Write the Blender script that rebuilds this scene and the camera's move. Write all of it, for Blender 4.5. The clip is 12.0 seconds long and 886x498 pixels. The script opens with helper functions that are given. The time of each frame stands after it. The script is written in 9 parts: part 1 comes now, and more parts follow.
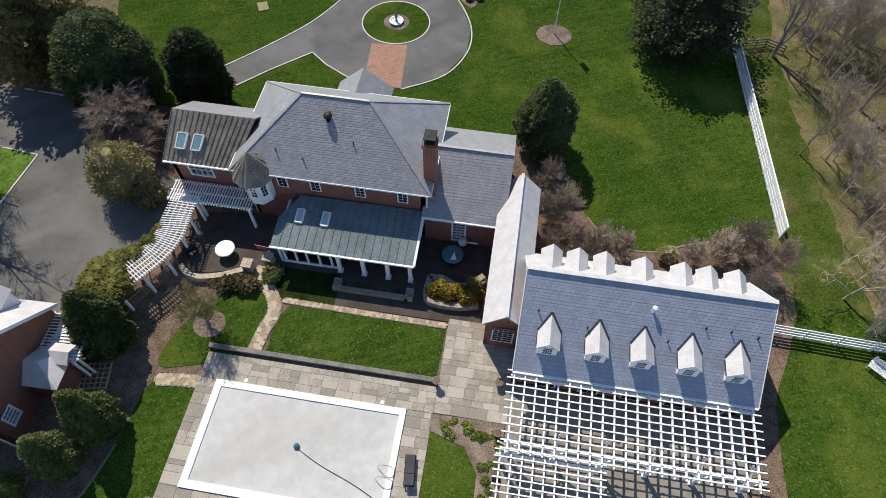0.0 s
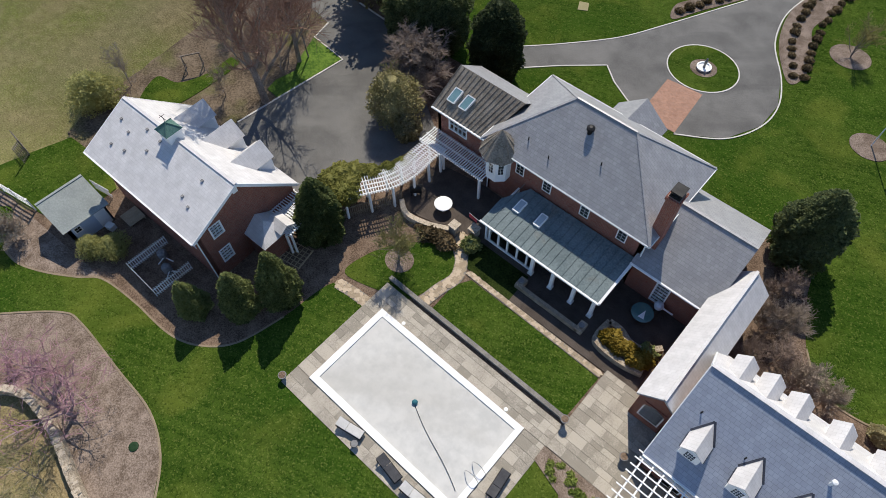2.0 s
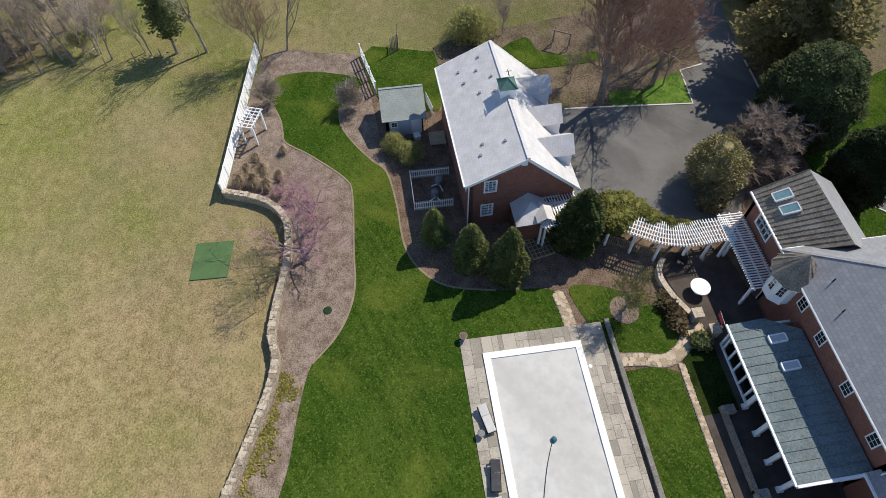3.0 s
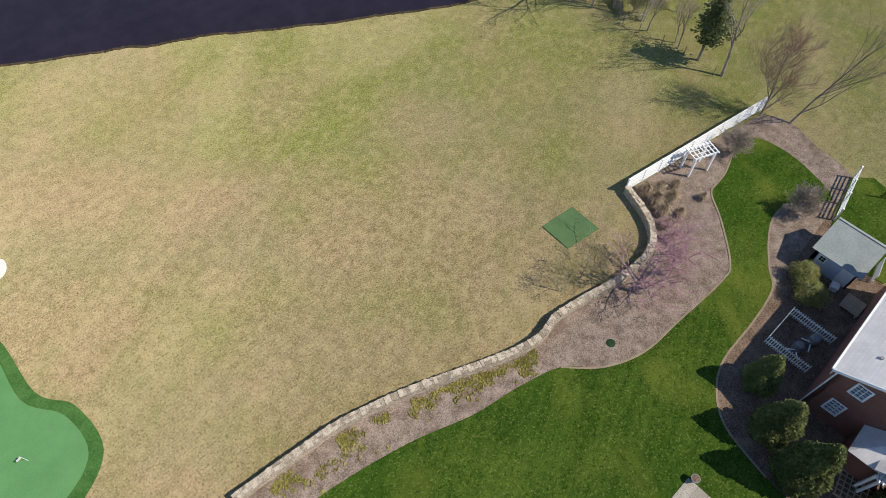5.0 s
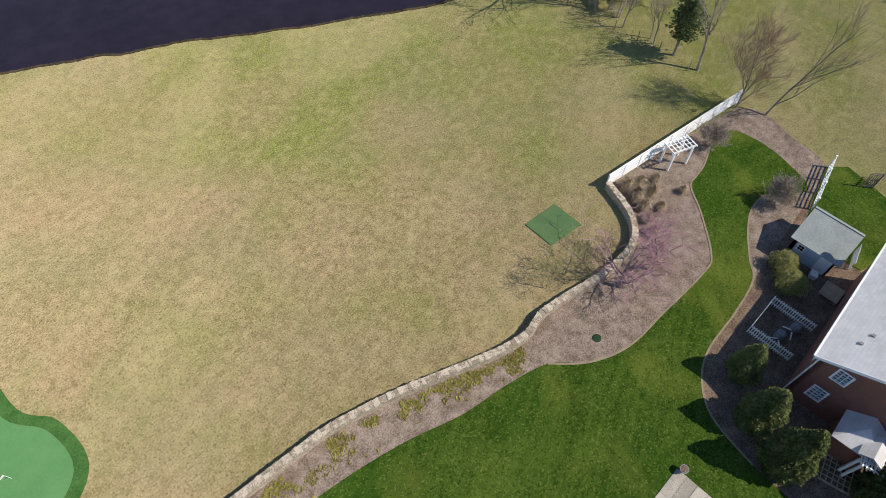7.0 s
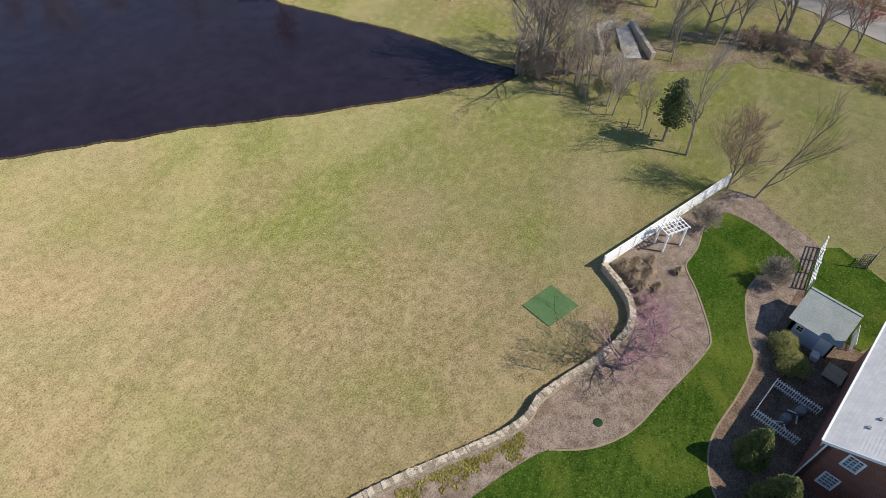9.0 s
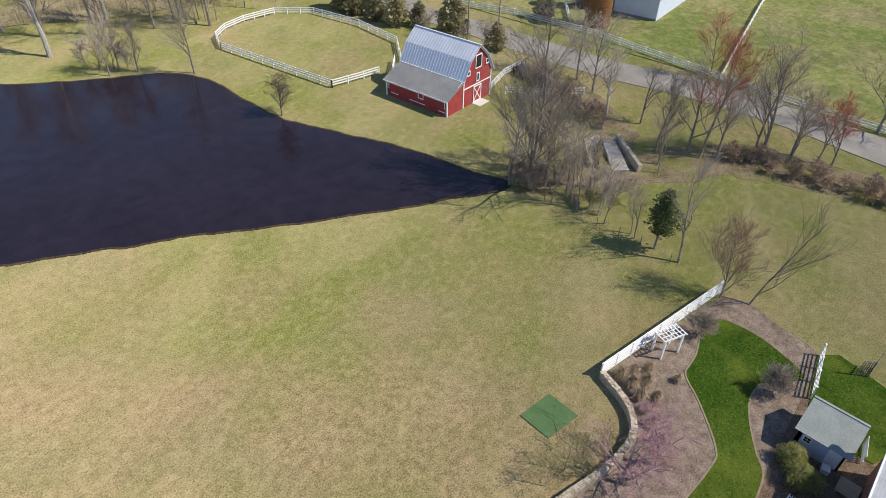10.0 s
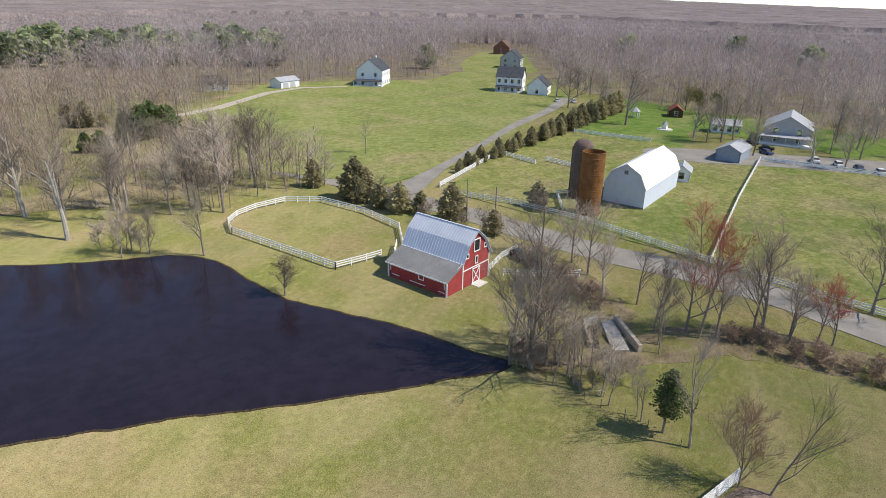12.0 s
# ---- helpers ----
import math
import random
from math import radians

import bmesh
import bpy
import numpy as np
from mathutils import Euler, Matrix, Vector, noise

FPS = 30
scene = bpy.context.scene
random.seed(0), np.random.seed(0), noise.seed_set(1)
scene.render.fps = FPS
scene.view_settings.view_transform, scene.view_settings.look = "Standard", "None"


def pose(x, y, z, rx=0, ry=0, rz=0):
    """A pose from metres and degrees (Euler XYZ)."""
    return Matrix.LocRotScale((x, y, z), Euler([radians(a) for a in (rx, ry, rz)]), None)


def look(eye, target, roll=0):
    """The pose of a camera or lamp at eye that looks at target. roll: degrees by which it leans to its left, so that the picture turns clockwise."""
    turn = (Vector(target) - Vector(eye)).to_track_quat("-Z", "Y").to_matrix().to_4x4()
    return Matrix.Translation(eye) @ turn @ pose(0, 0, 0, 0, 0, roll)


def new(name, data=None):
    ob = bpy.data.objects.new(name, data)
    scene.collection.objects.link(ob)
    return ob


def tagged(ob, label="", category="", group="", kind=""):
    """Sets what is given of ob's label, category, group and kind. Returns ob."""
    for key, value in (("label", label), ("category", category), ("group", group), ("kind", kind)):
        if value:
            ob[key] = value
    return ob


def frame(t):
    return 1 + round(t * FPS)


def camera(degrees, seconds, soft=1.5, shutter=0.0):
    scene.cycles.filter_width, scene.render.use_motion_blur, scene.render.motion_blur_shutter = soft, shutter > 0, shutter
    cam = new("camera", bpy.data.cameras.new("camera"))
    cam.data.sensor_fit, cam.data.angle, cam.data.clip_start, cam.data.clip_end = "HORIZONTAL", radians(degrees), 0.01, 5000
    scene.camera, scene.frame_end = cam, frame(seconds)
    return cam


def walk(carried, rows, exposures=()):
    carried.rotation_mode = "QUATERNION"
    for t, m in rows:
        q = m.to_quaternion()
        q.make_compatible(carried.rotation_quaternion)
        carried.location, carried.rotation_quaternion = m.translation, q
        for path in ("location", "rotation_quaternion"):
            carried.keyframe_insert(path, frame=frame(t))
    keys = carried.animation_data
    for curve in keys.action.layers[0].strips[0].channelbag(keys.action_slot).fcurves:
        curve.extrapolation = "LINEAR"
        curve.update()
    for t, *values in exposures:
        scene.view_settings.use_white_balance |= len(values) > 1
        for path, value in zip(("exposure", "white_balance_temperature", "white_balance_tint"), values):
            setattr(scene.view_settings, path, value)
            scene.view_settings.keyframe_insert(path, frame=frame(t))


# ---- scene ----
from mathutils import geometry

cam = camera(71.3, 12.0, soft=0.75)
EYE_X, EYE_Y, EYE_Z = 16.84, -11.65, 40.0
walk(cam, [
    (0, pose(EYE_X, EYE_Y, EYE_Z, 31.61, -0.43, 9.08)),
    (0.5, pose(EYE_X, EYE_Y, EYE_Z, 31.70, -0.33, 9.36)),
    (1, pose(EYE_X, EYE_Y, EYE_Z, 31.66, -0.17, 12.34)),
    (1.5, pose(EYE_X, EYE_Y, EYE_Z, 31.78, 0.17, 23.70)),
    (2, pose(EYE_X, EYE_Y, EYE_Z, 32.17, 0.47, 41.94)),
    (2.5, pose(EYE_X, EYE_Y, EYE_Z, 32.74, 0.54, 61.91)),
    (3, pose(EYE_X, EYE_Y, EYE_Z, 33.18, 0.46, 82.08)),
    (3.5, pose(EYE_X, EYE_Y, EYE_Z, 33.56, 0.29, 100.54)),
    (3.7, pose(EYE_X, EYE_Y, EYE_Z, 33.73, 0.19, 107.61)),
    (4.1, pose(EYE_X, EYE_Y, EYE_Z, 33.97, -0.02, 120.47)),
    (4.5, pose(EYE_X, EYE_Y, EYE_Z, 34.07, -0.21, 130.31)),
    (4.9, pose(EYE_X, EYE_Y, EYE_Z, 34.08, -0.35, 136.52)),
    (5.3, pose(EYE_X, EYE_Y, EYE_Z, 34.06, -0.41, 138.48)),
    (5.5, pose(EYE_X, EYE_Y, EYE_Z, 34.07, -0.43, 138.12)),
    (6, pose(EYE_X, EYE_Y, EYE_Z, 34.13, -0.51, 136.29)),
    (6.5, pose(EYE_X, EYE_Y, EYE_Z, 34.15, -0.56, 135.16)),
    (7.2, pose(EYE_X, EYE_Y, EYE_Z, 34.15, -0.59, 135.07)),
    (8, pose(EYE_X, EYE_Y, EYE_Z, 34.26, -0.63, 134.96)),
    (8.3, pose(EYE_X, EYE_Y, EYE_Z, 35.34, -0.66, 134.94)),
    (8.5, pose(EYE_X, EYE_Y, EYE_Z, 37.15, -0.58, 134.88)),
    (9, pose(EYE_X, EYE_Y, EYE_Z, 41.66, -0.77, 134.85)),
    (9.5, pose(EYE_X, EYE_Y, EYE_Z, 46.14, -0.91, 134.67)),
    (10, pose(EYE_X, EYE_Y, EYE_Z, 51.55, -1.05, 134.52)),
    (10.5, pose(EYE_X, EYE_Y, EYE_Z, 59.72, -1.10, 134.33)),
    (11, pose(EYE_X, EYE_Y, EYE_Z, 67.74, -1.10, 134.24)),
    (11.5, pose(EYE_X, EYE_Y, EYE_Z, 68.08, -1.18, 134.36)),
    (12, pose(EYE_X, EYE_Y, EYE_Z, 68.09, -1.20, 134.57)),
])

# ---- light: midday spring sun, clear sky ----
SUN_FROM = Vector((-0.56, 0.83, 0.0)).normalized()
SUN_HIGH = radians(49.5)
sun = new("sun", bpy.data.lights.new("sun", "SUN"))
sun.data.energy, sun.data.angle, sun.data.color = 4.55, radians(0.5), (1.0, 0.925, 0.80)
sun.matrix_world = look((0, 0, 200), Vector((0, 0, 200)) - SUN_FROM * math.cos(SUN_HIGH) - Vector((0, 0, math.sin(SUN_HIGH))))
world = bpy.data.worlds.new("sky")
scene.world = world
world.use_nodes = True
sky = world.node_tree.nodes.new("ShaderNodeTexSky")
sky.sky_type, sky.sun_disc = "NISHITA", False
sky.sun_elevation, sky.sun_rotation = SUN_HIGH, math.atan2(SUN_FROM.x, SUN_FROM.y)
sky.air_density, sky.dust_density, sky.ozone_density = 1.0, 0.0, 2.2
sky.altitude = 2500
world.node_tree.links.new(sky.outputs["Color"], world.node_tree.nodes["Background"].inputs["Color"])
world.node_tree.nodes["Background"].inputs["Strength"].default_value = 0.148
scene.view_settings.exposure = 0.25


# ---- materials ----
def mat(name, low, high, rough=0.8, scale=3.0, fine=30.0, bump=0.3, metal=0.0, spread=0.0, spec=0.12, patch=None, patch_scale=0.2, patch_at=0.55, drift=None, patch_soft=0.1, fuzz=None):
    """Colour runs from low to high by noise at two scales; spread varies it from object to object; patch is a third colour in large stains, which drift (x, y, start, end) makes more common along a direction."""
    m = bpy.data.materials.new(name)
    m.use_nodes = True
    nt = m.node_tree
    b = nt.nodes["Principled BSDF"]
    b.inputs["Roughness"].default_value, b.inputs["Metallic"].default_value = rough, metal
    b.inputs["Specular IOR Level"].default_value, b.inputs["Diffuse Roughness"].default_value = spec, fuzz if fuzz is not None else 0.5 if rough > 0.9 else 0.2
    geo = nt.nodes.new("ShaderNodeNewGeometry")
    n1, n2 = nt.nodes.new("ShaderNodeTexNoise"), nt.nodes.new("ShaderNodeTexNoise")
    for n, s in ((n1, scale), (n2, fine)):
        n.inputs["Scale"].default_value, n.inputs["Detail"].default_value, n.inputs["Roughness"].default_value = s, 8, 0.6
        nt.links.new(geo.outputs["Position"], n.inputs["Vector"])
    add = nt.nodes.new("ShaderNodeMath")
    add.operation = "MULTIPLY_ADD"
    add.inputs[1].default_value = 0.42
    half = nt.nodes.new("ShaderNodeMath")
    half.operation = "MULTIPLY"
    half.inputs[1].default_value = 0.58
    nt.links.new(n2.outputs["Fac"], half.inputs[0])
    nt.links.new(n1.outputs["Fac"], add.inputs[0])
    nt.links.new(half.outputs[0], add.inputs[2])
    src = add.outputs[0]
    if spread:
        info = nt.nodes.new("ShaderNodeObjectInfo")
        sp = nt.nodes.new("ShaderNodeMath")
        sp.operation = "MULTIPLY_ADD"
        sp.inputs[1].default_value = spread
        nt.links.new(info.outputs["Random"], sp.inputs[0])
        sub = nt.nodes.new("ShaderNodeMath")
        sub.operation = "SUBTRACT"
        sub.inputs[1].default_value = spread / 2
        nt.links.new(src, sub.inputs[0])
        nt.links.new(sub.outputs[0], sp.inputs[2])
        src = sp.outputs[0]
    ramp = nt.nodes.new("ShaderNodeValToRGB")
    ramp.color_ramp.elements[0].position, ramp.color_ramp.elements[1].position = 0.41, 0.59
    ramp.color_ramp.elements[0].color, ramp.color_ramp.elements[1].color = (*low, 1), (*high, 1)
    nt.links.new(src, ramp.inputs["Fac"])
    col = ramp.outputs["Color"]
    if patch:
        n3 = nt.nodes.new("ShaderNodeTexNoise")
        n3.inputs["Scale"].default_value, n3.inputs["Detail"].default_value = patch_scale, 5
        nt.links.new(geo.outputs["Position"], n3.inputs["Vector"])
        r3 = nt.nodes.new("ShaderNodeMapRange")
        r3.inputs["From Min"].default_value, r3.inputs["From Max"].default_value = patch_at - patch_soft, patch_at + patch_soft
        stain = n3.outputs["Fac"]
        if drift:
            dot, ramp_d, add_d = nt.nodes.new("ShaderNodeVectorMath"), nt.nodes.new("ShaderNodeMapRange"), nt.nodes.new("ShaderNodeMath")
            dot.operation = "DOT_PRODUCT"
            dot.inputs[1].default_value = (drift[0], drift[1], 0)
            nt.links.new(geo.outputs["Position"], dot.inputs[0])
            ramp_d.inputs["From Min"].default_value, ramp_d.inputs["From Max"].default_value, ramp_d.inputs["To Max"].default_value = drift[2], drift[3], 0.3
            nt.links.new(dot.outputs["Value"], ramp_d.inputs["Value"])
            nt.links.new(stain, add_d.inputs[0])
            nt.links.new(ramp_d.outputs["Result"], add_d.inputs[1])
            stain = add_d.outputs[0]
        nt.links.new(stain, r3.inputs["Value"])
        second = nt.nodes.new("ShaderNodeValToRGB")
        second.color_ramp.elements[0].position, second.color_ramp.elements[1].position = 0.41, 0.59
        second.color_ramp.elements[0].color, second.color_ramp.elements[1].color = (*[c * 0.72 for c in patch], 1), (*[c * 1.25 for c in patch], 1)
        nt.links.new(src, second.inputs["Fac"])
        mix = nt.nodes.new("ShaderNodeMix")
        mix.data_type = "RGBA"
        nt.links.new(r3.outputs["Result"], mix.inputs["Factor"])
        nt.links.new(col, mix.inputs["A"])
        nt.links.new(second.outputs["Color"], mix.inputs["B"])
        col = mix.outputs["Result"]
    nt.links.new(col, b.inputs["Base Color"])
    if bump:
        bp = nt.nodes.new("ShaderNodeBump")
        bp.inputs["Strength"].default_value, bp.inputs["Distance"].default_value = bump, 0.05
        nt.links.new(n2.outputs["Fac"], bp.inputs["Height"])
        nt.links.new(bp.outputs["Normal"], b.inputs["Normal"])
    return m


def brick_mat(name, one, two, mortar, width, height, gap=0.01, rough=0.85, axis="wall", spec=0.3, bump=0.4):
    """Courses of bricks, slates or pavers at their real size; axis 'wall' runs along walls, 'flat' on the ground, 'u' on slopes that face the y axis."""
    m = bpy.data.materials.new(name)
    m.use_nodes = True
    nt = m.node_tree
    b = nt.nodes["Principled BSDF"]
    b.inputs["Roughness"].default_value, b.inputs["Specular IOR Level"].default_value = rough, spec
    geo = nt.nodes.new("ShaderNodeNewGeometry")
    sep, com = nt.nodes.new("ShaderNodeSeparateXYZ"), nt.nodes.new("ShaderNodeCombineXYZ")
    nt.links.new(geo.outputs["Position"], sep.inputs[0])
    if axis == "wall":
        s = nt.nodes.new("ShaderNodeMath")
        nt.links.new(sep.outputs["X"], s.inputs[0])
        nt.links.new(sep.outputs["Y"], s.inputs[1])
        nt.links.new(s.outputs[0], com.inputs["X"])
        nt.links.new(sep.outputs["Z"], com.inputs["Y"])
    else:
        nt.links.new(sep.outputs["X"], com.inputs["X"])
        nt.links.new(sep.outputs["Y"], com.inputs["Y"])
    t = nt.nodes.new("ShaderNodeTexBrick")
    t.inputs["Scale"].default_value = 1.0
    t.inputs["Brick Width"].default_value, t.inputs["Row Height"].default_value = width, height
    t.inputs["Mortar Size"].default_value, t.inputs["Bias"].default_value = gap, 0.0
    t.inputs["Color1"].default_value, t.inputs["Color2"].default_value, t.inputs["Mortar"].default_value = (*one, 1), (*two, 1), (*mortar, 1)
    nt.links.new(com.outputs[0], t.inputs["Vector"])
    n = nt.nodes.new("ShaderNodeTexNoise")
    n.inputs["Scale"].default_value, n.inputs["Detail"].default_value = 1.3, 6
    nt.links.new(geo.outputs["Position"], n.inputs["Vector"])
    r = nt.nodes.new("ShaderNodeMapRange")
    r.inputs["To Min"].default_value, r.inputs["To Max"].default_value = 0.75, 1.22
    nt.links.new(n.outputs["Fac"], r.inputs["Value"])
    mix = nt.nodes.new("ShaderNodeMix")
    mix.data_type, mix.blend_type = "RGBA", "MULTIPLY"
    mix.inputs["Factor"].default_value = 1.0
    nt.links.new(t.outputs["Color"], mix.inputs["A"])
    nt.links.new(r.outputs["Result"], mix.inputs["B"])
    nt.links.new(mix.outputs["Result"], b.inputs["Base Color"])
    bp = nt.nodes.new("ShaderNodeBump")
    bp.inputs["Strength"].default_value, bp.inputs["Distance"].default_value = bump, 0.02
    bp.invert = True
    nt.links.new(t.outputs["Fac"], bp.inputs["Height"])
    nt.links.new(bp.outputs["Normal"], b.inputs["Normal"])
    return m


def leaf_mat(name, low, high, scale=0.8, fine=7.0, spread=0.2, through_it=0.4):
    """Foliage: a rough leaf that lets some light through."""
    m = mat(name, low, high, 0.7, scale, fine, 0.0, spread=spread)
    nt = m.node_tree
    b, out = nt.nodes["Principled BSDF"], nt.nodes["Material Output"]
    tr, mx = nt.nodes.new("ShaderNodeBsdfTranslucent"), nt.nodes.new("ShaderNodeMixShader")
    nt.links.new(b.inputs["Base Color"].links[0].from_socket, tr.inputs["Color"])
    mx.inputs["Fac"].default_value = through_it
    nt.links.new(b.outputs["BSDF"], mx.inputs[1])
    nt.links.new(tr.outputs["BSDF"], mx.inputs[2])
    nt.links.new(mx.outputs["Shader"], out.inputs["Surface"])
    return m


def glass_mat(name, tint):
    m = bpy.data.materials.new(name)
    m.use_nodes = True
    b = m.node_tree.nodes["Principled BSDF"]
    b.inputs["Base Color"].default_value = (*tint, 1)
    b.inputs["Roughness"].default_value, b.inputs["Transmission Weight"].default_value = 0.03, 1.0
    b.inputs["IOR"].default_value = 1.45
    return m


def speckle(m, colour, scale, at, soft, strength=1.0, stretch=None, turn=0.0, detail=3.0, warp=0.0):
    """Scatter marks of another colour over a material, where a noise rises past a level; stretch draws them out along a direction turned by turn."""
    nt = m.node_tree
    base = nt.nodes["Principled BSDF"].inputs["Base Color"]
    src = base.links[0].from_socket
    geo, n = nt.nodes.new("ShaderNodeNewGeometry"), nt.nodes.new("ShaderNodeTexNoise")
    n.inputs["Scale"].default_value, n.inputs["Detail"].default_value, n.inputs["Distortion"].default_value = scale, detail, warp
    vec = geo.outputs["Position"]
    if stretch:
        mp = nt.nodes.new("ShaderNodeMapping")
        mp.vector_type = "TEXTURE"
        mp.inputs["Rotation"].default_value, mp.inputs["Scale"].default_value = (0, 0, turn), (stretch, 1, 1)
        nt.links.new(vec, mp.inputs["Vector"])
        vec = mp.outputs["Vector"]
    nt.links.new(vec, n.inputs["Vector"])
    r, mix = nt.nodes.new("ShaderNodeMapRange"), nt.nodes.new("ShaderNodeMixRGB")
    r.inputs["From Min"].default_value, r.inputs["From Max"].default_value, r.inputs["To Max"].default_value = at - soft, at + soft, strength
    nt.links.new(n.outputs["Fac"], r.inputs["Value"])
    nt.links.new(r.outputs["Result"], mix.inputs["Fac"])
    nt.links.new(src, mix.inputs["Color1"])
    mix.inputs["Color2"].default_value = (*colour, 1)
    nt.links.new(mix.outputs["Color"], base)


FIELD = mat("dormant_field_grass", (0.185, 0.14, 0.068), (0.41, 0.315, 0.18), 0.95, 1.6, 9.0, 0.7, patch=(0.185, 0.205, 0.05), patch_scale=0.07, patch_at=0.66, patch_soft=0.16, drift=(-0.85, -0.55, 10, 38), spec=0.02, fuzz=1.0)
speckle(FIELD, (0.44, 0.365, 0.195), 0.06, 0.54, 0.07, 0.4, 2.4, 0.5, 9.0, 1.2)
speckle(FIELD, (0.34, 0.24, 0.148), 0.08, 0.55, 0.08, 0.35, 1.4, 1.2, 9.0, 0.8)
speckle(FIELD, (0.225, 0.21, 0.105), 0.1, 0.56, 0.08, 0.4, 1.6, 2.2, 9.0, 0.6)
speckle(FIELD, (0.155, 0.175, 0.05), 0.33, 0.58, 0.09, 0.3, 1.4, 0.6, 9.0, 0.4)
speckle(FIELD, (0.48, 0.40, 0.21), 1.0, 0.57, 0.08, 0.22, 1.3, 0.3, 8.0)
speckle(FIELD, (0.15, 0.13, 0.055), 1.3, 0.57, 0.08, 0.3, 1.2, 2.0, 8.0)
speckle(FIELD, (0.54, 0.44, 0.25), 7.0, 0.57, 0.06, 0.35, None, 0.0, 5.0)
speckle(FIELD, (0.09, 0.075, 0.032), 6.0, 0.60, 0.05, 0.55, None, 0.0, 5.0)
FARFIELD = mat("spring_field_grass", (0.135, 0.178, 0.047), (0.285, 0.29, 0.105), 0.95, 0.4, 2.2, 0.6, patch=(0.28, 0.245, 0.12), patch_scale=0.05, patch_at=0.59, spec=0.02)
speckle(FARFIELD, (0.30, 0.28, 0.13), 0.03, 0.58, 0.1, 0.5, 3.0, 1.3, 5.0, 0.5)
speckle(FARFIELD, (0.11, 0.15, 0.035), 0.09, 0.57, 0.1, 0.4, 1.4, 1.3, 9.0)
speckle(FARFIELD, (0.38, 0.36, 0.16), 0.45, 0.57, 0.08, 0.25, None, 0.0, 9.0)
speckle(FARFIELD, (0.09, 0.115, 0.03), 0.6, 0.57, 0.08, 0.3, None, 0.0, 9.0)
LAWN = mat("mown_lawn", (0.021, 0.048, 0.0065), (0.062, 0.104, 0.0145), 0.95, 1.7, 9.0, 1.0, patch=(0.078, 0.118, 0.018), patch_scale=0.16, patch_at=0.6, patch_soft=0.12, spec=0.0, fuzz=0.4)
speckle(LAWN, (0.075, 0.118, 0.019), 2.6, 0.55, 0.09, 0.4, 14.0, 0.42, 4.0)
speckle(LAWN, (0.016, 0.039, 0.006), 0.6, 0.57, 0.09, 0.35, 4.0, 0.42, 6.0)
speckle(LAWN, (0.028, 0.072, 0.008), 0.11, 0.55, 0.09, 0.5, None, 0.0, 6.0, 0.8)
speckle(LAWN, (0.14, 0.165, 0.028), 0.2, 0.6, 0.08, 0.5, None, 0.0, 9.0, 0.6)
speckle(LAWN, (0.15, 0.185, 0.042), 7.0, 0.61, 0.04, 0.55, None, 0.0, 4.0)
speckle(LAWN, (0.009, 0.023, 0.0035), 6.0, 0.61, 0.04, 0.5, None, 0.0, 4.0)
MULCH = mat("brown_mulch", (0.10, 0.068, 0.048), (0.265, 0.19, 0.138), 0.95, 0.9, 9.0, 0.9, spec=0.02)
STRAW = mat("pale_leaf_mulch", (0.14, 0.104, 0.078), (0.35, 0.277, 0.225), 0.95, 1.1, 10.0, 0.9, patch=(0.175, 0.13, 0.098), patch_scale=0.5, patch_at=0.62, spec=0.02)
ASPHALT = mat("asphalt", (0.108, 0.105, 0.1), (0.18, 0.175, 0.166), 0.9, 0.35, 12.0, 0.3, spec=0.05)
speckle(ASPHALT, (0.225, 0.218, 0.205), 0.16, 0.55, 0.1, 0.5, None, 0.0, 7.0, 0.8)
speckle(ASPHALT, (0.085, 0.083, 0.08), 0.3, 0.6, 0.06, 0.4, 3.0, 0.8, 7.0, 0.5)
ROADWAY = mat("weathered_road", (0.20, 0.184, 0.162), (0.31, 0.288, 0.258), 0.9, 0.2, 10.0, 0.3)
KERB = mat("pale_kerb_stone", (0.5, 0.48, 0.44), (0.65, 0.62, 0.57), 0.85, 1.0, 20.0, 0.3)
FLAG = mat("grey_flagstone", (0.275, 0.248, 0.205), (0.45, 0.405, 0.34), 0.85, 0.9, 12.0, 0.4, spread=0.22)
GROUT = mat("sandy_joint", (0.22, 0.195, 0.165), (0.32, 0.285, 0.24), 0.95, 2.0, 30.0, 0.4)
STONE = mat("fieldstone", (0.25, 0.205, 0.15), (0.54, 0.46, 0.36), 0.9, 3.0, 12.0, 0.9, spread=0.22)
BRICK = brick_mat("red_brick", (0.255, 0.082, 0.054), (0.19, 0.06, 0.042), (0.26, 0.18, 0.145), 0.22, 0.075, 0.01)
PAVER = brick_mat("brick_paving", (0.36, 0.20, 0.135), (0.26, 0.135, 0.09), (0.30, 0.2, 0.16), 0.22, 0.11, 0.01, axis="flat")
SLATE = brick_mat("grey_slate", (0.305, 0.302, 0.308), (0.255, 0.253, 0.26), (0.19, 0.19, 0.195), 0.3, 0.22, 0.01, 0.42, axis="flat", spec=0.6, bump=0.2)
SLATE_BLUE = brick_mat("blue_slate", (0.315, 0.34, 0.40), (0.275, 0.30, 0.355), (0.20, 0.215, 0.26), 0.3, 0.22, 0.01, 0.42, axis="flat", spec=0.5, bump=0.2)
# pale roofs' own slate; also paints sunlight onto the outbuilding's far slope and dormers
SLATE_PALE_SUNLIT = brick_mat("pale_and_sunlit_slate", (0.58, 0.565, 0.56), (0.54, 0.525, 0.52), (0.48, 0.465, 0.46), 0.3, 0.22, 0.01, 0.5, axis="flat", spec=0.4, bump=0.2)
COPPER = mat("aged_brown_copper", (0.165, 0.14, 0.11), (0.32, 0.28, 0.23), 0.7, 1.2, 9.0, 0.15, metal=0.1)
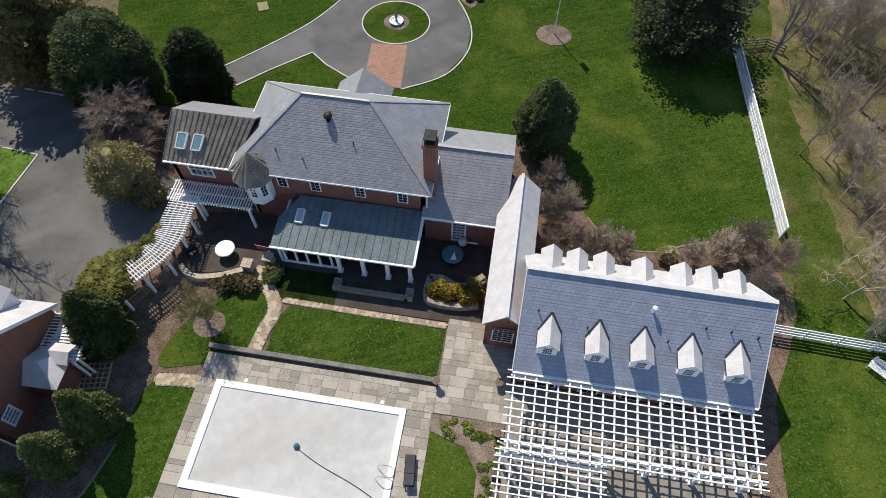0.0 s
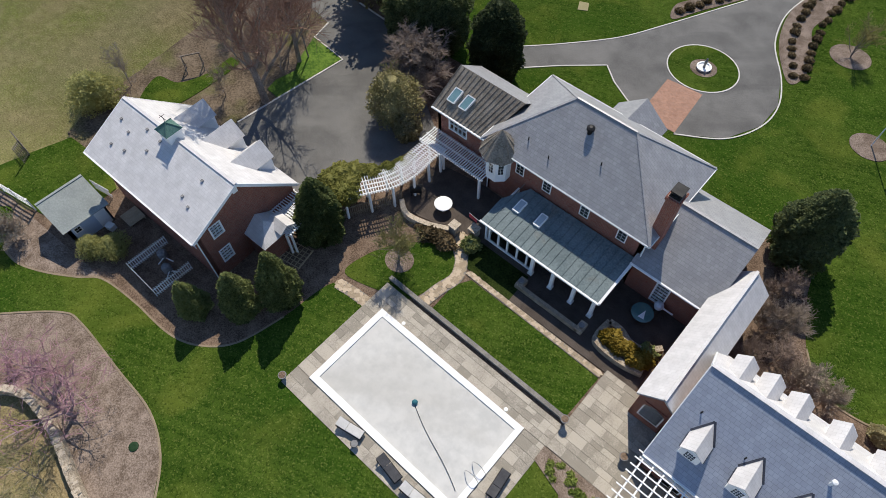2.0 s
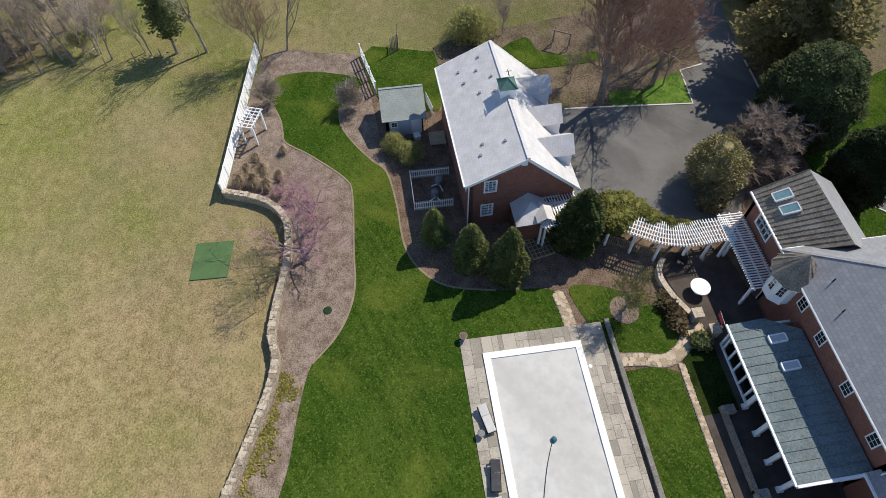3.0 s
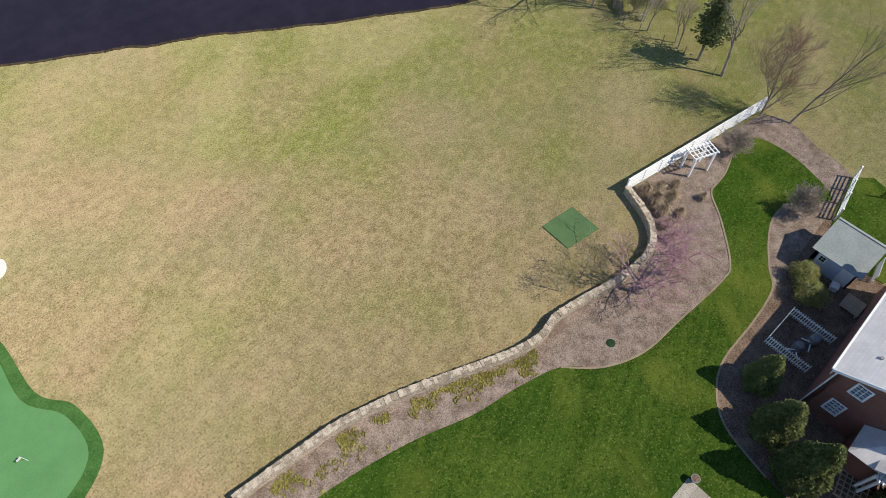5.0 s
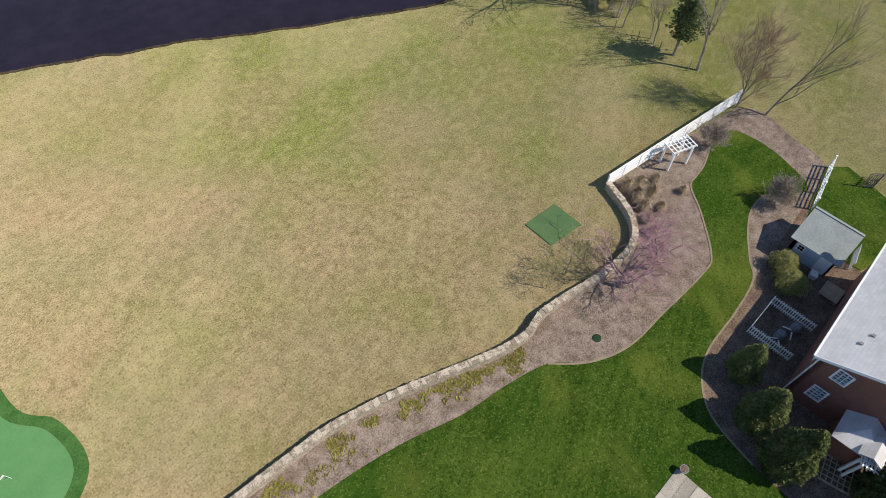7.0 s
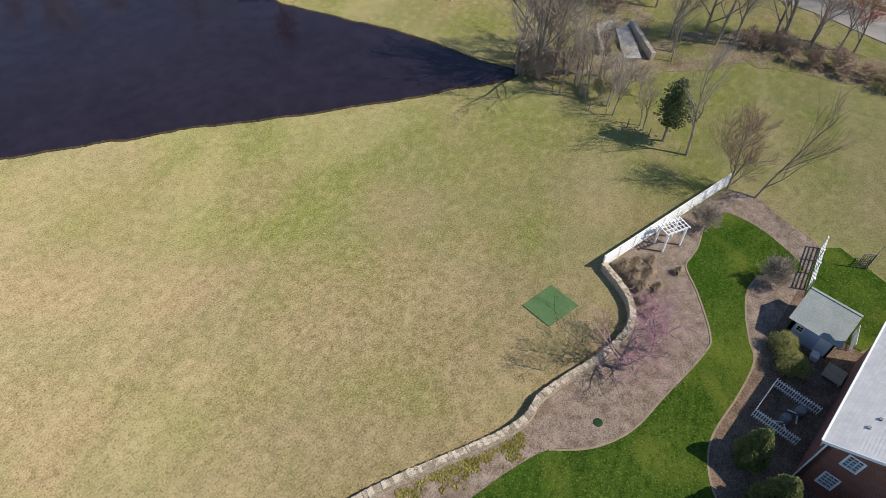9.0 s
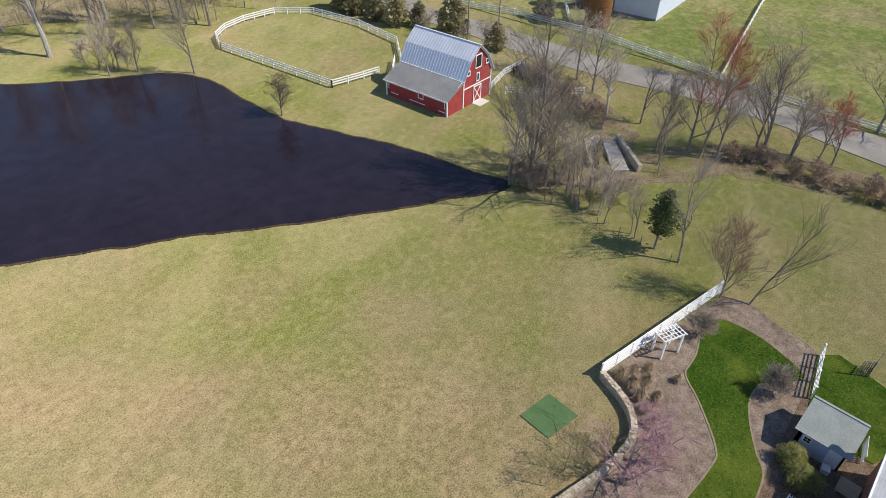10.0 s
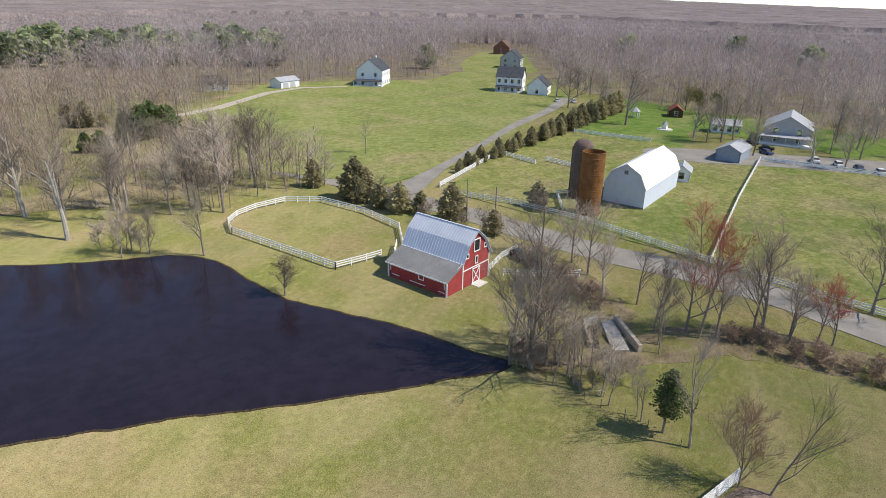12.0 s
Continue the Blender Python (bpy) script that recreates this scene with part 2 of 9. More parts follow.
TINROOF = mat("green_grey_standing_seam", (0.115, 0.148, 0.155), (0.20, 0.24, 0.245), 0.65, 0.8, 8.0, 0.12, spec=0.05, patch=(0.21, 0.175, 0.135), patch_scale=0.45, patch_at=0.7)
WHITE = mat("white_paint", (0.76, 0.76, 0.75), (0.84, 0.84, 0.83), 0.5, 1.5, 20.0, 0.08)
PALEBLUE = mat("pale_blue_paint", (0.42, 0.50, 0.62), (0.50, 0.57, 0.68), 0.6, 1.5, 20.0, 0.1)
# near-black colour in place of shade: rooms behind glass, ceilings, barn openings, culvert
DARK = mat("shade_black", (0.02, 0.02, 0.02), (0.035, 0.033, 0.03), 0.9, 1.0, 8.0, 0.0)
BLACK = mat("black_metal", (0.015, 0.015, 0.016), (0.03, 0.03, 0.032), 0.5, 3.0, 30.0, 0.1, metal=0.4)
GLASS = glass_mat("window_glass", (0.86, 0.93, 0.95))
COVER = mat("pale_pool_cover", (0.48, 0.475, 0.455), (0.57, 0.56, 0.535), 0.75, 0.22, 1.4, 0.1)
speckle(COVER, (0.42, 0.405, 0.37), 0.16, 0.56, 0.08, 0.45, 2.0, 0.4, 6.0, 1.0)
WATER = mat("dark_pond_water", (0.015, 0.011, 0.017), (0.021, 0.016, 0.025), 0.1, 0.08, 0.5, 0.012, spec=0.2)
REDBARN = mat("red_barn_boards", (0.27, 0.046, 0.046), (0.37, 0.072, 0.068), 0.75, 0.8, 14.0, 0.3)
BARNTIN = mat("galvanised_roof", (0.58, 0.61, 0.67), (0.70, 0.72, 0.78), 0.42, 0.5, 8.0, 0.1, metal=0.25, spec=0.5)
TARROOF = mat("grey_lean_to_roof", (0.17, 0.17, 0.175), (0.27, 0.265, 0.26), 0.85, 0.4, 6.0, 0.2)
RUST = mat("rusted_silo_steel", (0.17, 0.075, 0.028), (0.29, 0.14, 0.055), 0.7, 0.7, 6.0, 0.2, metal=0.2)
SILOGREY = mat("brown_grey_silo_stave", (0.12, 0.085, 0.07), (0.19, 0.14, 0.12), 0.8, 0.7, 6.0, 0.2)
BARK = mat("grey_bark", (0.17, 0.138, 0.11), (0.38, 0.32, 0.265), 0.95, 1.5, 14.0, 0.5)
TWIG = mat("grey_brown_twigs", (0.25, 0.2, 0.158), (0.46, 0.385, 0.315), 0.95, 0.3, 3.0, 0.0, spread=0.4)


# ---- mesh helpers ----
ROOT = {}


def thing(name, x, y, z=0.0, rz=0.0, label="", category="", group="", kind=""):
    """An Empty at a thing's base, which parents its parts."""
    ob = new(name)
    ob.matrix_basis = pose(x, y, z, 0, 0, rz)
    ob.empty_display_size = 0.2
    ROOT[ob] = ob.matrix_basis.copy()
    return tagged(ob, label, category, group, kind)


def part(name, bm, material, parent=None, label="", local=False, smooth_it=False, kind=""):
    """Links a bmesh as one mesh object; its coordinates are the world's, or with local=True its thing's."""
    me = bpy.data.meshes.new(name)
    if parent is not None and not local:
        bm.transform(ROOT[parent].inverted())
    bm.to_mesh(me)
    bm.free()
    me.materials.append(material)
    if smooth_it:
        me.shade_smooth()
    ob = new(name, me)
    if parent is not None:
        ob.parent = parent
        ROOT[ob] = ROOT[parent]
    else:
        ROOT[ob] = Matrix()
    return tagged(ob, label, kind=kind)


def box(bm, x0, x1, y0, y1, z0, z1):
    v = [bm.verts.new(p) for p in ((x0, y0, z0), (x1, y0, z0), (x1, y1, z0), (x0, y1, z0), (x0, y0, z1), (x1, y0, z1), (x1, y1, z1), (x0, y1, z1))]
    for f in ((3, 2, 1, 0), (4, 5, 6, 7), (0, 1, 5, 4), (1, 2, 6, 5), (2, 3, 7, 6), (3, 0, 4, 7)):
        bm.faces.new([v[i] for i in f])
    return bm


def boxes(*items):
    bm = bmesh.new()
    for i in items:
        box(bm, *i)
    return bm


def prism(bm, pts, z0, z1):
    """An upright prism over a polygon that runs anticlockwise."""
    lo, hi = [bm.verts.new((x, y, z0)) for x, y in pts], [bm.verts.new((x, y, z1)) for x, y in pts]
    n = len(pts)
    bm.faces.new(hi)
    bm.faces.new(lo[::-1])
    for i in range(n):
        bm.faces.new((lo[i], lo[(i + 1) % n], hi[(i + 1) % n], hi[i]))
    return bm


def slab(bm, pts, thick):
    """A flat plate whose upper side is the polygon pts (3D, anticlockwise from above), thick along its normal."""
    p = [Vector(q) for q in pts]
    nrm = (p[1] - p[0]).cross(p[2] - p[0]).normalized()
    hi, lo = [bm.verts.new(q) for q in p], [bm.verts.new(q - nrm * thick) for q in p]
    n = len(p)
    bm.faces.new(hi)
    bm.faces.new(lo[::-1])
    for i in range(n):
        bm.faces.new((lo[i], lo[(i + 1) % n], hi[(i + 1) % n], hi[i]))
    return bm


def beam(bm, a, b, w, h, up=(0, 0, 1)):
    """A squared timber from a to b."""
    a, b, up = Vector(a), Vector(b), Vector(up)
    d = (b - a).normalized()
    if abs(d.dot(up)) > 0.98:
        up = Vector((1, 0, 0))
    s = d.cross(up).normalized()
    u = s.cross(d)
    v = [bm.verts.new(q + s * i * w / 2 + u * j * h / 2) for q in (a, b) for i, j in ((-1, -1), (1, -1), (1, 1), (-1, 1))]
    for f in ((3, 2, 1, 0), (4, 5, 6, 7), (0, 1, 5, 4), (1, 2, 6, 5), (2, 3, 7, 6), (3, 0, 4, 7)):
        bm.faces.new([v[i] for i in f])
    return bm


def tube(bm, a, b, r0, r1, n=8, caps=True):
    """A tapered round bar from a to b."""
    a, b = Vector(a), Vector(b)
    d = (b - a).normalized()
    s = d.orthogonal().normalized()
    u = d.cross(s)
    ring = [[bm.verts.new(q + (s * math.cos(k * 2 * math.pi / n) + u * math.sin(k * 2 * math.pi / n)) * r) for k in range(n)] for q, r in ((a, r0), (b, r1))]
    for k in range(n):
        bm.faces.new((ring[0][k], ring[0][(k + 1) % n], ring[1][(k + 1) % n], ring[1][k]))
    if caps:
        bm.faces.new(ring[0][::-1])
        bm.faces.new(ring[1])
    return bm


def lathe(bm, x, y, prof, n=16):
    """A turned form round an upright axis; prof: (radius, height) from the foot up."""
    rings = [[bm.verts.new((x + r * math.cos(k * 2 * math.pi / n), y + r * math.sin(k * 2 * math.pi / n), z)) for k in range(n)] for r, z in prof]
    for a, b in zip(rings, rings[1:]):
        for k in range(n):
            bm.faces.new((a[k], a[(k + 1) % n], b[(k + 1) % n], b[k]))
    bm.faces.new(rings[0][::-1])
    bm.faces.new(rings[-1])
    return bm


def curve(pts, closed=False, step=6):
    """A smooth line through a few points."""
    n, out = len(pts), []
    for i in range(n if closed else n - 1):
        q = [Vector((*(pts[j % n] if closed else pts[min(max(j, 0), n - 1)]), 0)) for j in (i - 1, i, i + 1, i + 2)]
        for k in range(step):
            t = k / step
            w = 0.5 * (2 * q[1] + (q[2] - q[0]) * t + (2 * q[0] - 5 * q[1] + 4 * q[2] - q[3]) * t * t + (3 * q[1] - q[0] - 3 * q[2] + q[3]) * t ** 3)
            out.append((w.x, w.y))
    if not closed:
        out.append(tuple(pts[-1]))
    return out


def area_sign(pts):
    return sum(a[0] * b[1] - b[0] * a[1] for a, b in zip(pts, pts[1:] + pts[:1]))


LEVELS = set()


def sheet(name, pts, z, material, label, category, thick=0.03, smooth_it=True, rough_edge=0.0):
    """A thin layer of ground within an outline, a piece of the setting."""
    while round(z, 4) in LEVELS:
        z += 0.0025
    LEVELS.add(round(z, 4))
    out = curve(pts, True) if smooth_it else list(pts)
    if area_sign(out) < 0:
        out = out[::-1]
    if rough_edge:
        out = [(x + random.uniform(-1, 1) * rough_edge, y + random.uniform(-1, 1) * rough_edge) for x, y in out]
    bm = bmesh.new()
    up, down = [bm.verts.new((x, y, z)) for x, y in out], [bm.verts.new((x, y, z - thick)) for x, y in out]
    for tri in geometry.tessellate_polygon([[Vector((x, y, 0)) for x, y in out]]):
        a, b, c = [out[i] for i in tri]
        if (b[0] - a[0]) * (c[1] - a[1]) - (b[1] - a[1]) * (c[0] - a[0]) < 0:
            tri = tri[::-1]
        bm.faces.new([up[i] for i in tri])
    for i in range(len(out)):
        j = (i + 1) % len(out)
        bm.faces.new((down[i], down[j], up[j], up[i]))
    return tagged(part(name, bm, material), label, category, kind="structure")


def ribbon(bm, pts, width, z0, z1):
    """A low band of even width along a line."""
    n = len(pts)
    sides = []
    for i in range(n):
        a, b = Vector(pts[max(i - 1, 0)]), Vector(pts[min(i + 1, n - 1)])
        d = (b - a).normalized()
        s = Vector((-d.y, d.x)) * width / 2
        sides.append((Vector(pts[i]) + s, Vector(pts[i]) - s))
    v = [[bm.verts.new((q.x, q.y, z)) for q in s for z in (z0, z1)] for s in sides]
    for a, b in zip(v, v[1:]):
        for i, j in ((0, 1), (1, 3), (3, 2), (2, 0)):
            bm.faces.new((a[i], a[j], b[j], b[i]))
    bm.faces.new([v[0][i] for i in (0, 2, 3, 1)])
    bm.faces.new([v[-1][i] for i in (1, 3, 2, 0)])
    bmesh.ops.recalc_face_normals(bm, faces=bm.faces)
    return bm


def courses(bm, e0, e1, r0, r1, n, thick=0.03, deck=0.12):
    """A roof slope as one plate, its upper side stepped in n overlapping courses from the eave e0-e1 up to r0-r1."""
    e0, e1, r0, r1 = map(Vector, (e0, e1, r0, r1))
    nrm = (e1 - e0).cross(r0 - e0).normalized()
    rows = [(e0 - nrm * deck, e1 - nrm * deck)]
    for i in range(n):
        a, b = i / n, min((i + 1) / n, 0.997)
        rows.append((e0.lerp(r0, a) + nrm * thick, e1.lerp(r1, a) + nrm * thick))
        rows.append((e0.lerp(r0, b), e1.lerp(r1, b)))
    rows.append((rows[-1][0] - nrm * deck, rows[-1][1] - nrm * deck))
    v = [[bm.verts.new(q) for q in row] for row in rows]
    for a, b in zip(v, v[1:] + v[:1]):
        bm.faces.new((a[0], a[1], b[1], b[0]))
    return bm


def wall(bm, a, b, z0, z1, holes=(), thick=0.3):
    """A wall whose outer face runs from a to b, seen with its outside on the right hand of that way; holes: (from, to, low, high)."""
    a, b = Vector((*a, 0)), Vector((*b, 0))
    d = (b - a).normalized()
    inn = Vector((-d.y, d.x, 0))
    length = (b - a).length
    ss = sorted({0.0, length, *[h[i] for h in holes for i in (0, 1)]})
    zs = sorted({z0, z1, *[h[i] for h in holes for i in (2, 3)]})
    for s0, s1 in zip(ss, ss[1:]):
        for q0, q1 in zip(zs, zs[1:]):
            if any(h[0] <= (s0 + s1) / 2 <= h[1] and h[2] <= (q0 + q1) / 2 <= h[3] for h in holes):
                continue
            c = [a + d * s0, a + d * s1, a + d * s1 + inn * thick, a + d * s0 + inn * thick]
            prism(bm, [(p.x, p.y) for p in c], q0, q1)
    bmesh.ops.remove_doubles(bm, verts=bm.verts, dist=1e-4)
    return bm


def window(parent, a, b, s0, s1, z0, z1, cols, rows, trim=0.1, material=None, inset=0.04, backed=False):
    """A sash window in a wall's hole: its frame with glazing bars, and its pane; a, b as for wall()."""
    material = material or WHITE
    a, b = Vector((*a, 0)), Vector((*b, 0))
    d = (b - a).normalized()
    m = Matrix.Translation(a) @ Matrix(((d.x, -d.y, 0, 0), (d.y, d.x, 0, 0), (0, 0, 1, 0), (0, 0, 0, 1)))
    holes = [(trim + (s1 - s0) * i / cols + 0.011, trim + (s1 - s0) * (i + 1) / cols - 0.011, z0 + (z1 - z0) * j / rows + 0.011, z0 + (z1 - z0) * (j + 1) / rows - 0.011) for i in range(cols) for j in range(rows)]
    bm = wall(bmesh.new(), (s0 - trim, -0.04), (s1 + trim, -0.04), z0 - trim, z1 + trim, holes, 0.1 + inset)
    bm.transform(m)
    fr = part("window", bm, material, parent)
    # black panel behind the pane paints the darkness of an unlit room
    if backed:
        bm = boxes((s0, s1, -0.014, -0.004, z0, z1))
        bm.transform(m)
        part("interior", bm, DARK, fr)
    bm = boxes((s0, s1, -0.03, -0.022, z0, z1) if backed else (s0, s1, inset + 0.036, inset + 0.044, z0, z1))
    bm.transform(m)
    part("pane", bm, GLASS, fr)
    return fr


def share(name, me, parent, m, label=""):
    """One more object on a mesh that others use too; m is its pose in the parent's axes."""
    ob = new(name, me)
    if parent is not None:
        ob.parent = parent
        ROOT[ob] = ROOT[parent]
    ob.matrix_basis = m
    return tagged(ob, label)


def mesh_of(name, bm, material):
    me = bpy.data.meshes.new(name)
    bm.to_mesh(me)
    bm.free()
    me.materials.append(material)
    return me


def seams(bm, e0, e1, r0, r1, n, h=0.05, w=0.03):
    """Standing seams up a metal roof slope."""
    e0, e1, r0, r1 = map(Vector, (e0, e1, r0, r1))
    nrm = (e1 - e0).cross(r0 - e0).normalized()
    for i in range(n + 1):
        t = i / n
        beam(bm, e0.lerp(e1, t) + nrm * h / 2, r0.lerp(r1, t) + nrm * h / 2, w, h, nrm)
    return bm


# ---- the setting: ground, lawns, beds, drives, pond ----
def big_ground():
    """One sheet of land that reaches the horizon, cut finer near the house."""
    ticks = [-4900, -2400, -1200, -600, -300, -150, -75, -40, 0, 40, 75, 150, 300, 600, 1200, 2400, 4900]
    bm = bmesh.new()
    g = [[bm.verts.new((x, y, 0.0)) for x in ticks] for y in ticks]
    for j in range(len(ticks) - 1):
        for i in range(len(ticks) - 1):
            bm.faces.new((g[j][i], g[j][i + 1], g[j + 1][i + 1], g[j + 1][i]))
    return tagged(part("ground", bm, FIELD), "tan and green dormant grass field", "ground", kind="structure")


big_ground()
sheet("front_lawn", [(-19, 24), (-22, 32), (-28, 60), (-10, 90), (40, 95), (38, 60), (37, 40), (38.5, 20), (36.5, 17.6), (32, 16.2), (29, 15.0), (26, 15.2), (24, 17.4), (22.4, 21), (20.5, 24.2), (12, 24.0), (0, 23.5), (-8, 23.6)], 0.05, LAWN, "vivid green mown front lawn", "lawn")
sheet("side_scrub", [(39.5, 60), (38, 30), (40, 12), (60, 10), (90, 30), (80, 90), (50, 90)], 0.025, mat("scrub_litter", (0.15, 0.113, 0.062), (0.32, 0.252, 0.145), 0.95, 0.6, 7.0, 0.6, patch=(0.10, 0.11, 0.032), patch_scale=0.22, patch_at=0.5, patch_soft=0.2, spec=0.02), "leaf-strewn scrub ground under bare trees", "ground")
sheet("verge", [(37.4, 48), (37.8, 30), (38.8, 17), (40, 9.5), (45, 9.5), (44.4, 13), (43.4, 16.5), (43.2, 20), (42.4, 24), (42.2, 28), (41.5, 32), (41.6, 36), (40.8, 41), (41, 48)], 0.045, mat("thin_verge_grass", (0.035, 0.062, 0.009), (0.10, 0.125, 0.026), 0.95, 0.4, 6.0, 0.5, patch=(0.16, 0.14, 0.06), patch_scale=0.3, patch_at=0.62, spec=0.02), "thin grass verge along the white fence", "lawn", rough_edge=0.22)
sheet("property_mulch", [(-31, -22), (-30.5, -15), (-27, -12), (-26, -9), (-24, -9), (-24, 3), (-26.5, 18), (-27, 26), (-20, 26), (-8, 25), (10, 25), (21, 25), (24.5, 18), (28, 15.5), (36, 18), (38.5, 17), (39, -8), (36, -14), (20, -14), (-5, -14), (-18, -14), (-22, -18)], 0.02, MULCH, "dark brown mulched planting beds round the house", "garden bed", smooth_it=False)
sheet("wall_bed", [(32, -26.6), (26, -26.3), (20.3, -26.0), (16.3, -25.8), (12.6, -25.4), (8.3, -24.2), (4.1, -22.6), (-0.3, -21.1), (-3.1, -21.2), (-6, -20.8), (-9.7, -20.1), (-13.1, -20.3), (-15.3, -22), (-16.8, -25.3), (-25, -24.2), (-33.6, -22.6), (-33.9, -19.3), (-33.3, -16.2), (-32.6, -13.4), (-29, -12.8), (-18, -12), (0, -12), (32, -18)], 0.028, STRAW, "pale leaf-mulched bed behind the stone wall", "garden bed", smooth_it=False)
sheet("back_lawn", [(31, -23.2), (24, -23.4), (16.6, -23.0), (10.4, -21.8), (5.9, -20.3), (2.3, -19.6), (-1.0, -18.6), (-3.2, -16.6), (-6.2, -15.4), (-10.2, -15.2), (-15.3, -15.0), (-17.2, -15.5), (-20.2, -18.3), (-22.0, -20.4), (-23.4, -20.7), (-24.9, -20.9), (-26.9, -21.6), (-28.8, -22.1), (-30.4, -21.4), (-30.9, -19.8), (-30.8, -17.6), (-30.1, -15.2), (-29.4, -13.7), (-28.2, -13.4), (-25.8, -15.5), (-23.7, -15.6), (-21.4, -14.7), (-19.0, -13.2), (-17.4, -12.0), (-14, -11.5), (-10, -11.3), (-7.6, -10.4), (-5.8, -8.5), (-4.9, -5), (-4.2, -0.6), (-1, -0.2), (8, -1), (14.5, -1), (17.0, -1.6), (18.0, -3.4), (18.2, -8), (24, -14), (31, -16)], 0.05, LAWN, "vivid green mown back lawn", "lawn")
sheet("small_lawn", [(-1.4, 1.0), (-4.3, 0.4), (-4.2, 2.6), (-3.2, 4.6), (-1.6, 6.4), (0.6, 7.3), (1.5, 7.0), (1.7, 5.4), (1.0, 2.3), (0.0, 1.6)], 0.05, LAWN, "small curved patch of mown lawn", "lawn")
sheet("strip_lawn", [(2.6, 2.3), (14.4, 2.2), (14.5, 6.1), (9, 6.2), (3.2, 6.2), (2.5, 5.0)], 0.05, LAWN, "strip of mown lawn between pool deck and house", "lawn", smooth_it=False)
sheet("side_lawn", [(39.4, 12), (38.0, 7.6), (37.2, 5.6), (36.85, 4.2), (36.8, 1), (36.9, -2), (37.2, -8), (45, -20), (70, -20), (70, 12), (50, 12)], 0.05, LAWN, "mown lawn beside the long outbuilding", "lawn", smooth_it=False)
sheet("rear_court", [(-40, 25), (-33, 24), (-26.4, 23.2), (-20.5, 22.9), (-18.5, 21.6), (-15.3, 19.8), (-11.0, 16.9), (-9.0, 15.6), (-8.7, 13), (-9.5, 9.5), (-11.6, 5.5), (-12.5, 2.2), (-22.8, 2.4), (-22.55, 4.4), (-22.1, 9.0), (-21.5, 16.3), (-25.9, 16.7), (-26.5, 19), (-33, 20), (-40, 21)], 0.05, ASPHALT, "grey asphalt parking court", "driveway", smooth_it=False)
sheet("front_drive", [(-12.5, 26.2), (-10.0, 28.8), (-7.1, 31.9), (-3.6, 36.2), (-1.2, 40.8), (0.9, 45.2), (3.7, 51.1), (6.5, 58), (12, 66), (16, 64), (10.5, 60), (7.4, 54.6), (6.9, 50), (8.0, 45.3), (10.6, 41.2), (12.0, 37.8), (12.0, 34.5), (10.4, 31.2), (7.2, 29.0), (4.4, 28.6), (1.4, 29.7), (-0.6, 30.8), (-2.3, 32.2), (-5.6, 29.2), (-8.4, 26.3), (-10.5, 24.0)], 0.07, ASPHALT, "grey asphalt front drive with a turning circle", "driveway", smooth_it=False)
sheet("brick_apron", [(2.9, 34.3), (6.3, 34.6), (6.8, 28.9), (3.3, 28.9)], 0.075, PAVER, "red brick paved apron at the front door", "paving", smooth_it=False)
sheet("circle_island", [(4.6 + 3.25 * math.cos(k * math.pi / 6), 37.7 + 3.1 * math.sin(k * math.pi / 6)) for k in range(12)], 0.10, LAWN, "round grass island in the drive", "lawn", thick=0.06)
sheet("island_bed", [(4.65 + 1.25 * math.cos(k * math.pi / 4), 37.7 + 1.2 * math.sin(k * math.pi / 4)) for k in range(8)], 0.12, STRAW, "round pale gravel bed in the grass island", "garden bed")
sheet("pond", [(60, -104), (30, -86), (16.5, -76.6), (10.1, -73.1), (6.1, -70.9), (2.4, -68.7), (-1.8, -66.7), (-6.3, -63.8), (-11.1, -60.8), (-16.4, -57.9), (-21.6, -54.8), (-26.6, -52.6), (-30.0, -50.6), (-33.2, -49.3), (-34.4, -50.6), (-32.9, -56), (-31.8, -62.8), (-28.9, -70.7), (-26.4, -77.5), (-24.4, -82.8), (-23.9, -92.6), (-23.3, -103), (-19.5, -109.0), (-11.7, -113.4), (-3.7, -118.6), (3, -124), (20, -136), (70, -150), (90, -120)], 0.03, WATER, "dark still pond water", "pond", thick=0.02)
sheet("far_road", [(-68, 30), (-72.4, -18.5), (-74, -32), (-73, -46), (-70, -60), (-68.5, -76), (-68.5, -90), (-67, -104), (-64, -124), (-58, -150), (-62, -152), (-69, -126), (-73.5, -106), (-75.3, -92), (-76.5, -76), (-77.5, -62), (-80.5, -50), (-81.5, -34), (-80.4, -18.5), (-76, 30)], 0.09, ROADWAY, "pale weathered country road", "road")
sheet("far_drive", [(-72, -114), (-95, -122.5), (-125, -134), (-157, -147.5), (-190, -158), (-222, -172), (-224, -168), (-192, -154), (-157, -143.5), (-125, -131), (-96, -119.5), (-74, -108)], 0.22, ROADWAY, "long pale drive to the far houses", "driveway")
sheet("putting_green", [(32, -48.5), (27.8, -47.2), (27.4, -41.3), (25.7, -38.4), (25.6, -35.0), (28, -33.2), (32, -32.2), (38, -34), (40, -42)], 0.12, mat("close_mown_green", (0.085, 0.21, 0.075), (0.11, 0.25, 0.095), 0.95, 0.4, 20.0, 0.15), "smooth light green putting green", "putting green")
sheet("green_fringe", [(32, -49.6), (27.2, -48.0), (26.5, -41.3), (24.9, -38.6), (24.8, -34.6), (27.6, -32.3), (32, -31.2), (39, -33), (41, -43)], 0.05, mat("fringe_turf", (0.038, 0.10, 0.024), (0.075, 0.16, 0.045), 0.95, 0.8, 10.0, 0.4, spec=0.0), "darker fringe round the putting green", "lawn")
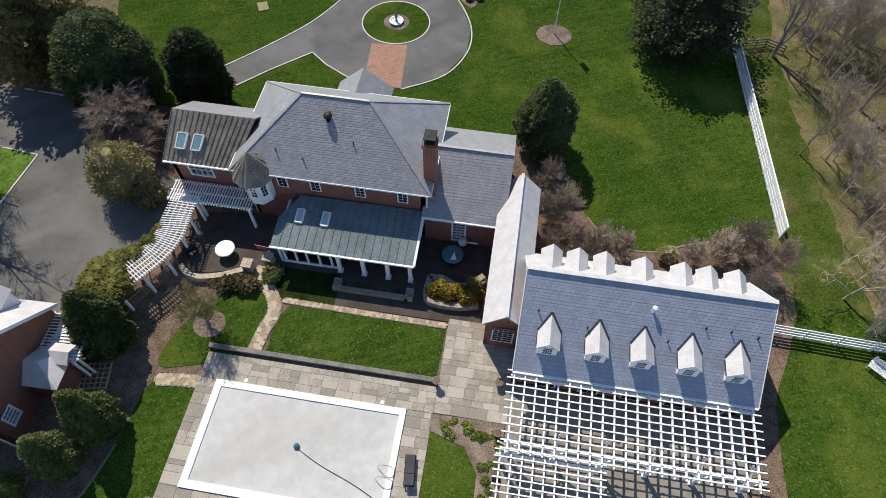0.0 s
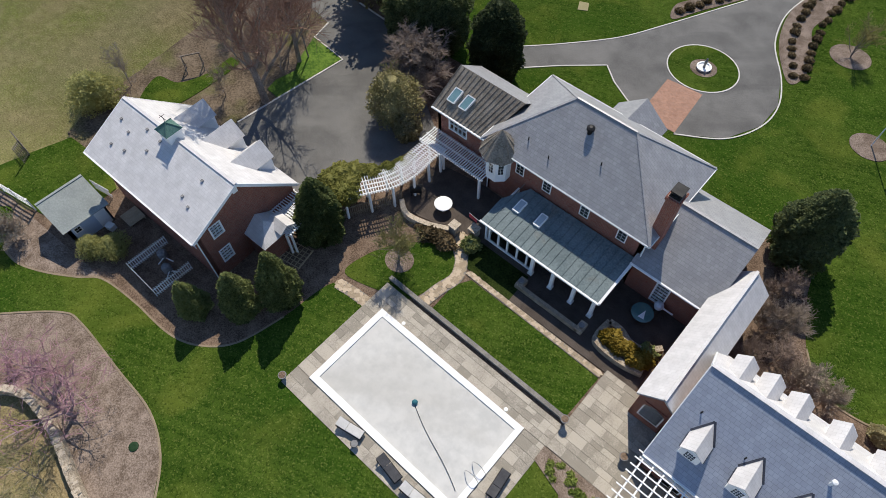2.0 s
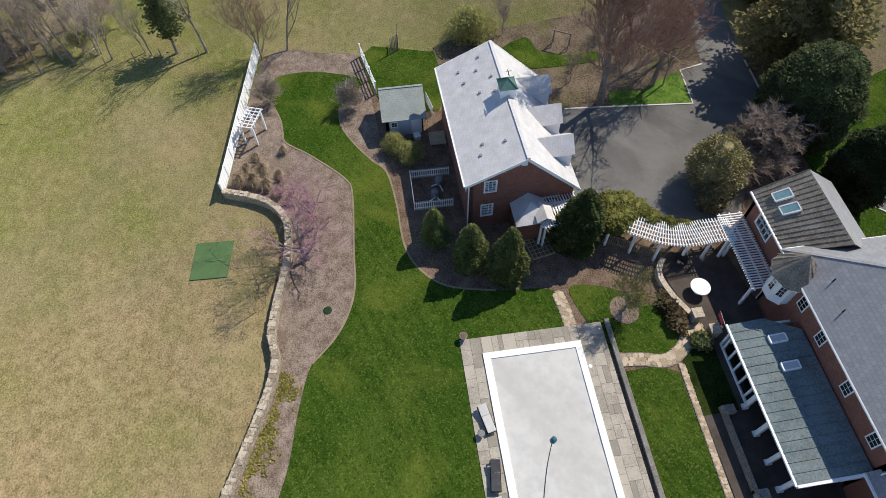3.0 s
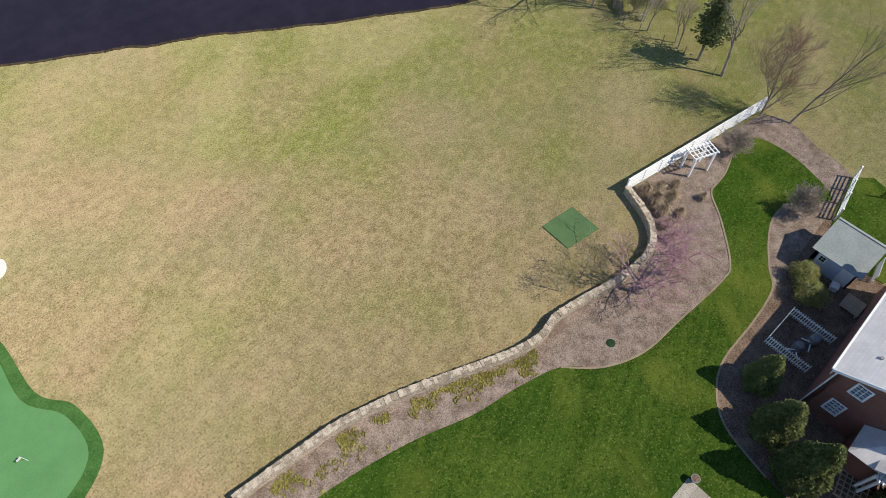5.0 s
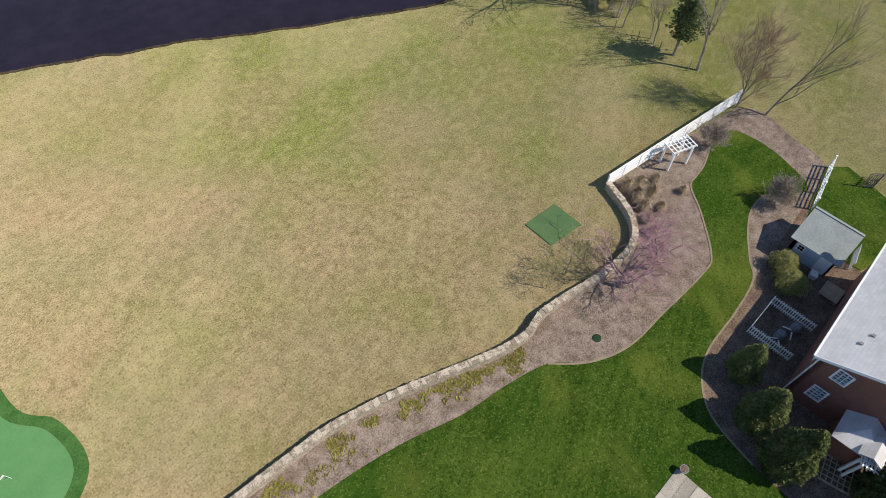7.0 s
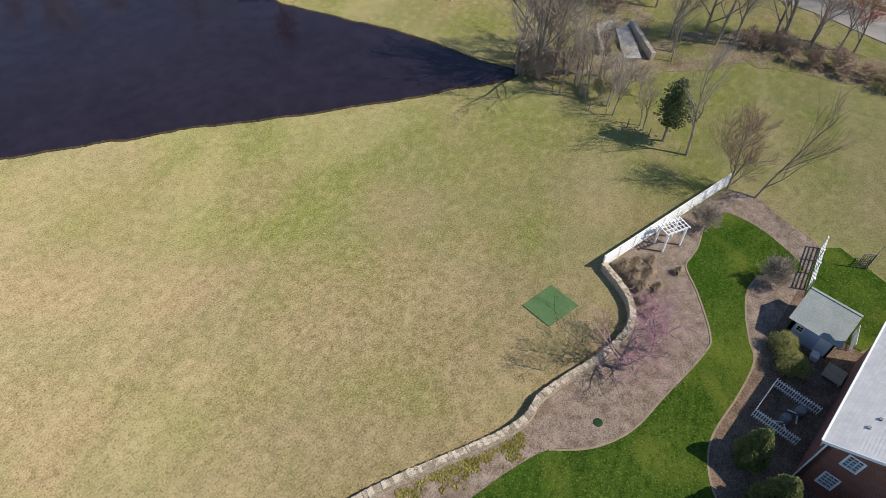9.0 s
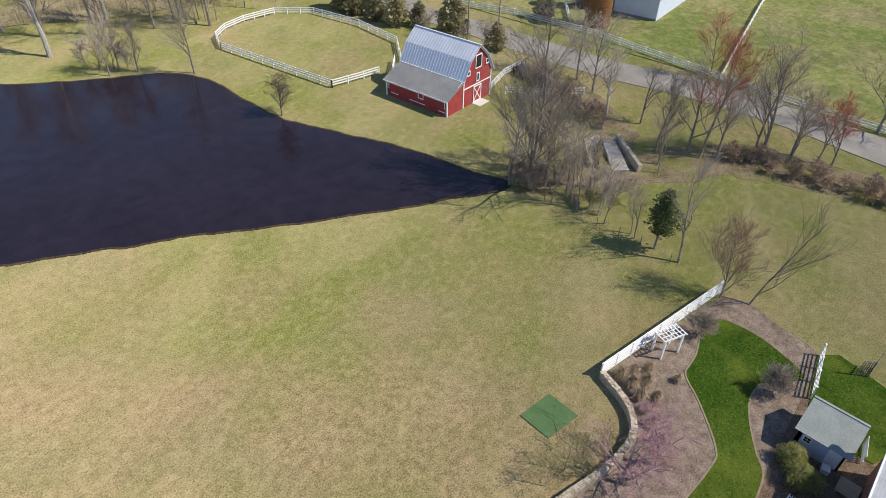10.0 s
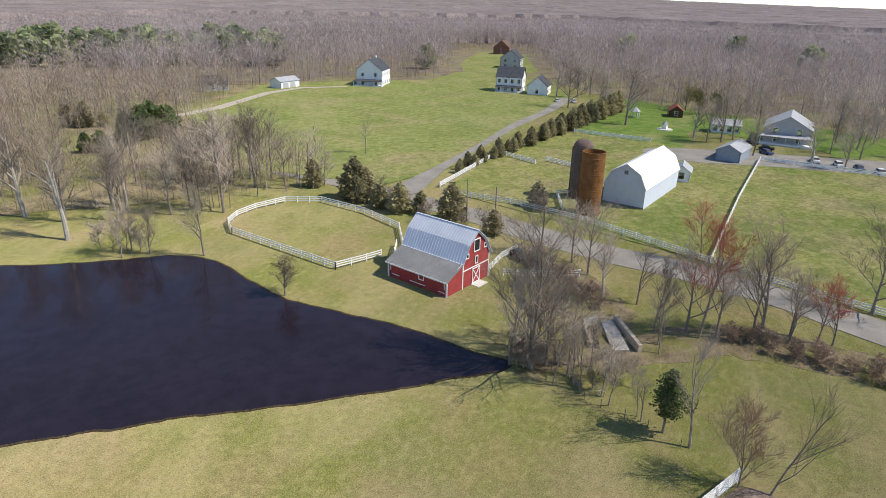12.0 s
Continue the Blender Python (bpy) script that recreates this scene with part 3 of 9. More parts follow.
sheet("tee_pad", [(-9.0, -27.6), (-12.3, -27.3), (-12.2, -24.4), (-8.9, -24.8)], 0.08, mat("green_turf_mat", (0.066, 0.125, 0.05), (0.098, 0.165, 0.07), 0.9, 0.8, 14.0, 0.2), "square green artificial turf pad", "turf mat", smooth_it=False)
sheet("sand_bunker", [(25.4, -54.6), (24.0, -53.4), (24.4, -52.0), (26, -51.8), (28, -52.8), (27.6, -54.6)], 0.05, mat("bunker_sand", (0.62, 0.58, 0.5), (0.72, 0.68, 0.6), 0.95, 1.0, 20.0, 0.3), "small pale sand bunker", "bunker")

SHORE = mat("wet_shore_mud", (0.026, 0.019, 0.012), (0.085, 0.064, 0.036), 0.9, 0.8, 5.0, 0.6, spec=0.1)
shore = [(30, -86), (16.5, -76.6), (10.1, -73.1), (6.1, -70.9), (2.4, -68.7), (-1.8, -66.7), (-6.3, -63.8), (-11.1, -60.8), (-16.4, -57.9), (-21.6, -54.8), (-26.6, -52.6), (-30.0, -50.6), (-33.2, -49.3), (-34.4, -50.6), (-32.9, -56), (-31.8, -62.8), (-28.9, -70.7), (-26.4, -77.5), (-24.4, -82.8), (-23.9, -92.6), (-23.3, -103), (-19.5, -109.0), (-11.7, -113.4), (-3.7, -118.6), (20, -136)]
bank, rngb = [], random.Random(12)
for q in curve(shore, step=16):
    bank.append((q[0] + rngb.uniform(-0.07, 0.07) + 0.3 * noise.noise((q[0] * 0.35, q[1] * 0.35, 1)), q[1] + rngb.uniform(-0.07, 0.07) + 0.3 * noise.noise((q[0] * 0.35, q[1] * 0.35, 7))))
bm = ribbon(bmesh.new(), bank, 0.34, 0.0, 0.036)
tagged(part("pond_margin", bm, SHORE), "brown muddy margin of the pond", "shore", kind="structure")
BANK = mat("leafy_ditch_bank", (0.13, 0.10, 0.062), (0.29, 0.235, 0.15), 0.95, 0.35, 4.0, 0.7, patch=(0.16, 0.16, 0.055), patch_scale=0.25, patch_at=0.56, spec=0.02)
sheet("ditch_bank", [(-56, -31), (-59, -25), (-61.5, -15), (-63, -5), (-64, 6), (-68, 6), (-69, -10), (-68, -24), (-65, -33), (-60, -37.5)], 0.03, BANK, "leaf-strewn ditch bank along the road", "ground", rough_edge=0.5)
sheet("stream_bank", [(-33.5, -46.2), (-36.4, -44.6), (-38.6, -42), (-42, -40), (-47, -37.5), (-52, -34), (-57, -32.5), (-60, -36.5), (-57, -41), (-52, -42.5), (-46, -45.5), (-40, -50), (-36, -51), (-33.6, -49.2)], 0.035, BANK, "leaf-strewn stream bank below the pond", "ground", rough_edge=0.4)
sheet("road_bank", [(-50.5, -44), (-53, -50), (-58, -57), (-62, -66), (-65.5, -74), (-67.5, -72), (-66, -62), (-62, -53), (-56.5, -45.5)], 0.04, BANK, "leaf-strewn bank between stream and road", "ground", rough_edge=0.4)

sheet("north_lawn", [(-28.6, -12.5), (-32.4, -13.3), (-33.7, -12.0), (-32.9, -9.1), (-32.2, -6.9), (-32.0, -6.1), (-26.7, -5.6), (-24.1, -6.6), (-23.9, -9.5), (-24.6, -11.4), (-26.4, -12)], 0.05, LAWN, "patch of mown lawn behind the shed", "lawn", smooth_it=False)
sheet("west_bed", [(-32.6, -6), (-34.5, 0.5), (-35.5, 8), (-37, 14), (-38, 20.2), (-30, 19.8), (-24, 18), (-22.5, 10), (-22, 4), (-24, -4), (-29, -5.6)], 0.022, mat("brown_leaf_bed", (0.095, 0.072, 0.05), (0.24, 0.185, 0.13), 0.95, 0.5, 5.0, 0.8, patch=(0.13, 0.125, 0.05), patch_scale=0.3, patch_at=0.62, spec=0.02), "brown mulched ground beyond the garage", "garden bed", rough_edge=0.15)
sheet("west_strip", [(-31.2, 0.2), (-32.8, 3.2), (-30.6, 4.1), (-29.6, 6.7), (-29.7, 9.5), (-28.4, 9.2), (-28.2, 3.5), (-29, 0.5)], 0.05, LAWN, "strip of mown lawn beyond the garage", "lawn")


# ---- main house ----
def brick_box(parent, x0, x1, y0, y1, z1, holes=None, z0=0.0, material=None, name="wall"):
    """Four walls of a rectangular block; holes: side letter (s, e, n, w) to holes along it."""
    holes = holes or {}
    runs = {"s": ((x0, y0), (x1, y0)), "e": ((x1, y0), (x1, y1)), "n": ((x1, y1), (x0, y1)), "w": ((x0, y1), (x0, y0))}
    for k, (a, b) in runs.items():
        part(name, wall(bmesh.new(), a, b, z0, z1, [h[:4] for h in holes.get(k, ())]), material or BRICK, parent)
        for h in holes.get(k, ()):
            window(parent, a, b, *h[:4], h[4], h[5], 0.07, inset=-0.062, backed=True)
    return runs


def gable(bm, a, b, z0, zr, thick=0.3, at=0.5):
    """The triangle of wall over the end from a to b (outside on the right)."""
    a, b = Vector((*a, z0)), Vector((*b, z0))
    d = (b - a).normalized()
    inn = Vector((-d.y, d.x, 0)) * thick
    c = a.lerp(b, at)
    c.z = zr
    f, g = [bm.verts.new(p) for p in (a, b, c)], [bm.verts.new(p + inn) for p in (a, b, c)]
    bm.faces.new(f)
    bm.faces.new(g[::-1])
    for i in range(3):
        bm.faces.new((f[(i + 1) % 3], f[i], g[i], g[(i + 1) % 3]))
    return bm


def slope(parent, e0, e1, r0, r1, n, material, label=""):
    """One roof slope: a deck with overlapping courses, as one part."""
    return part("roof_slope", courses(bmesh.new(), e0, e1, r0, r1, int(n * 1.35), 0.010), material, parent, label)


def gutter(parent, a, b):
    part("gutter", beam(bmesh.new(), a, b, 0.14, 0.13), WHITE, parent, "white painted gutter")


HX0, HX1, HY0, HY1, HE, HR = -2.15, 12.25, 13.25, 22.1, 5.8, 9.3
house = thing("main_house", 5.0, 17.5, 0, 0, "red brick two-storey house with grey slate hipped roof", "house")
W0, W1, V0, V1 = HX0 + 0.5, HX1 - 0.5, HY0 + 0.5, HY1 - 0.5
brick_box(house, W0, W1, V0, V1, HE - 0.1, {"s": [(x + 0.08, x + 0.72, 3.95, 5.25, 2, 4) for x in (2.55, 5.0, 8.3, 11.4)]})
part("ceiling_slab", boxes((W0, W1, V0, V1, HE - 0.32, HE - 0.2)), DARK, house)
rl, rr = (2.45, 17.95, HR), (7.3, 17.95, HR)
slope(house, (HX0, HY0, HE), (HX1, HY0, HE), rl, rr, 26, SLATE)
slope(house, (HX1, HY1, HE), (HX0, HY1, HE), rr, rl, 26, SLATE)
slope(house, (HX1, HY0, HE), (HX1, HY1, HE), rr, rr, 26, SLATE)
slope(house, (HX0, HY1, HE), (HX0, HY0, HE), rl, rl, 26, SLATE)
part("ridge_cap", beam(bmesh.new(), Vector(rl) + Vector((0, 0, 0.02)), Vector(rr) + Vector((0, 0, 0.02)), 0.16, 0.06), SLATE, house)
for c, r in (((HX0, HY0), rl), ((HX0, HY1), rl), ((HX1, HY0), rr), ((HX1, HY1), rr)):
    part("hip_cap", beam(bmesh.new(), (*c, HE + 0.015), Vector(r) + Vector((0, 0, 0.01)), 0.18, 0.02), SLATE, house)
for a, b in (((HX0, HY0), (HX1, HY0)), ((HX1, HY0), (HX1, HY1)), ((HX1, HY1), (HX0, HY1)), ((HX0, HY1), (HX0, HY0))):
    gutter(house, (*a, HE - 0.08), (*b, HE - 0.08))
part("soffit", boxes((HX0 + 0.05, HX1 - 0.05, HY0 + 0.05, HY1 - 0.05, HE - 0.19, HE - 0.15)), WHITE, house)

# front porch gable
part("porch_wall", boxes((3.4, 7.0, V1 + 0.02, 23.6, 0, 4.6)), BRICK, house)
slope(house, (3.0, 24.2, 4.6), (3.0, 20.6, 4.6), (5.1, 24.2, 6.4), (5.1, 19.0, 6.4), 10, SLATE)
slope(house, (7.4, 20.6, 4.6), (7.4, 24.2, 4.6), (5.1, 19.0, 6.4), (5.1, 24.2, 6.4), 10, SLATE)

# chimney
CX, CY = 12.0, 14.9
chim = part("chimney", boxes((CX - 0.42, CX + 0.42, CY - 0.5, CY + 0.5, 3, 9.6), (CX - 0.5, CX + 0.5, CY - 0.58, CY + 0.58, 9.3, 9.55)), BRICK, house, "tall red brick chimney")
part("chimney_cap", boxes((CX - 0.36, CX + 0.36, CY - 0.42, CY + 0.42, 9.6, 9.75), (CX - 0.4, CX + 0.4, CY - 0.46, CY + 0.46, 10.05, 10.12)), BLACK, chim, "dark metal chimney cap")
for dx in (-0.3, 0.3):
    for dy in (-0.36, 0.36):
        part("cap_leg", boxes((CX + dx - 0.03, CX + dx + 0.03, CY + dy - 0.03, CY + dy + 0.03, 9.75, 10.05)), BLACK, chim)

# roof vents
bm = lathe(bmesh.new(), 4.55, 16.7, [(0.18, 8.1), (0.18, 8.6), (0.29, 8.64), (0.29, 8.82), (0.12, 8.9)], 14)
part("roof_vent", bm, BLACK, house, "round dark roof ventilator")
for x, y in ((1.1, 14.6), (3.1, 14.3), (6.5, 15.5)):
    z = HE + (y - HY0) * (HR - HE) / (17.95 - HY0)
    part("vent_pipe", tube(bmesh.new(), (x, y, z - 0.1), (x, y, z + 0.3), 0.045, 0.045), BLACK, house)

# left wing with brown copper roof
LX0, LX1, LY0, LE, LR, LRY = -7.6, -1.0, 13.85, 5.0, 7.3, 16.85
part("wing_wall", wall(bmesh.new(), (LX0 + 0.3, LY0 + 0.35), (W0, LY0 + 0.35), 0, LE - 0.05, [(1.25, 2.95, 3.3, 4.55)]), BRICK, house)
window(house, (LX0 + 0.3, LY0 + 0.35), (W0, LY0 + 0.35), 1.25, 2.95, 3.3, 4.55, 4, 2)
part("wing_wall", wall(bmesh.new(), (LX0 + 0.3, 19.5), (LX0 + 0.3, LY0 + 0.35), 0, LE - 0.05, [(4.2, 4.9, 3.0, 4.4)]), BRICK, house)
part("wing_wall", wall(bmesh.new(), (W0, 19.5), (LX0 + 0.3, 19.5), 0, LE - 0.05), BRICK, house)
part("wing_gable", gable(bmesh.new(), (LX0 + 0.3, 19.85), (LX0 + 0.3, LY0), LE, LR - 0.1), BRICK, house)
sl = part("copper_slope", slab(bmesh.new(), [(LX0, LY0, LE), (LX1 - 1.3, LY0, LE), (LX1, LRY, LR), (LX0 + 0.35, LRY, LR)], 0.1), COPPER, house, "weathered brown standing-seam copper slope")
part("seams", seams(bmesh.new(), (LX0, LY0, LE), (LX1 - 1.3, LY0, LE), (LX0 + 0.35, LRY, LR), (LX1, LRY, LR), 15), COPPER, sl, kind="stuff")
slope(house, (LX1, 19.85, LE), (LX0, 19.85, LE), (LX1, LRY, LR), (LX0 + 0.35, LRY, LR), 12, SLATE)
gutter(house, (LX0, LY0 - 0.05, LE - 0.06), (LX1 - 1.2, LY0 - 0.05, LE - 0.06))


def skylight(parent, e0, e1, r0, r1, s0, s1, t0, t1, glow):
    """A roof window on the slope e0-e1-r1-r0, between fractions s along and t up."""
    e0, e1, r0, r1 = map(Vector, (e0, e1, r0, r1))
    at = lambda s, t: e0.lerp(e1, s).lerp(r0.lerp(r1, s), t)
    nrm = (e1 - e0).cross(r0 - e0).normalized()
    q = [at(s0, t0), at(s1, t0), at(s1, t1), at(s0, t1)]
    bm = bmesh.new()
    for i in range(4):
        beam(bm, q[i] + nrm * 0.09, q[(i + 1) % 4] + nrm * 0.09, 0.09, 0.2, nrm)
    fr = part("skylight", bm, TINROOF if glow is GLASS else WHITE, parent, "framed skylight")
    part("pane", slab(bmesh.new(), [p + nrm * 0.17 for p in q], 0.03), glow, fr)


SKYPANE = mat("pale_aqua_glazing", (0.17, 0.31, 0.32), (0.24, 0.38, 0.39), 0.08, 0.5, 3.0, 0.0, spec=0.8)
LIDPANE = mat("milky_skylight_dome", (0.40, 0.44, 0.46), (0.47, 0.50, 0.52), 0.2, 0.5, 3.0, 0.0, spec=0.6)
for s in (0.15, 0.36):
    skylight(house, (LX0, LY0, LE), (LX1 - 1.3, LY0, LE), (LX0 + 0.35, LRY, LR), (LX1, LRY, LR), s, s + 0.12, 0.27, 0.57, SKYPANE)

# turret
TX, TY = -0.5, 13.55
ang = [(TX + 1.05 * math.cos(math.pi / 8 + k * math.pi / 4), TY + 1.05 * math.sin(math.pi / 8 + k * math.pi / 4)) for k in range(8)]
tur = part("turret", prism(bmesh.new(), ang, 2.9, 5.6), WHITE, house, "white octagonal corner turret")
tr = part("turret_roof", lathe(bmesh.new(), TX, TY, [(1.62, 5.49), (1.62, 5.53), (0.85, 6.5), (0.06, 7.5)], 8), COPPER, tur, "ribbed brown copper cone roof")
for k in range(16):
    c = k * math.pi / 8
    part("rib", beam(bmesh.new(), (TX + 1.6 * math.cos(c), TY + 1.6 * math.sin(c), 5.56), (TX, TY, 7.52), 0.04, 0.05), COPPER, tr)
part("turret_eave", prism(bmesh.new(), [(TX + (x - TX) * 1.45, TY + (y - TY) * 1.45) for x, y in ang], 5.38, 5.48), WHITE, tur)
for k in (4, 5, 6):
    a, b = ang[(k) % 8], ang[(k + 1) % 8]
    window(tur, a, b, 0.2, 0.6, 3.75, 5.1, 2, 4, 0.06, inset=-0.062, backed=True)

# rear sun porch with standing-seam roof
PX0, PX1, PY0, PZ, PT = 1.35, 11.6, 9.3, 2.75, 3.35
pe0, pe1, pr0, pr1 = (PX0, PY0, PZ), (PX1, PY0, PZ), (PX0, 13.6, PT), (PX1, 13.6, PT)
pr = part("porch_roof", slab(bmesh.new(), [pe0, pe1, pr1, (PX0 + 1.2, 13.6, PT), (PX0, 11.6, 3.07)], 0.12), TINROOF, house, "green-grey standing-seam porch roof")
part("seams", seams(bmesh.new(), (PX0 + 0.6, PY0, PZ), pe1, (PX0 + 0.6, 13.6, PT), pr1, 16), TINROOF, pr, kind="stuff")
for s in (0.115, 0.30):
    skylight(house, pe0, pe1, pr0, pr1, s + 0.012, s + 0.062, 0.48, 0.72, LIDPANE)
gutter(house, (PX0 - 0.05, PY0 - 0.06, PZ - 0.05), (PX1 + 0.1, PY0 - 0.06, PZ - 0.05))
part("porch_end_trim", boxes((PX1 + 0.0, PX1 + 0.16, PY0, 13.7, 2.5, 2.62)), WHITE, house)
part("porch_end_trim", slab(bmesh.new(), [(PX1 + 0.004, PY0, PZ + 0.02), (PX1 + 0.2, PY0, PZ + 0.02), (PX1 + 0.2, 13.6, PT + 0.02), (PX1 + 0.004, 13.6, PT + 0.02)], 0.2), WHITE, house)
for i, x in enumerate((1.9, 2.75, 3.6, 4.5, 5.4)):
    part("porch_mullion", boxes((x, x + 0.14, PY0 + 0.35, PY0 + 0.5, 0.1, 2.6)), WHITE, house)
part("sunroom_wall", boxes((1.7, 6.2, PY0 + 0.36, PY0 + 0.48, 0.06, 0.32), (1.7, 6.2, PY0 + 0.36, PY0 + 0.48, 2.3, 2.62)), WHITE, house)
part("sunroom_glass", boxes((2.04, 5.4, PY0 + 0.41, PY0 + 0.43, 0.32, 2.3)), GLASS, house)
part("porch_side_wall", boxes((1.55, 1.69, PY0 + 0.36, 13.5, 0.05, 2.75)), WHITE, house)
for x in (6.1, 7.9, 9.7, 11.35):
    part("porch_post", boxes((x - 0.13, x + 0.13, PY0 + 0.12, PY0 + 0.38, 0.1, 2.62), (x - 0.19, x + 0.19, PY0 + 0.06, PY0 + 0.44, 0.1, 0.28), (x - 0.18, x + 0.18, PY0 + 0.07, PY0 + 0.43, 2.4, 2.6)), WHITE, house, "square white porch post")
for x in (HX1 - 0.35, HX0 + 0.6):
    part("downspout", tube(bmesh.new(), (x, HY0 + 0.42, 0.1), (x, HY0 + 0.42, HE - 0.2), 0.05, 0.05), WHITE, house, "white downspout")

# right wing
RX0, RX1, RY0, RE, RR, RRY = 11.6, 17.6, 13.1, 3.4, 6.2, 17.5
part("wing_wall", wall(bmesh.new(), (W1, RY0 + 0.35), (RX1 - 0.3, RY0 + 0.35), 0, RE - 0.05, [(2.1, 3.0, 0.4, 2.6)]), BRICK, house)
window(house, (W1, RY0 + 0.35), (RX1 - 0.3, RY0 + 0.35), 2.1, 3.0, 0.4, 2.6, 3, 6)
part("wing_wall", wall(bmesh.new(), (RX1 - 0.3, RY0 + 0.35), (RX1 - 0.3, 21.5), 0, RE - 0.05), BRICK, house)
part("wing_wall", wall(bmesh.new(), (RX1 - 0.3, 21.5), (W1, 21.5), 0, RE - 0.05), BRICK, house)
part("wing_gable", gable(bmesh.new(), (RX1 - 0.3, RY0), (RX1 - 0.3, 21.9), RE, RR - 0.1), BRICK, house)
slope(house, (RX0, RY0, RE), (RX1, RY0, RE), (RX0, RRY, RR), (RX1, RRY, RR), 18, SLATE)
slope(house, (RX1, 21.9, RE), (RX0, 21.9, RE), (RX1, RRY, RR), (RX0, RRY, RR), 18, SLATE)
part("ridge_cap", boxes((RX0, RX1, RRY - 0.12, RRY + 0.12, RR + 0.0, RR + 0.06)), SLATE, house)
gutter(house, (RX0, RY0 - 0.06, RE - 0.07), (RX1, RY0 - 0.06, RE - 0.07))

# ---- breezeway that links house and long outbuilding ----
link = thing("breezeway", 18.3, 11.5, 0, 0, "narrow brick link with a pale slate gabled roof", "breezeway")
BX0, BX1, BY0, BY1, BE, BR = 16.95, 19.85, 5.2, 16.6, 3.85, 5.35
BXR = (BX0 + BX1) / 2
slope(link, (BX0, BY1, BE), (BX0, BY0, BE), (BXR, BY1, BR), (BXR, BY0, BR), 9, SLATE_PALE_SUNLIT)
slope(link, (BX1, BY0, BE), (BX1, BY1, BE), (BXR, BY0, BR), (BXR, BY1, BR), 9, SLATE_PALE_SUNLIT)
part("ridge_cap", boxes((BXR - 0.1, BXR + 0.1, BY0, BY1, BR, BR + 0.05)), SLATE_PALE_SUNLIT, link)
part("wall", wall(bmesh.new(), (BX0 + 0.25, BY1 - 0.2), (BX0 + 0.25, BY0 + 0.3), 0, BE - 0.05), BRICK, link)
part("wall", wall(bmesh.new(), (BX1 - 0.25, BY0 + 0.3), (BX1 - 0.25, BY1 - 0.2), 0, BE - 0.05), BRICK, link)
a, b = (BX0 + 0.25, BY0 + 0.3), (BX1 - 0.25, BY0 + 0.3)
part("wall", wall(bmesh.new(), a, b, 0, BE - 0.05, [(0.55, 1.85, 1.0, 3.0)]), BRICK, link)
window(link, a, b, 0.55, 1.85, 1.0, 3.0, 4, 6, 0.08, inset=-0.062, backed=True)
for side in (-1, 1):
    mid, half_w, spring = a[0] + 1.2, 0.74, 2.42
    arc = [(mid + side * half_w * math.cos(k * math.pi / 16), spring + 0.68 * math.sin(k * math.pi / 16)) for k in range(9)]
    bm = bmesh.new()
    lo, hi = [[bm.verts.new((x, y, z)) for x, z in arc + [(mid, 3.14), (mid + side * (half_w + 0.05), 3.14)]] for y in (a[1] - 0.075, a[1] + 0.05)]
    bm.faces.new(lo)
    bm.faces.new(hi)
    for i in range(len(lo)):
        bm.faces.new((lo[i], lo[(i + 1) % len(lo)], hi[(i + 1) % len(lo)], hi[i]))
    bmesh.ops.recalc_face_normals(bm, faces=bm.faces)
    part("arch_spandrel", bm, BRICK, link)
part("gable", gable(bmesh.new(), (BX0 + 0.1, BY0 + 0.3), (BX1 - 0.1, BY0 + 0.3), BE - 0.04, BR - 0.08), BRICK, link)

# ---- long outbuilding with dormers ----
def bm_panel(x, outline, thick):
    """An upright panel across the x axis, from an outline of (y, z)."""
    bm = bmesh.new()
    a, b = [[bm.verts.new((q, y, z)) for y, z in outline] for q in (x, x + thick)]
    bm.faces.new(a)
    bm.faces.new(b)
    for i in range(len(a)):
        j = (i + 1) % len(a)
        bm.faces.new((a[i], a[j], b[j], b[i]))
    bmesh.ops.recalc_face_normals(bm, faces=bm.faces)
    return bm


barnlet = thing("carriage_house", 26.8, 8.0, 0, 0, "long outbuilding with blue slate roof and dormers", "outbuilding")
KX0, KX1, KY0, KE, KR, KRY, KY1, KF = 19.25, 34.3, 2.75, 3.0, 7.0, 8.0, 11.2, 3.6
brick_box(barnlet, KX0 + 0.3, KX1 - 0.3, KY0 + 0.4, KY1 - 0.4, KE - 0.05, {"s": [(x, x + 1.2, 0.1, 2.3, 2, 4) for x in (1.5, 4.3, 7.1, 9.9, 12.4)]})
part("gable", gable(bmesh.new(), (KX1 - 0.3, KY0), (KX1 - 0.3, KY1), KE - 0.04, KR - 0.1, at=(KRY - KY0) / (KY1 - KY0)), BRICK, barnlet)
part("gable", gable(bmesh.new(), (KX0 + 0.3, KY1), (KX0 + 0.3, KY0), KE - 0.04, KR - 0.1, at=(KY1 - KRY) / (KY1 - KY0)), BRICK, barnlet)
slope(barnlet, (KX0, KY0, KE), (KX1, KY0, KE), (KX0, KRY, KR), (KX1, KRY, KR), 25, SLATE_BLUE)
# far slope of the same roof: its sunlight is put into a paler slate colour
slope(barnlet, (KX1, KY1, KF), (KX0, KY1, KF), (KX1, KRY, KR), (KX0, KRY, KR), 18, SLATE_PALE_SUNLIT)
part("wall", boxes((KX0 + 0.3, KX1 - 0.3, KY1 - 0.62, KY1 - 0.41, KE - 0.05, KF + 0.1)), BRICK, barnlet)
for x in (KX0 + 0.32, KX1 - 0.52):
    part("gable", bm_panel(x, [(KY1 - 0.41, KE - 0.05), (KY1 - 0.41, KF + 0.12), (KRY, KR - 0.15), (KRY, KE - 0.05)], 0.2), BRICK, barnlet)
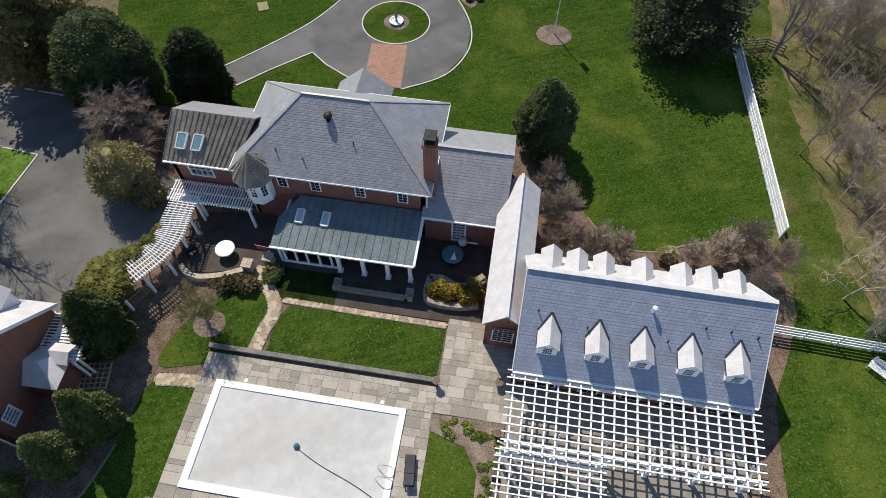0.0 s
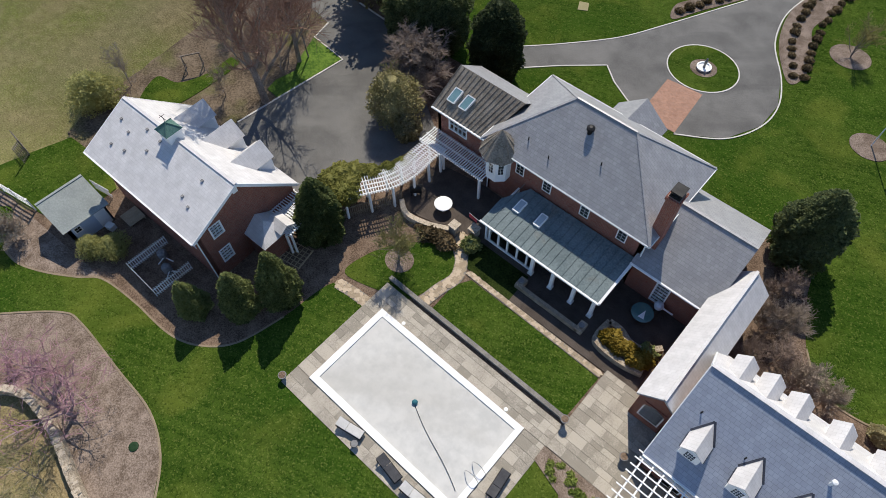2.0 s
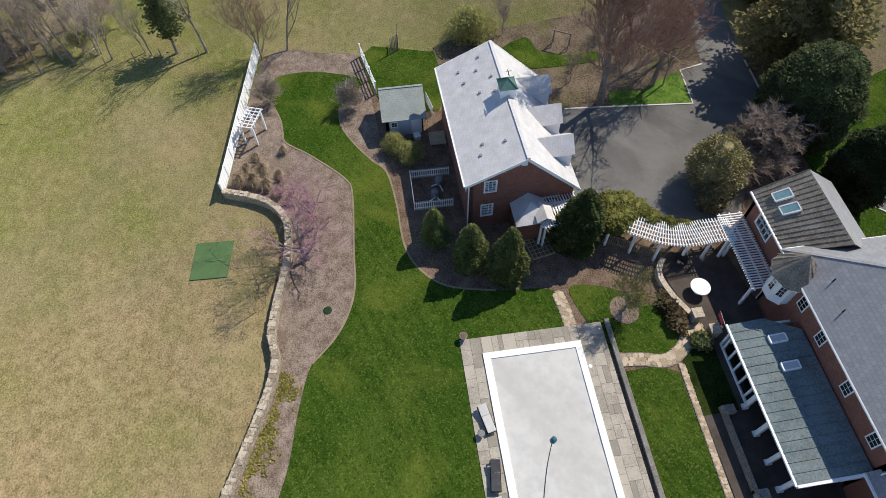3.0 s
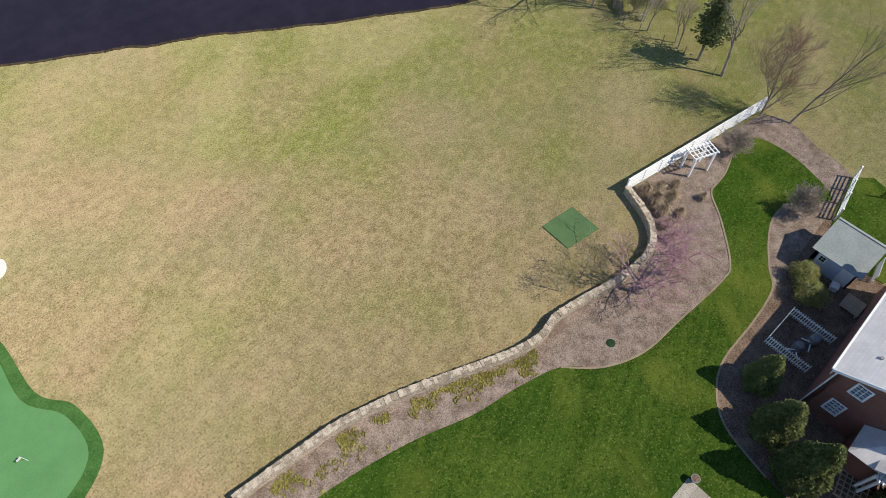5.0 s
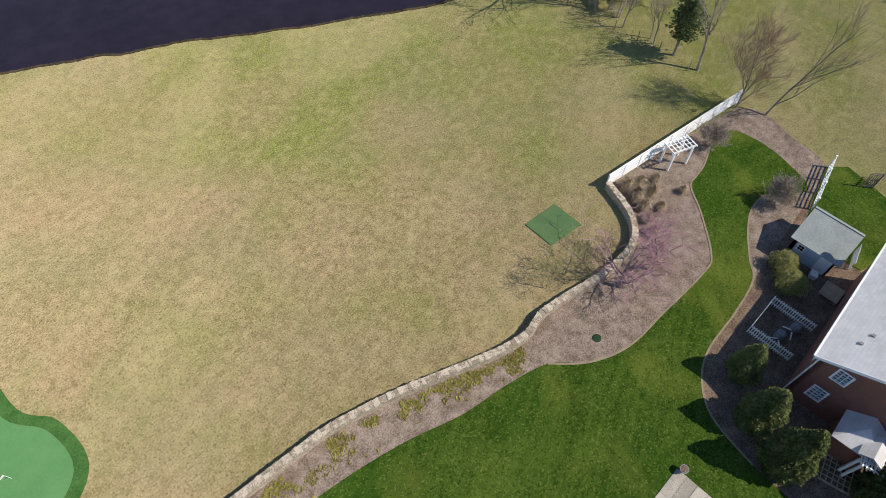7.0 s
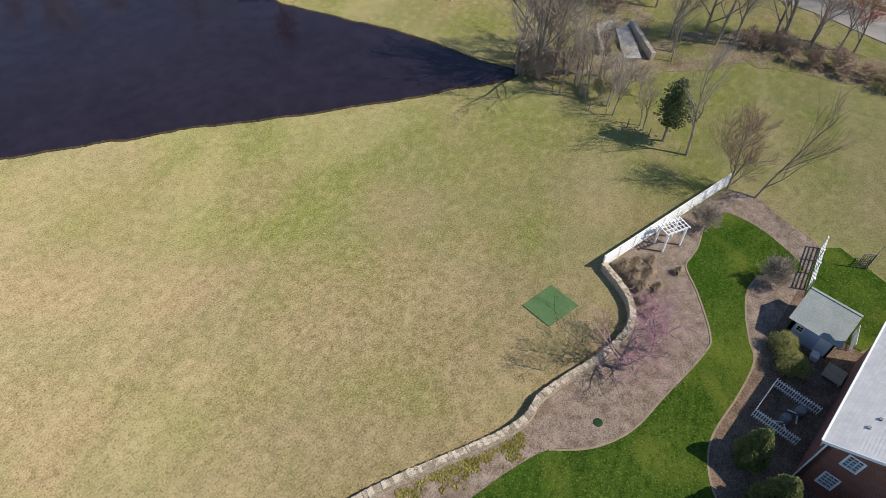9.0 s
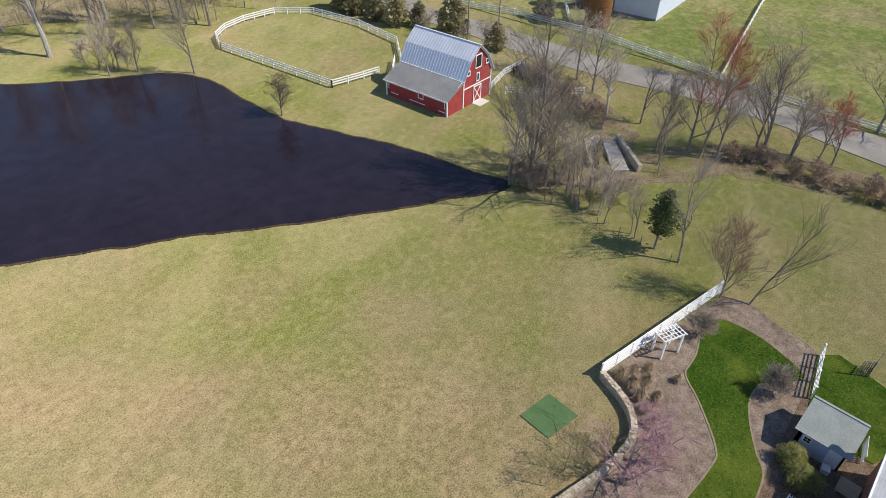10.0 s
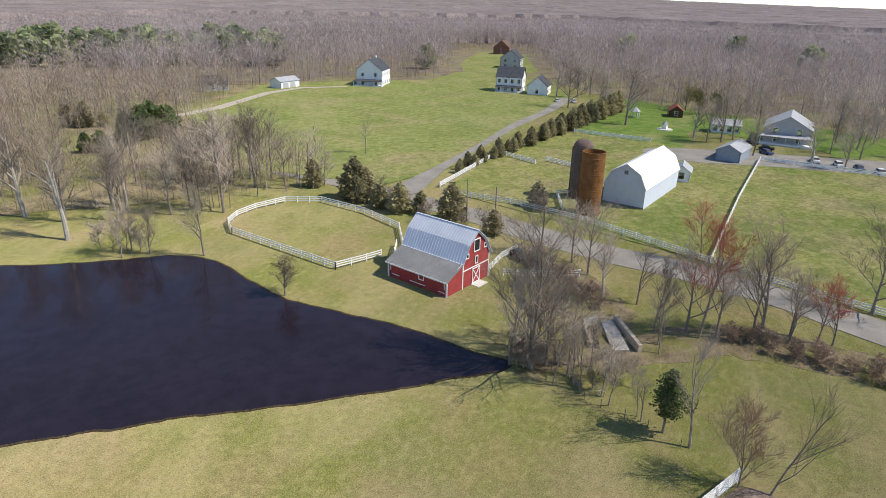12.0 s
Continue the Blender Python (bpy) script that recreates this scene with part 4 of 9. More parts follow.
part("ridge_cap", boxes((KX0, KX1, KRY - 0.14, KRY + 0.14, KR + 0.0, KR + 0.06)), SLATE_PALE_SUNLIT, barnlet)
gutter(barnlet, (KX0, KY0 - 0.06, KE - 0.07), (KX1, KY0 - 0.06, KE - 0.07))
for y0, y1, z0, z1 in ((KY0, KRY, KE, KR), (KY1, KRY, KF, KR)):
    for x in (KX0 - 0.02, KX1 + 0.02):
        part("rake_board", beam(bmesh.new(), (x, y0, z0 - 0.1), (x, y1, z1 - 0.1), 0.05, 0.22), WHITE, barnlet)


LEAD = mat("dark_lead_flashing", (0.035, 0.04, 0.055), (0.06, 0.065, 0.085), 0.6, 2.0, 12.0, 0.1)


def dormer(parent, x, yf, zf, side, w=1.2, tall=0.95, rise=0.55, run=2.3, drop=0.15):
    """A white gabled dormer whose face stands at y = yf with its sill at zf; side +1 looks to -y, -1 to +y."""
    h = w / 2
    yb = yf + side * run
    body = bmesh.new()
    prof = [(-h, -drop), (h, -drop), (h, tall), (0, tall + rise), (-h, tall)]
    f, g = [body.verts.new((x + px, yf, zf + pz)) for px, pz in prof], [body.verts.new((x + px, yb, zf + pz)) for px, pz in prof]
    body.faces.new(f)
    body.faces.new(g)
    for i in range(5):
        body.faces.new((f[i], f[(i + 1) % 5], g[(i + 1) % 5], g[i]))
    bmesh.ops.recalc_face_normals(body, faces=body.faces)
    d = part("dormer", body, WHITE, parent, "white gabled dormer")
    for s in (-1, 1):
        e0, e1 = (x + s * (h + 0.12), yf - side * 0.05, zf + tall - 0.1), (x + s * (h + 0.12), yb, zf + tall - 0.1)
        r0, r1 = (x, yf - side * 0.05, zf + tall + rise + 0.05), (x, yb, zf + tall + rise + 0.05)
        q = [e0, e1, r1, r0]
        if s * side < 0:
            q = q[::-1]
        # outbuilding dormer slates coloured pale to stand for the sun on them
        part("dormer_roof", slab(bmesh.new(), q, 0.05), SLATE_PALE_SUNLIT, d)
        lead = [(e0[0] + s * 0.05, yf, e0[2] - 0.09), (e1[0] + s * 0.05, yb + side * 0.14, e1[2] - 0.09), (x, yb + side * 0.14, r1[2] - 0.055), (x, yf, r0[2] - 0.055)]
        if side > 0:
            part("flashing", slab(bmesh.new(), lead if s * side > 0 else lead[::-1], 0.02), LEAD, d, "dark lead flashing")
    a, b = ((x - h, yf), (x + h, yf)) if side > 0 else ((x + h, yf), (x - h, yf))
    window(d, a, b, 0.32, w - 0.32, zf + 0.1, zf + 0.95, 4, 3, 0.06, inset=-0.062, backed=True)
    return d


for x in (21.15, 24.1, 26.85, 29.7, 32.55):
    d = dormer(barnlet, x, 3.82, 3.84, 1)
    valley = [(x + s * 0.74, KY0 + (zz - KE) * (KRY - KY0) / (KR - KE) + 0.05, zz + 0.05) for s, zz in ((-1, 4.66), (0, 5.40), (1, 4.66))]
    for a, b in zip(valley, valley[1:]):
        part("valley_flashing", beam(bmesh.new(), a, b, 0.12, 0.07), LEAD, d, "dark lead flashing")
for x in (20.8, 22.45, 24.15, 26.6, 29.05, 30.65, 32.4):
    dormer(barnlet, x, 10.25, 5.2, -1, 1.15, 0.65, 0.6, 1.9, 0.9)
part("flue", lathe(bmesh.new(), 27.15, 6.7, [(0.09, 5.7), (0.09, 6.4), (0.15, 6.42), (0.15, 6.54), (0.05, 6.6)], 12), WHITE, barnlet, "pale metal flue")
for x, y in ((20.3, 5.9), (23.4, 5.4), (28.3, 5.3), (30.4, 6.2), (31.9, 6.2), (33.5, 6.1)):
    z = KE + (y - KY0) * (KR - KE) / (KRY - KY0)
    part("vent_pipe", tube(bmesh.new(), (x, y, z - 0.1), (x, y, z + 0.28), 0.045, 0.045), BLACK, barnlet)

# ---- two-storey brick garage with cupola ----
garage = thing("brick_garage", -17.0, -2.3, 0, 2.0, "two-storey brick garage with pale slate roof", "garage")
GX, GY, GE, GR, GF = 6.35, 4.45, 5.6, 7.7, 3.4   # half length, half depth, near eave, ridge and far eave, in the garage's own axes


def garage_part(name, bm, material, label="", parent=None):
    bm.transform(ROOT[garage])
    return part(name, bm, material, parent or garage, label)


def local_wall(a, b, z1, holes):
    garage_part("wall", wall(bmesh.new(), a, b, 0, z1, holes), BRICK)
    m = ROOT[garage]
    wa, wb = [(m @ Vector((*p, 0))).xy for p in (a, b)]
    for h in holes:
        window(garage, wa, wb, *h, 3, 4)


def end_piece(prof, x0, x1):
    """A piece of an end wall: an outline of (y, z) given thickness along x."""
    bm = bmesh.new()
    f, g = [bm.verts.new((x0, y, z)) for y, z in prof], [bm.verts.new((x1, y, z)) for y, z in prof]
    bm.faces.new(f)
    bm.faces.new(g)
    for i in range(len(prof)):
        j = (i + 1) % len(prof)
        bm.faces.new((f[i], f[j], g[j], g[i]))
    bmesh.ops.recalc_face_normals(bm, faces=bm.faces)
    return bm


gx, gy = GX - 0.3, GY - 0.4
local_wall((-gx, -gy), (gx, -gy), GE - 0.05, [(x, x + 0.95, 3.3, 4.7) for x in (1.2, 4.2, 7.2, 10)])
local_wall((gx, -gy), (gx, 0), GE - 0.05, [(1.15, 1.95, 4.25, 5.4), (1.0, 1.8, 1.4, 2.7)])
local_wall((-gx, 0), (-gx, -gy), GE - 0.05, [])
local_wall((gx, gy), (-gx, gy), GF - 0.05, [])
for x0, x1 in ((gx - 0.3, gx), (-gx, -gx + 0.3)):
    garage_part("gable", end_piece([(-gy, GE - 0.049), (0, GE - 0.049), (0, GR - 0.16)], x0, x1), BRICK)
    garage_part("gable", end_piece([(0.001, 0), (gy - 0.301, 0), (gy - 0.301, GF + 0.25), (0.001, GR - 0.16)], x0, x1), BRICK)
garage_part("roof_slope", courses(bmesh.new(), (-GX, -GY, GE), (GX, -GY, GE), (-GX, 0, GR), (GX, 0, GR), 26, 0.012), SLATE_PALE_SUNLIT)
garage_part("roof_slope", courses(bmesh.new(), (GX, GY, GF), (-GX, GY, GF), (GX, 0, GR), (-GX, 0, GR), 32, 0.012), SLATE_PALE_SUNLIT)
garage_part("ridge_cap", boxes((-GX, GX, -0.12, 0.12, GR - 0.03, GR + 0.03)), SLATE_PALE_SUNLIT)
garage_part("gutter", beam(bmesh.new(), (-GX, -GY - 0.05, GE - 0.06), (GX, -GY - 0.05, GE - 0.06), 0.14, 0.13), WHITE)
for y, z in ((-GY, GE), (GY, GF)):
    for x in (-GX - 0.02, GX + 0.02):
        garage_part("rake_board", beam(bmesh.new(), (x, y, z - 0.12), (x, 0, GR - 0.12), 0.05, 0.24), WHITE)
garage_part("downspout", tube(bmesh.new(), (gx + 0.07, -gy - 0.07, 0.1), (gx + 0.07, -gy - 0.07, GE - 0.2), 0.05, 0.05), WHITE, "white downspout")

# ---- garden shed ----
shed = thing("garden_shed", -23.6, -9.9, 0, 0, "small pale blue shed with a green-grey roof", "shed")
SHG = mat("green_grey_shingle", (0.25, 0.275, 0.265), (0.325, 0.35, 0.335), 0.85, 0.8, 9.0, 0.3)
SX0, SX1, SY0, SY1, SXR = -25.1, -21.5, -11.6, -8.35, -24.2
brick_box(shed, SX0, SX1, SY0, SY1, 2.0, {"e": [(0.5, 0.95, 1.1, 1.6, 2, 2)]}, material=PALEBLUE)
part("roof_slope", courses(bmesh.new(), (SX1 + 0.3, SY0 - 0.3, 2.05), (SX1 + 0.3, SY1 + 0.3, 2.05), (SXR, SY0 - 0.3, 3.05), (SXR, SY1 + 0.3, 3.05), 14, 0.007, 0.05), SHG, shed)
part("roof_slope", courses(bmesh.new(), (SX0 - 0.3, SY1 + 0.3, 2.05), (SX0 - 0.3, SY0 - 0.3, 2.05), (SXR, SY1 + 0.3, 3.05), (SXR, SY0 - 0.3, 3.05), 14, 0.007, 0.05), SHG, shed)
part("ridge_cap", boxes((SXR - 0.1, SXR + 0.1, SY0 - 0.3, SY1 + 0.3, 3.04, 3.09)), SHG, shed)
part("gable", gable(bmesh.new(), (SX0, SY0), (SX1, SY0), 1.98, 2.92, 0.1, at=(SXR - SX0) / (SX1 - SX0)), PALEBLUE, shed)
part("gable", gable(bmesh.new(), (SX1, SY1), (SX0, SY1), 1.98, 2.92, 0.1, at=(SX1 - SXR) / (SX1 - SX0)), PALEBLUE, shed)
part("door", boxes((SX1 + 0.004, SX1 + 0.05, -9.4, -8.5, 0.1, 1.9)), WHITE, shed, "white plank door")

# ---- pool and deck ----
pool = thing("swimming_pool", 6.4, -3.4, 0, 0, "swimming pool closed with a taut pale cover", "pool")
part("coping", boxes((-0.05, 12.85, -0.35, 0.1, 0.06, 0.2), (-0.05, 12.85, -6.85, -6.35, 0.06, 0.2), (-0.05, 0.42, -6.35, -0.35, 0.06, 0.2), (12.45, 12.85, -6.35, -0.35, 0.06, 0.2)), WHITE, pool, "white coping band")
bm = bmesh.new()
nx, ny = 60, 30
gv = [[bm.verts.new((0.35 + 12.15 * i / nx, -6.4 + 6.1 * j / ny, 0.125 + 0.022 * noise.noise((i * 0.16, j * 0.22, 3)) + 0.01 * noise.noise((i * 0.5 + j * 0.5, j * 0.1, 5)) - 0.025 * math.sin(math.pi * i / nx) * math.sin(math.pi * j / ny))) for i in range(nx + 1)] for j in range(ny + 1)]
for j in range(ny):
    for i in range(nx):
        bm.faces.new((gv[j][i], gv[j][i + 1], gv[j + 1][i + 1], gv[j + 1][i]))
part("cover", bm, COVER, pool, "pale grey safety cover", smooth_it=True)
deck = tagged(part("pool_deck", boxes((-1.3, 14.6, 0.1, 1.9, 0, 0.075), (-1.3, 14.6, -8.3, -6.85, 0, 0.075), (-1.3, -0.05, -6.85, 0.1, 0, 0.075), (12.85, 14.6, -6.85, 0.1, 0, 0.075)), GROUT), "flagstone paved pool deck", "paving", kind="structure")
patio = tagged(part("patio", boxes((14.6, 19.4, 0.15, 7.0, 0, 0.07)), GROUT), "flagstone paved patio", "paving", kind="structure")
part("deck_kerb", boxes((-1.35, 14.5, 2.18, 2.44, 0, 0.3), (-1.38, 14.53, 2.15, 2.47, 0.3, 0.36)), mat("weathered_coping", (0.15, 0.14, 0.125), (0.27, 0.25, 0.225), 0.9, 1.2, 12.0, 0.4), deck, "low stone kerb wall with flat capping")



# ---- garage: dormers, cupola, side porch ----
def garage_dormer(x):
    """A deep gabled dormer on the garage's court side."""
    h, yf, zf, run = 0.95, 4.15, 4.3, 3.0
    prof = [(-h, -0.62), (h, -0.62), (h, 1.0), (0, 1.9), (-h, 1.0)]
    bm = bmesh.new()
    f, g = [bm.verts.new((x + a, yf, zf + b)) for a, b in prof], [bm.verts.new((x + a, yf - run, zf + b)) for a, b in prof]
    bm.faces.new(f)
    bm.faces.new(g)
    for i in range(5):
        bm.faces.new((f[i], f[(i + 1) % 5], g[(i + 1) % 5], g[i]))
    bmesh.ops.recalc_face_normals(bm, faces=bm.faces)
    d = garage_part("dormer", bm, WHITE, "white gabled dormer")
    for s in (-1, 1):
        q = [(x + s * (h + 0.15), yf + 0.15, zf + 0.9), (x + s * (h + 0.15), yf - run, zf + 0.9), (x, yf - run - 0.2, zf + 1.97), (x, yf + 0.15, zf + 1.97)]
        garage_part("dormer_roof", slab(bmesh.new(), q if s < 0 else q[::-1], 0.07), SLATE_PALE_SUNLIT, "", d)
    m = ROOT[garage]
    wa, wb = [(m @ Vector((x + k * h, yf, 0))).xy for k in (1, -1)]
    window(d, wa, wb, 0.45, 1.45, zf + 0.1, zf + 1.1, 2, 2, 0.06, inset=-0.062, backed=True)


for x in (-3.25, 0.1, 3.35):
    garage_dormer(x)
VERDI = mat("green_copper", (0.07, 0.15, 0.13), (0.12, 0.21, 0.18), 0.6, 1.0, 10.0, 0.15, metal=0.2)
CU = -0.5
cup = garage_part("cupola", boxes((CU - 0.55, CU + 0.55, -0.55, 0.55, GR - 0.4, GR + 0.6), (CU - 0.64, CU + 0.64, -0.64, 0.64, GR + 0.5, GR + 0.62)), WHITE, "white cupola with a green copper cap")
bm = bmesh.new()
for k in range(4):
    c, s = math.cos(k * math.pi / 2), math.sin(k * math.pi / 2)
    rot = lambda x, y: (CU + c * x - s * y, s * x + c * y)
    slab(bm, [(*rot(-0.68, -0.68), GR + 0.62), (*rot(0.68, -0.68), GR + 0.62), (CU, 0, GR + 1.25)], 0.04)
    beam(bm, (*rot(-0.68, -0.68), GR + 0.64), (CU, 0, GR + 1.27), 0.05, 0.05)
garage_part("cupola_roof", bm, VERDI, "green copper pyramid cap", cup)
bm = tube(bmesh.new(), (CU, 0, GR + 1.2), (CU, 0, GR + 1.9), 0.02, 0.015)
beam(bm, (CU - 0.35, 0, GR + 1.68), (CU + 0.35, 0, GR + 1.68), 0.03, 0.06)
beam(bm, (CU, -0.22, GR + 1.85), (CU, 0.22, GR + 1.85), 0.02, 0.02)
garage_part("weather_vane", bm, BLACK, "dark weather vane", cup)
for x, y in ((-5.2, -1.2), (-4.6, -2.9), (-3.9, -1.6), (-3.2, -2.7), (-2.6, -0.7), (-1.5, -1.8), (-1.0, -0.8), (3.4, -2.6), (4.3, -2.9), (4.0, -1.1)):
    z = GR - abs(y) * (GR - GE) / GY
    garage_part("snow_guard", boxes((x - 0.1, x + 0.1, y - 0.1, y + 0.08, z + 0.0, z + 0.09)), TARROOF)
# the hipped side porch on the garage's end
px0, px1, py0, py1 = gx, gx + 2.2, -0.9, 1.8
garage_part("side_porch", boxes((px0 + 0.02, px1 - 0.2, py0 + 0.2, py1 - 0.2, 0, 2.45)), BRICK, "small brick entrance porch")
pc = (px0 + 0.02, (py0 + py1) / 2, 3.5)
for q in ([(px1 + 0.1, py0, 2.5), (px1 + 0.1, py1, 2.5), (px0 + 0.9, pc[1], 3.5)], [(px0 + 0.02, py0, 2.5), (px1 + 0.1, py0, 2.5), (px0 + 0.9, pc[1], 3.5), pc], [(px1 + 0.1, py1, 2.5), (px0 + 0.02, py1, 2.5), pc, (px0 + 0.9, pc[1], 3.5)]):
    garage_part("porch_slope", slab(bmesh.new(), q, 0.08), SLATE_PALE_SUNLIT)
garage_part("porch_gablet", slab(bmesh.new(), [(px1 + 0.3, py1 - 1.2, 2.9), (px1 + 0.3, py1 - 0.5, 3.35), (px0 + 0.8, py1 - 0.5, 3.35), (px0 + 0.8, py1 - 1.2, 2.9)], 0.06), SLATE_PALE_SUNLIT)
garage_part("porch_gablet", slab(bmesh.new(), [(px1 + 0.3, py1 - 0.5, 3.35), (px1 + 0.3, py1 + 0.2, 2.9), (px0 + 0.8, py1 + 0.2, 2.9), (px0 + 0.8, py1 - 0.5, 3.35)], 0.06), SLATE_PALE_SUNLIT)
garage_part("gable_lamp", boxes((gx + 0.005, gx + 0.1, -0.35, 0.05, GR - 0.95, GR - 0.55)), WHITE, "small white gable louvre")


# ---- fences ----
def post_mesh(h, w, material, cap=True):
    bm = boxes((-w / 2, w / 2, -w / 2, w / 2, 0, h))
    if cap:
        box(bm, -w / 2 - 0.02, w / 2 + 0.02, -w / 2 - 0.02, w / 2 + 0.02, h, h + 0.03)
    return mesh_of("post", bm, material)


def fence(name, pts, h, levels, step, label, w=0.11, rail=(0.04, 0.13), material=None, smooth_it=False, z=0.0, group=""):
    """A post-and-rail fence along a line; levels are the rails' heights."""
    material = material or WHITE
    line = curve(pts) if smooth_it else [tuple(p) for p in pts]
    f = thing(name, line[0][0], line[0][1], z, 0, label, "fence", group)
    pm = post_mesh(h, w, material)
    rm = mesh_of("rail", boxes((0, 1, -rail[0] / 2, rail[0] / 2, -rail[1] / 2, rail[1] / 2)), material)
    stops = []
    for a, b in zip(line, line[1:]):
        a, b = Vector(a), Vector(b)
        n = max(1, round((b - a).length / step))
        stops += [a.lerp(b, i / n) for i in range(n)]
    stops.append(Vector(line[-1]))
    o = Vector(line[0])
    for s in stops:
        share("post", pm, f, Matrix.Translation((*(s - o), 0)))
    for a, b in zip(stops, stops[1:]):
        d = b - a
        for lv in levels:
            share("rail", rm, f, Matrix.Translation((*(a - o), lv)) @ Matrix.Rotation(math.atan2(d.y, d.x), 4, "Z") @ Matrix.Diagonal((d.length, 1, 1, 1)))
    return f


fence("lawn_fence", [(36.6, 50), (36.9, 40), (38.7, 17.9)], 1.45, (0.25, 0.6, 0.95, 1.3, 1.46), 1.6, "tall white board fence beside the front lawn", rail=(0.12, 0.2))
fence("timber_fence", [(38.1, 39.6), (40.0, 40.2), (41.6, 39.4)], 1.0, (0.3, 0.6, 0.9), 1.2, "short weathered timber rail fence in the verge", material=BARK)
fence("side_fence", [(34.6, 9.6), (46, 9.2), (58, 9.0)], 1.35, (0.3, 0.65, 1.0, 1.36), 2.2, "white rail fence beside the long outbuilding", rail=(0.06, 0.16))
fence("screen_fence", [(-16.8, -25.4), (-33.9, -23.0)], 1.62, (0.22, 0.50, 0.78, 1.06, 1.34, 1.6), 1.9, "weathered white board fence on the bed's edge", rail=(0.07, 0.17))
fence("shed_fence", [(-27.0, -12.1), (-29.0, -12.5), (-32.4, -13.2)], 1.5, (0.3, 0.7, 1.1, 1.45), 1.4, "white board fence behind the shed")

# grass-edge stakes and old field gate
gate = thing("field_gate", -32.8, -9.6, 0, 0, "old dark slatted gate standing folded in the grass", "gate")
for a, b in (((-32.3, -10.25), (-32.8, -9.55)), ((-32.8, -9.5), (-34.3, -9.4))):
    a, b = Vector(a), Vector(b)
    for i in range(6):
        q = a.lerp(b, i / 5)
        part("bar", boxes((q.x - 0.03, q.x + 0.03, q.y - 0.03, q.y + 0.03, 0.0, 1.9)), BARK, gate)
    for zz in (0.3, 1.0, 1.7):
        part("rail", beam(bmesh.new(), (a.x + 0.035, a.y + 0.035, zz), (b.x + 0.035, b.y + 0.035, zz), 0.05, 0.08), BARK, gate)
wg = thing("picket_gate", -24.4, -7.5, 0, 12, "white picket gate between shed and garage", "gate")
for i in range(10):
    part("picket", boxes((-0.95 + i * 0.2, -0.85 + i * 0.2, -0.015, 0.015, 0.06, 1.2)), WHITE, wg, local=True)
for zz in (0.3, 0.95):
    part("rail", boxes((-1.0, 1.0, 0.016, 0.06, zz, zz + 0.1)), WHITE, wg, local=True)

# ---- picket pen by the garage ----
pen = thing("picket_pen", -14.7, -8.5, 0, 0, "white picket fence round the service yard", "fence")
pick = mesh_of("picket", boxes((-0.035, 0.035, -0.012, 0.012, 0.05, 1.1)), WHITE)
railp = mesh_of("rail", boxes((0, 1, -0.02, 0.02, -0.04, 0.04)), WHITE)
for a, b in (((-16.4, -6.9), (-16.4, -10.1)), ((-16.4, -10.1), (-13.1, -10.1)), ((-13.1, -10.1), (-13.1, -7.0))):
    a, b = Vector(a), Vector(b)
    d = b - a
    turn = Matrix.Rotation(math.atan2(d.y, d.x), 4, "Z")
    n = int(d.length / 0.17)
    for i in range(n + 1):
        share("picket", pick, pen, Matrix.Translation((*(a.lerp(b, i / n) - Vector((-14.7, -8.5))), 0)) @ turn)
    for zz in (0.3, 0.9):
        share("rail", railp, pen, Matrix.Translation((*(a - Vector((-14.7, -8.5))), zz)) @ turn @ Matrix.Diagonal((d.length, 1, 1, 1)))
for i, (x, y) in enumerate(((-15.6, -7.8), (-14.3, -8.3))):
    unit = thing("pool_pump", x, y, 0.02, 20 * i, "grey pump unit with pale pipes in the service yard", "pump")
    part("body", lathe(bmesh.new(), 0, 0, [(0.32, 0), (0.36, 0.1), (0.36, 0.6), (0.28, 0.75), (0.1, 0.8)], 14), TARROOF, unit, local=True)
    part("pipe", tube(bmesh.new(), (0.3, 0, 0.2), (1.0, 0.2, 0.2), 0.05, 0.05), WHITE, unit, local=True)
    part("pipe", tube(bmesh.new(), (0.2, 0.2, 0.35), (0.5, -0.7, 0.35), 0.05, 0.05), WHITE, unit, local=True)

# shed ramp
ramp = thing("wooden_steps", -20.4, -7.3, 0, 0, "small weathered timber landing with steps", "steps")
for i in range(9):
    part("board", boxes((-21.2 + i * 0.17, -21.06 + i * 0.17, -8.0, -6.6, 0.28, 0.32)), mat("pale_timber", (0.36, 0.29, 0.19), (0.5, 0.41, 0.29), 0.85, 2.0, 20.0, 0.3) if i == 0 else bpy.data.materials["pale_timber"], ramp)
for y in (-7.95, -6.75):
    part("joist", boxes((-21.2, -19.7, y, y + 0.1, 0, 0.275)), bpy.data.materials["pale_timber"], ramp)
lid = thing("white_crate", -20.9, -9.0, 0, 15, "small white painted crate by the shed", "crate")
part("box", boxes((-0.3, 0.3, -0.25, 0.25, 0, 0.45), (-0.33, 0.33, -0.28, 0.28, 0.45, 0.5)), WHITE, lid, local=True)


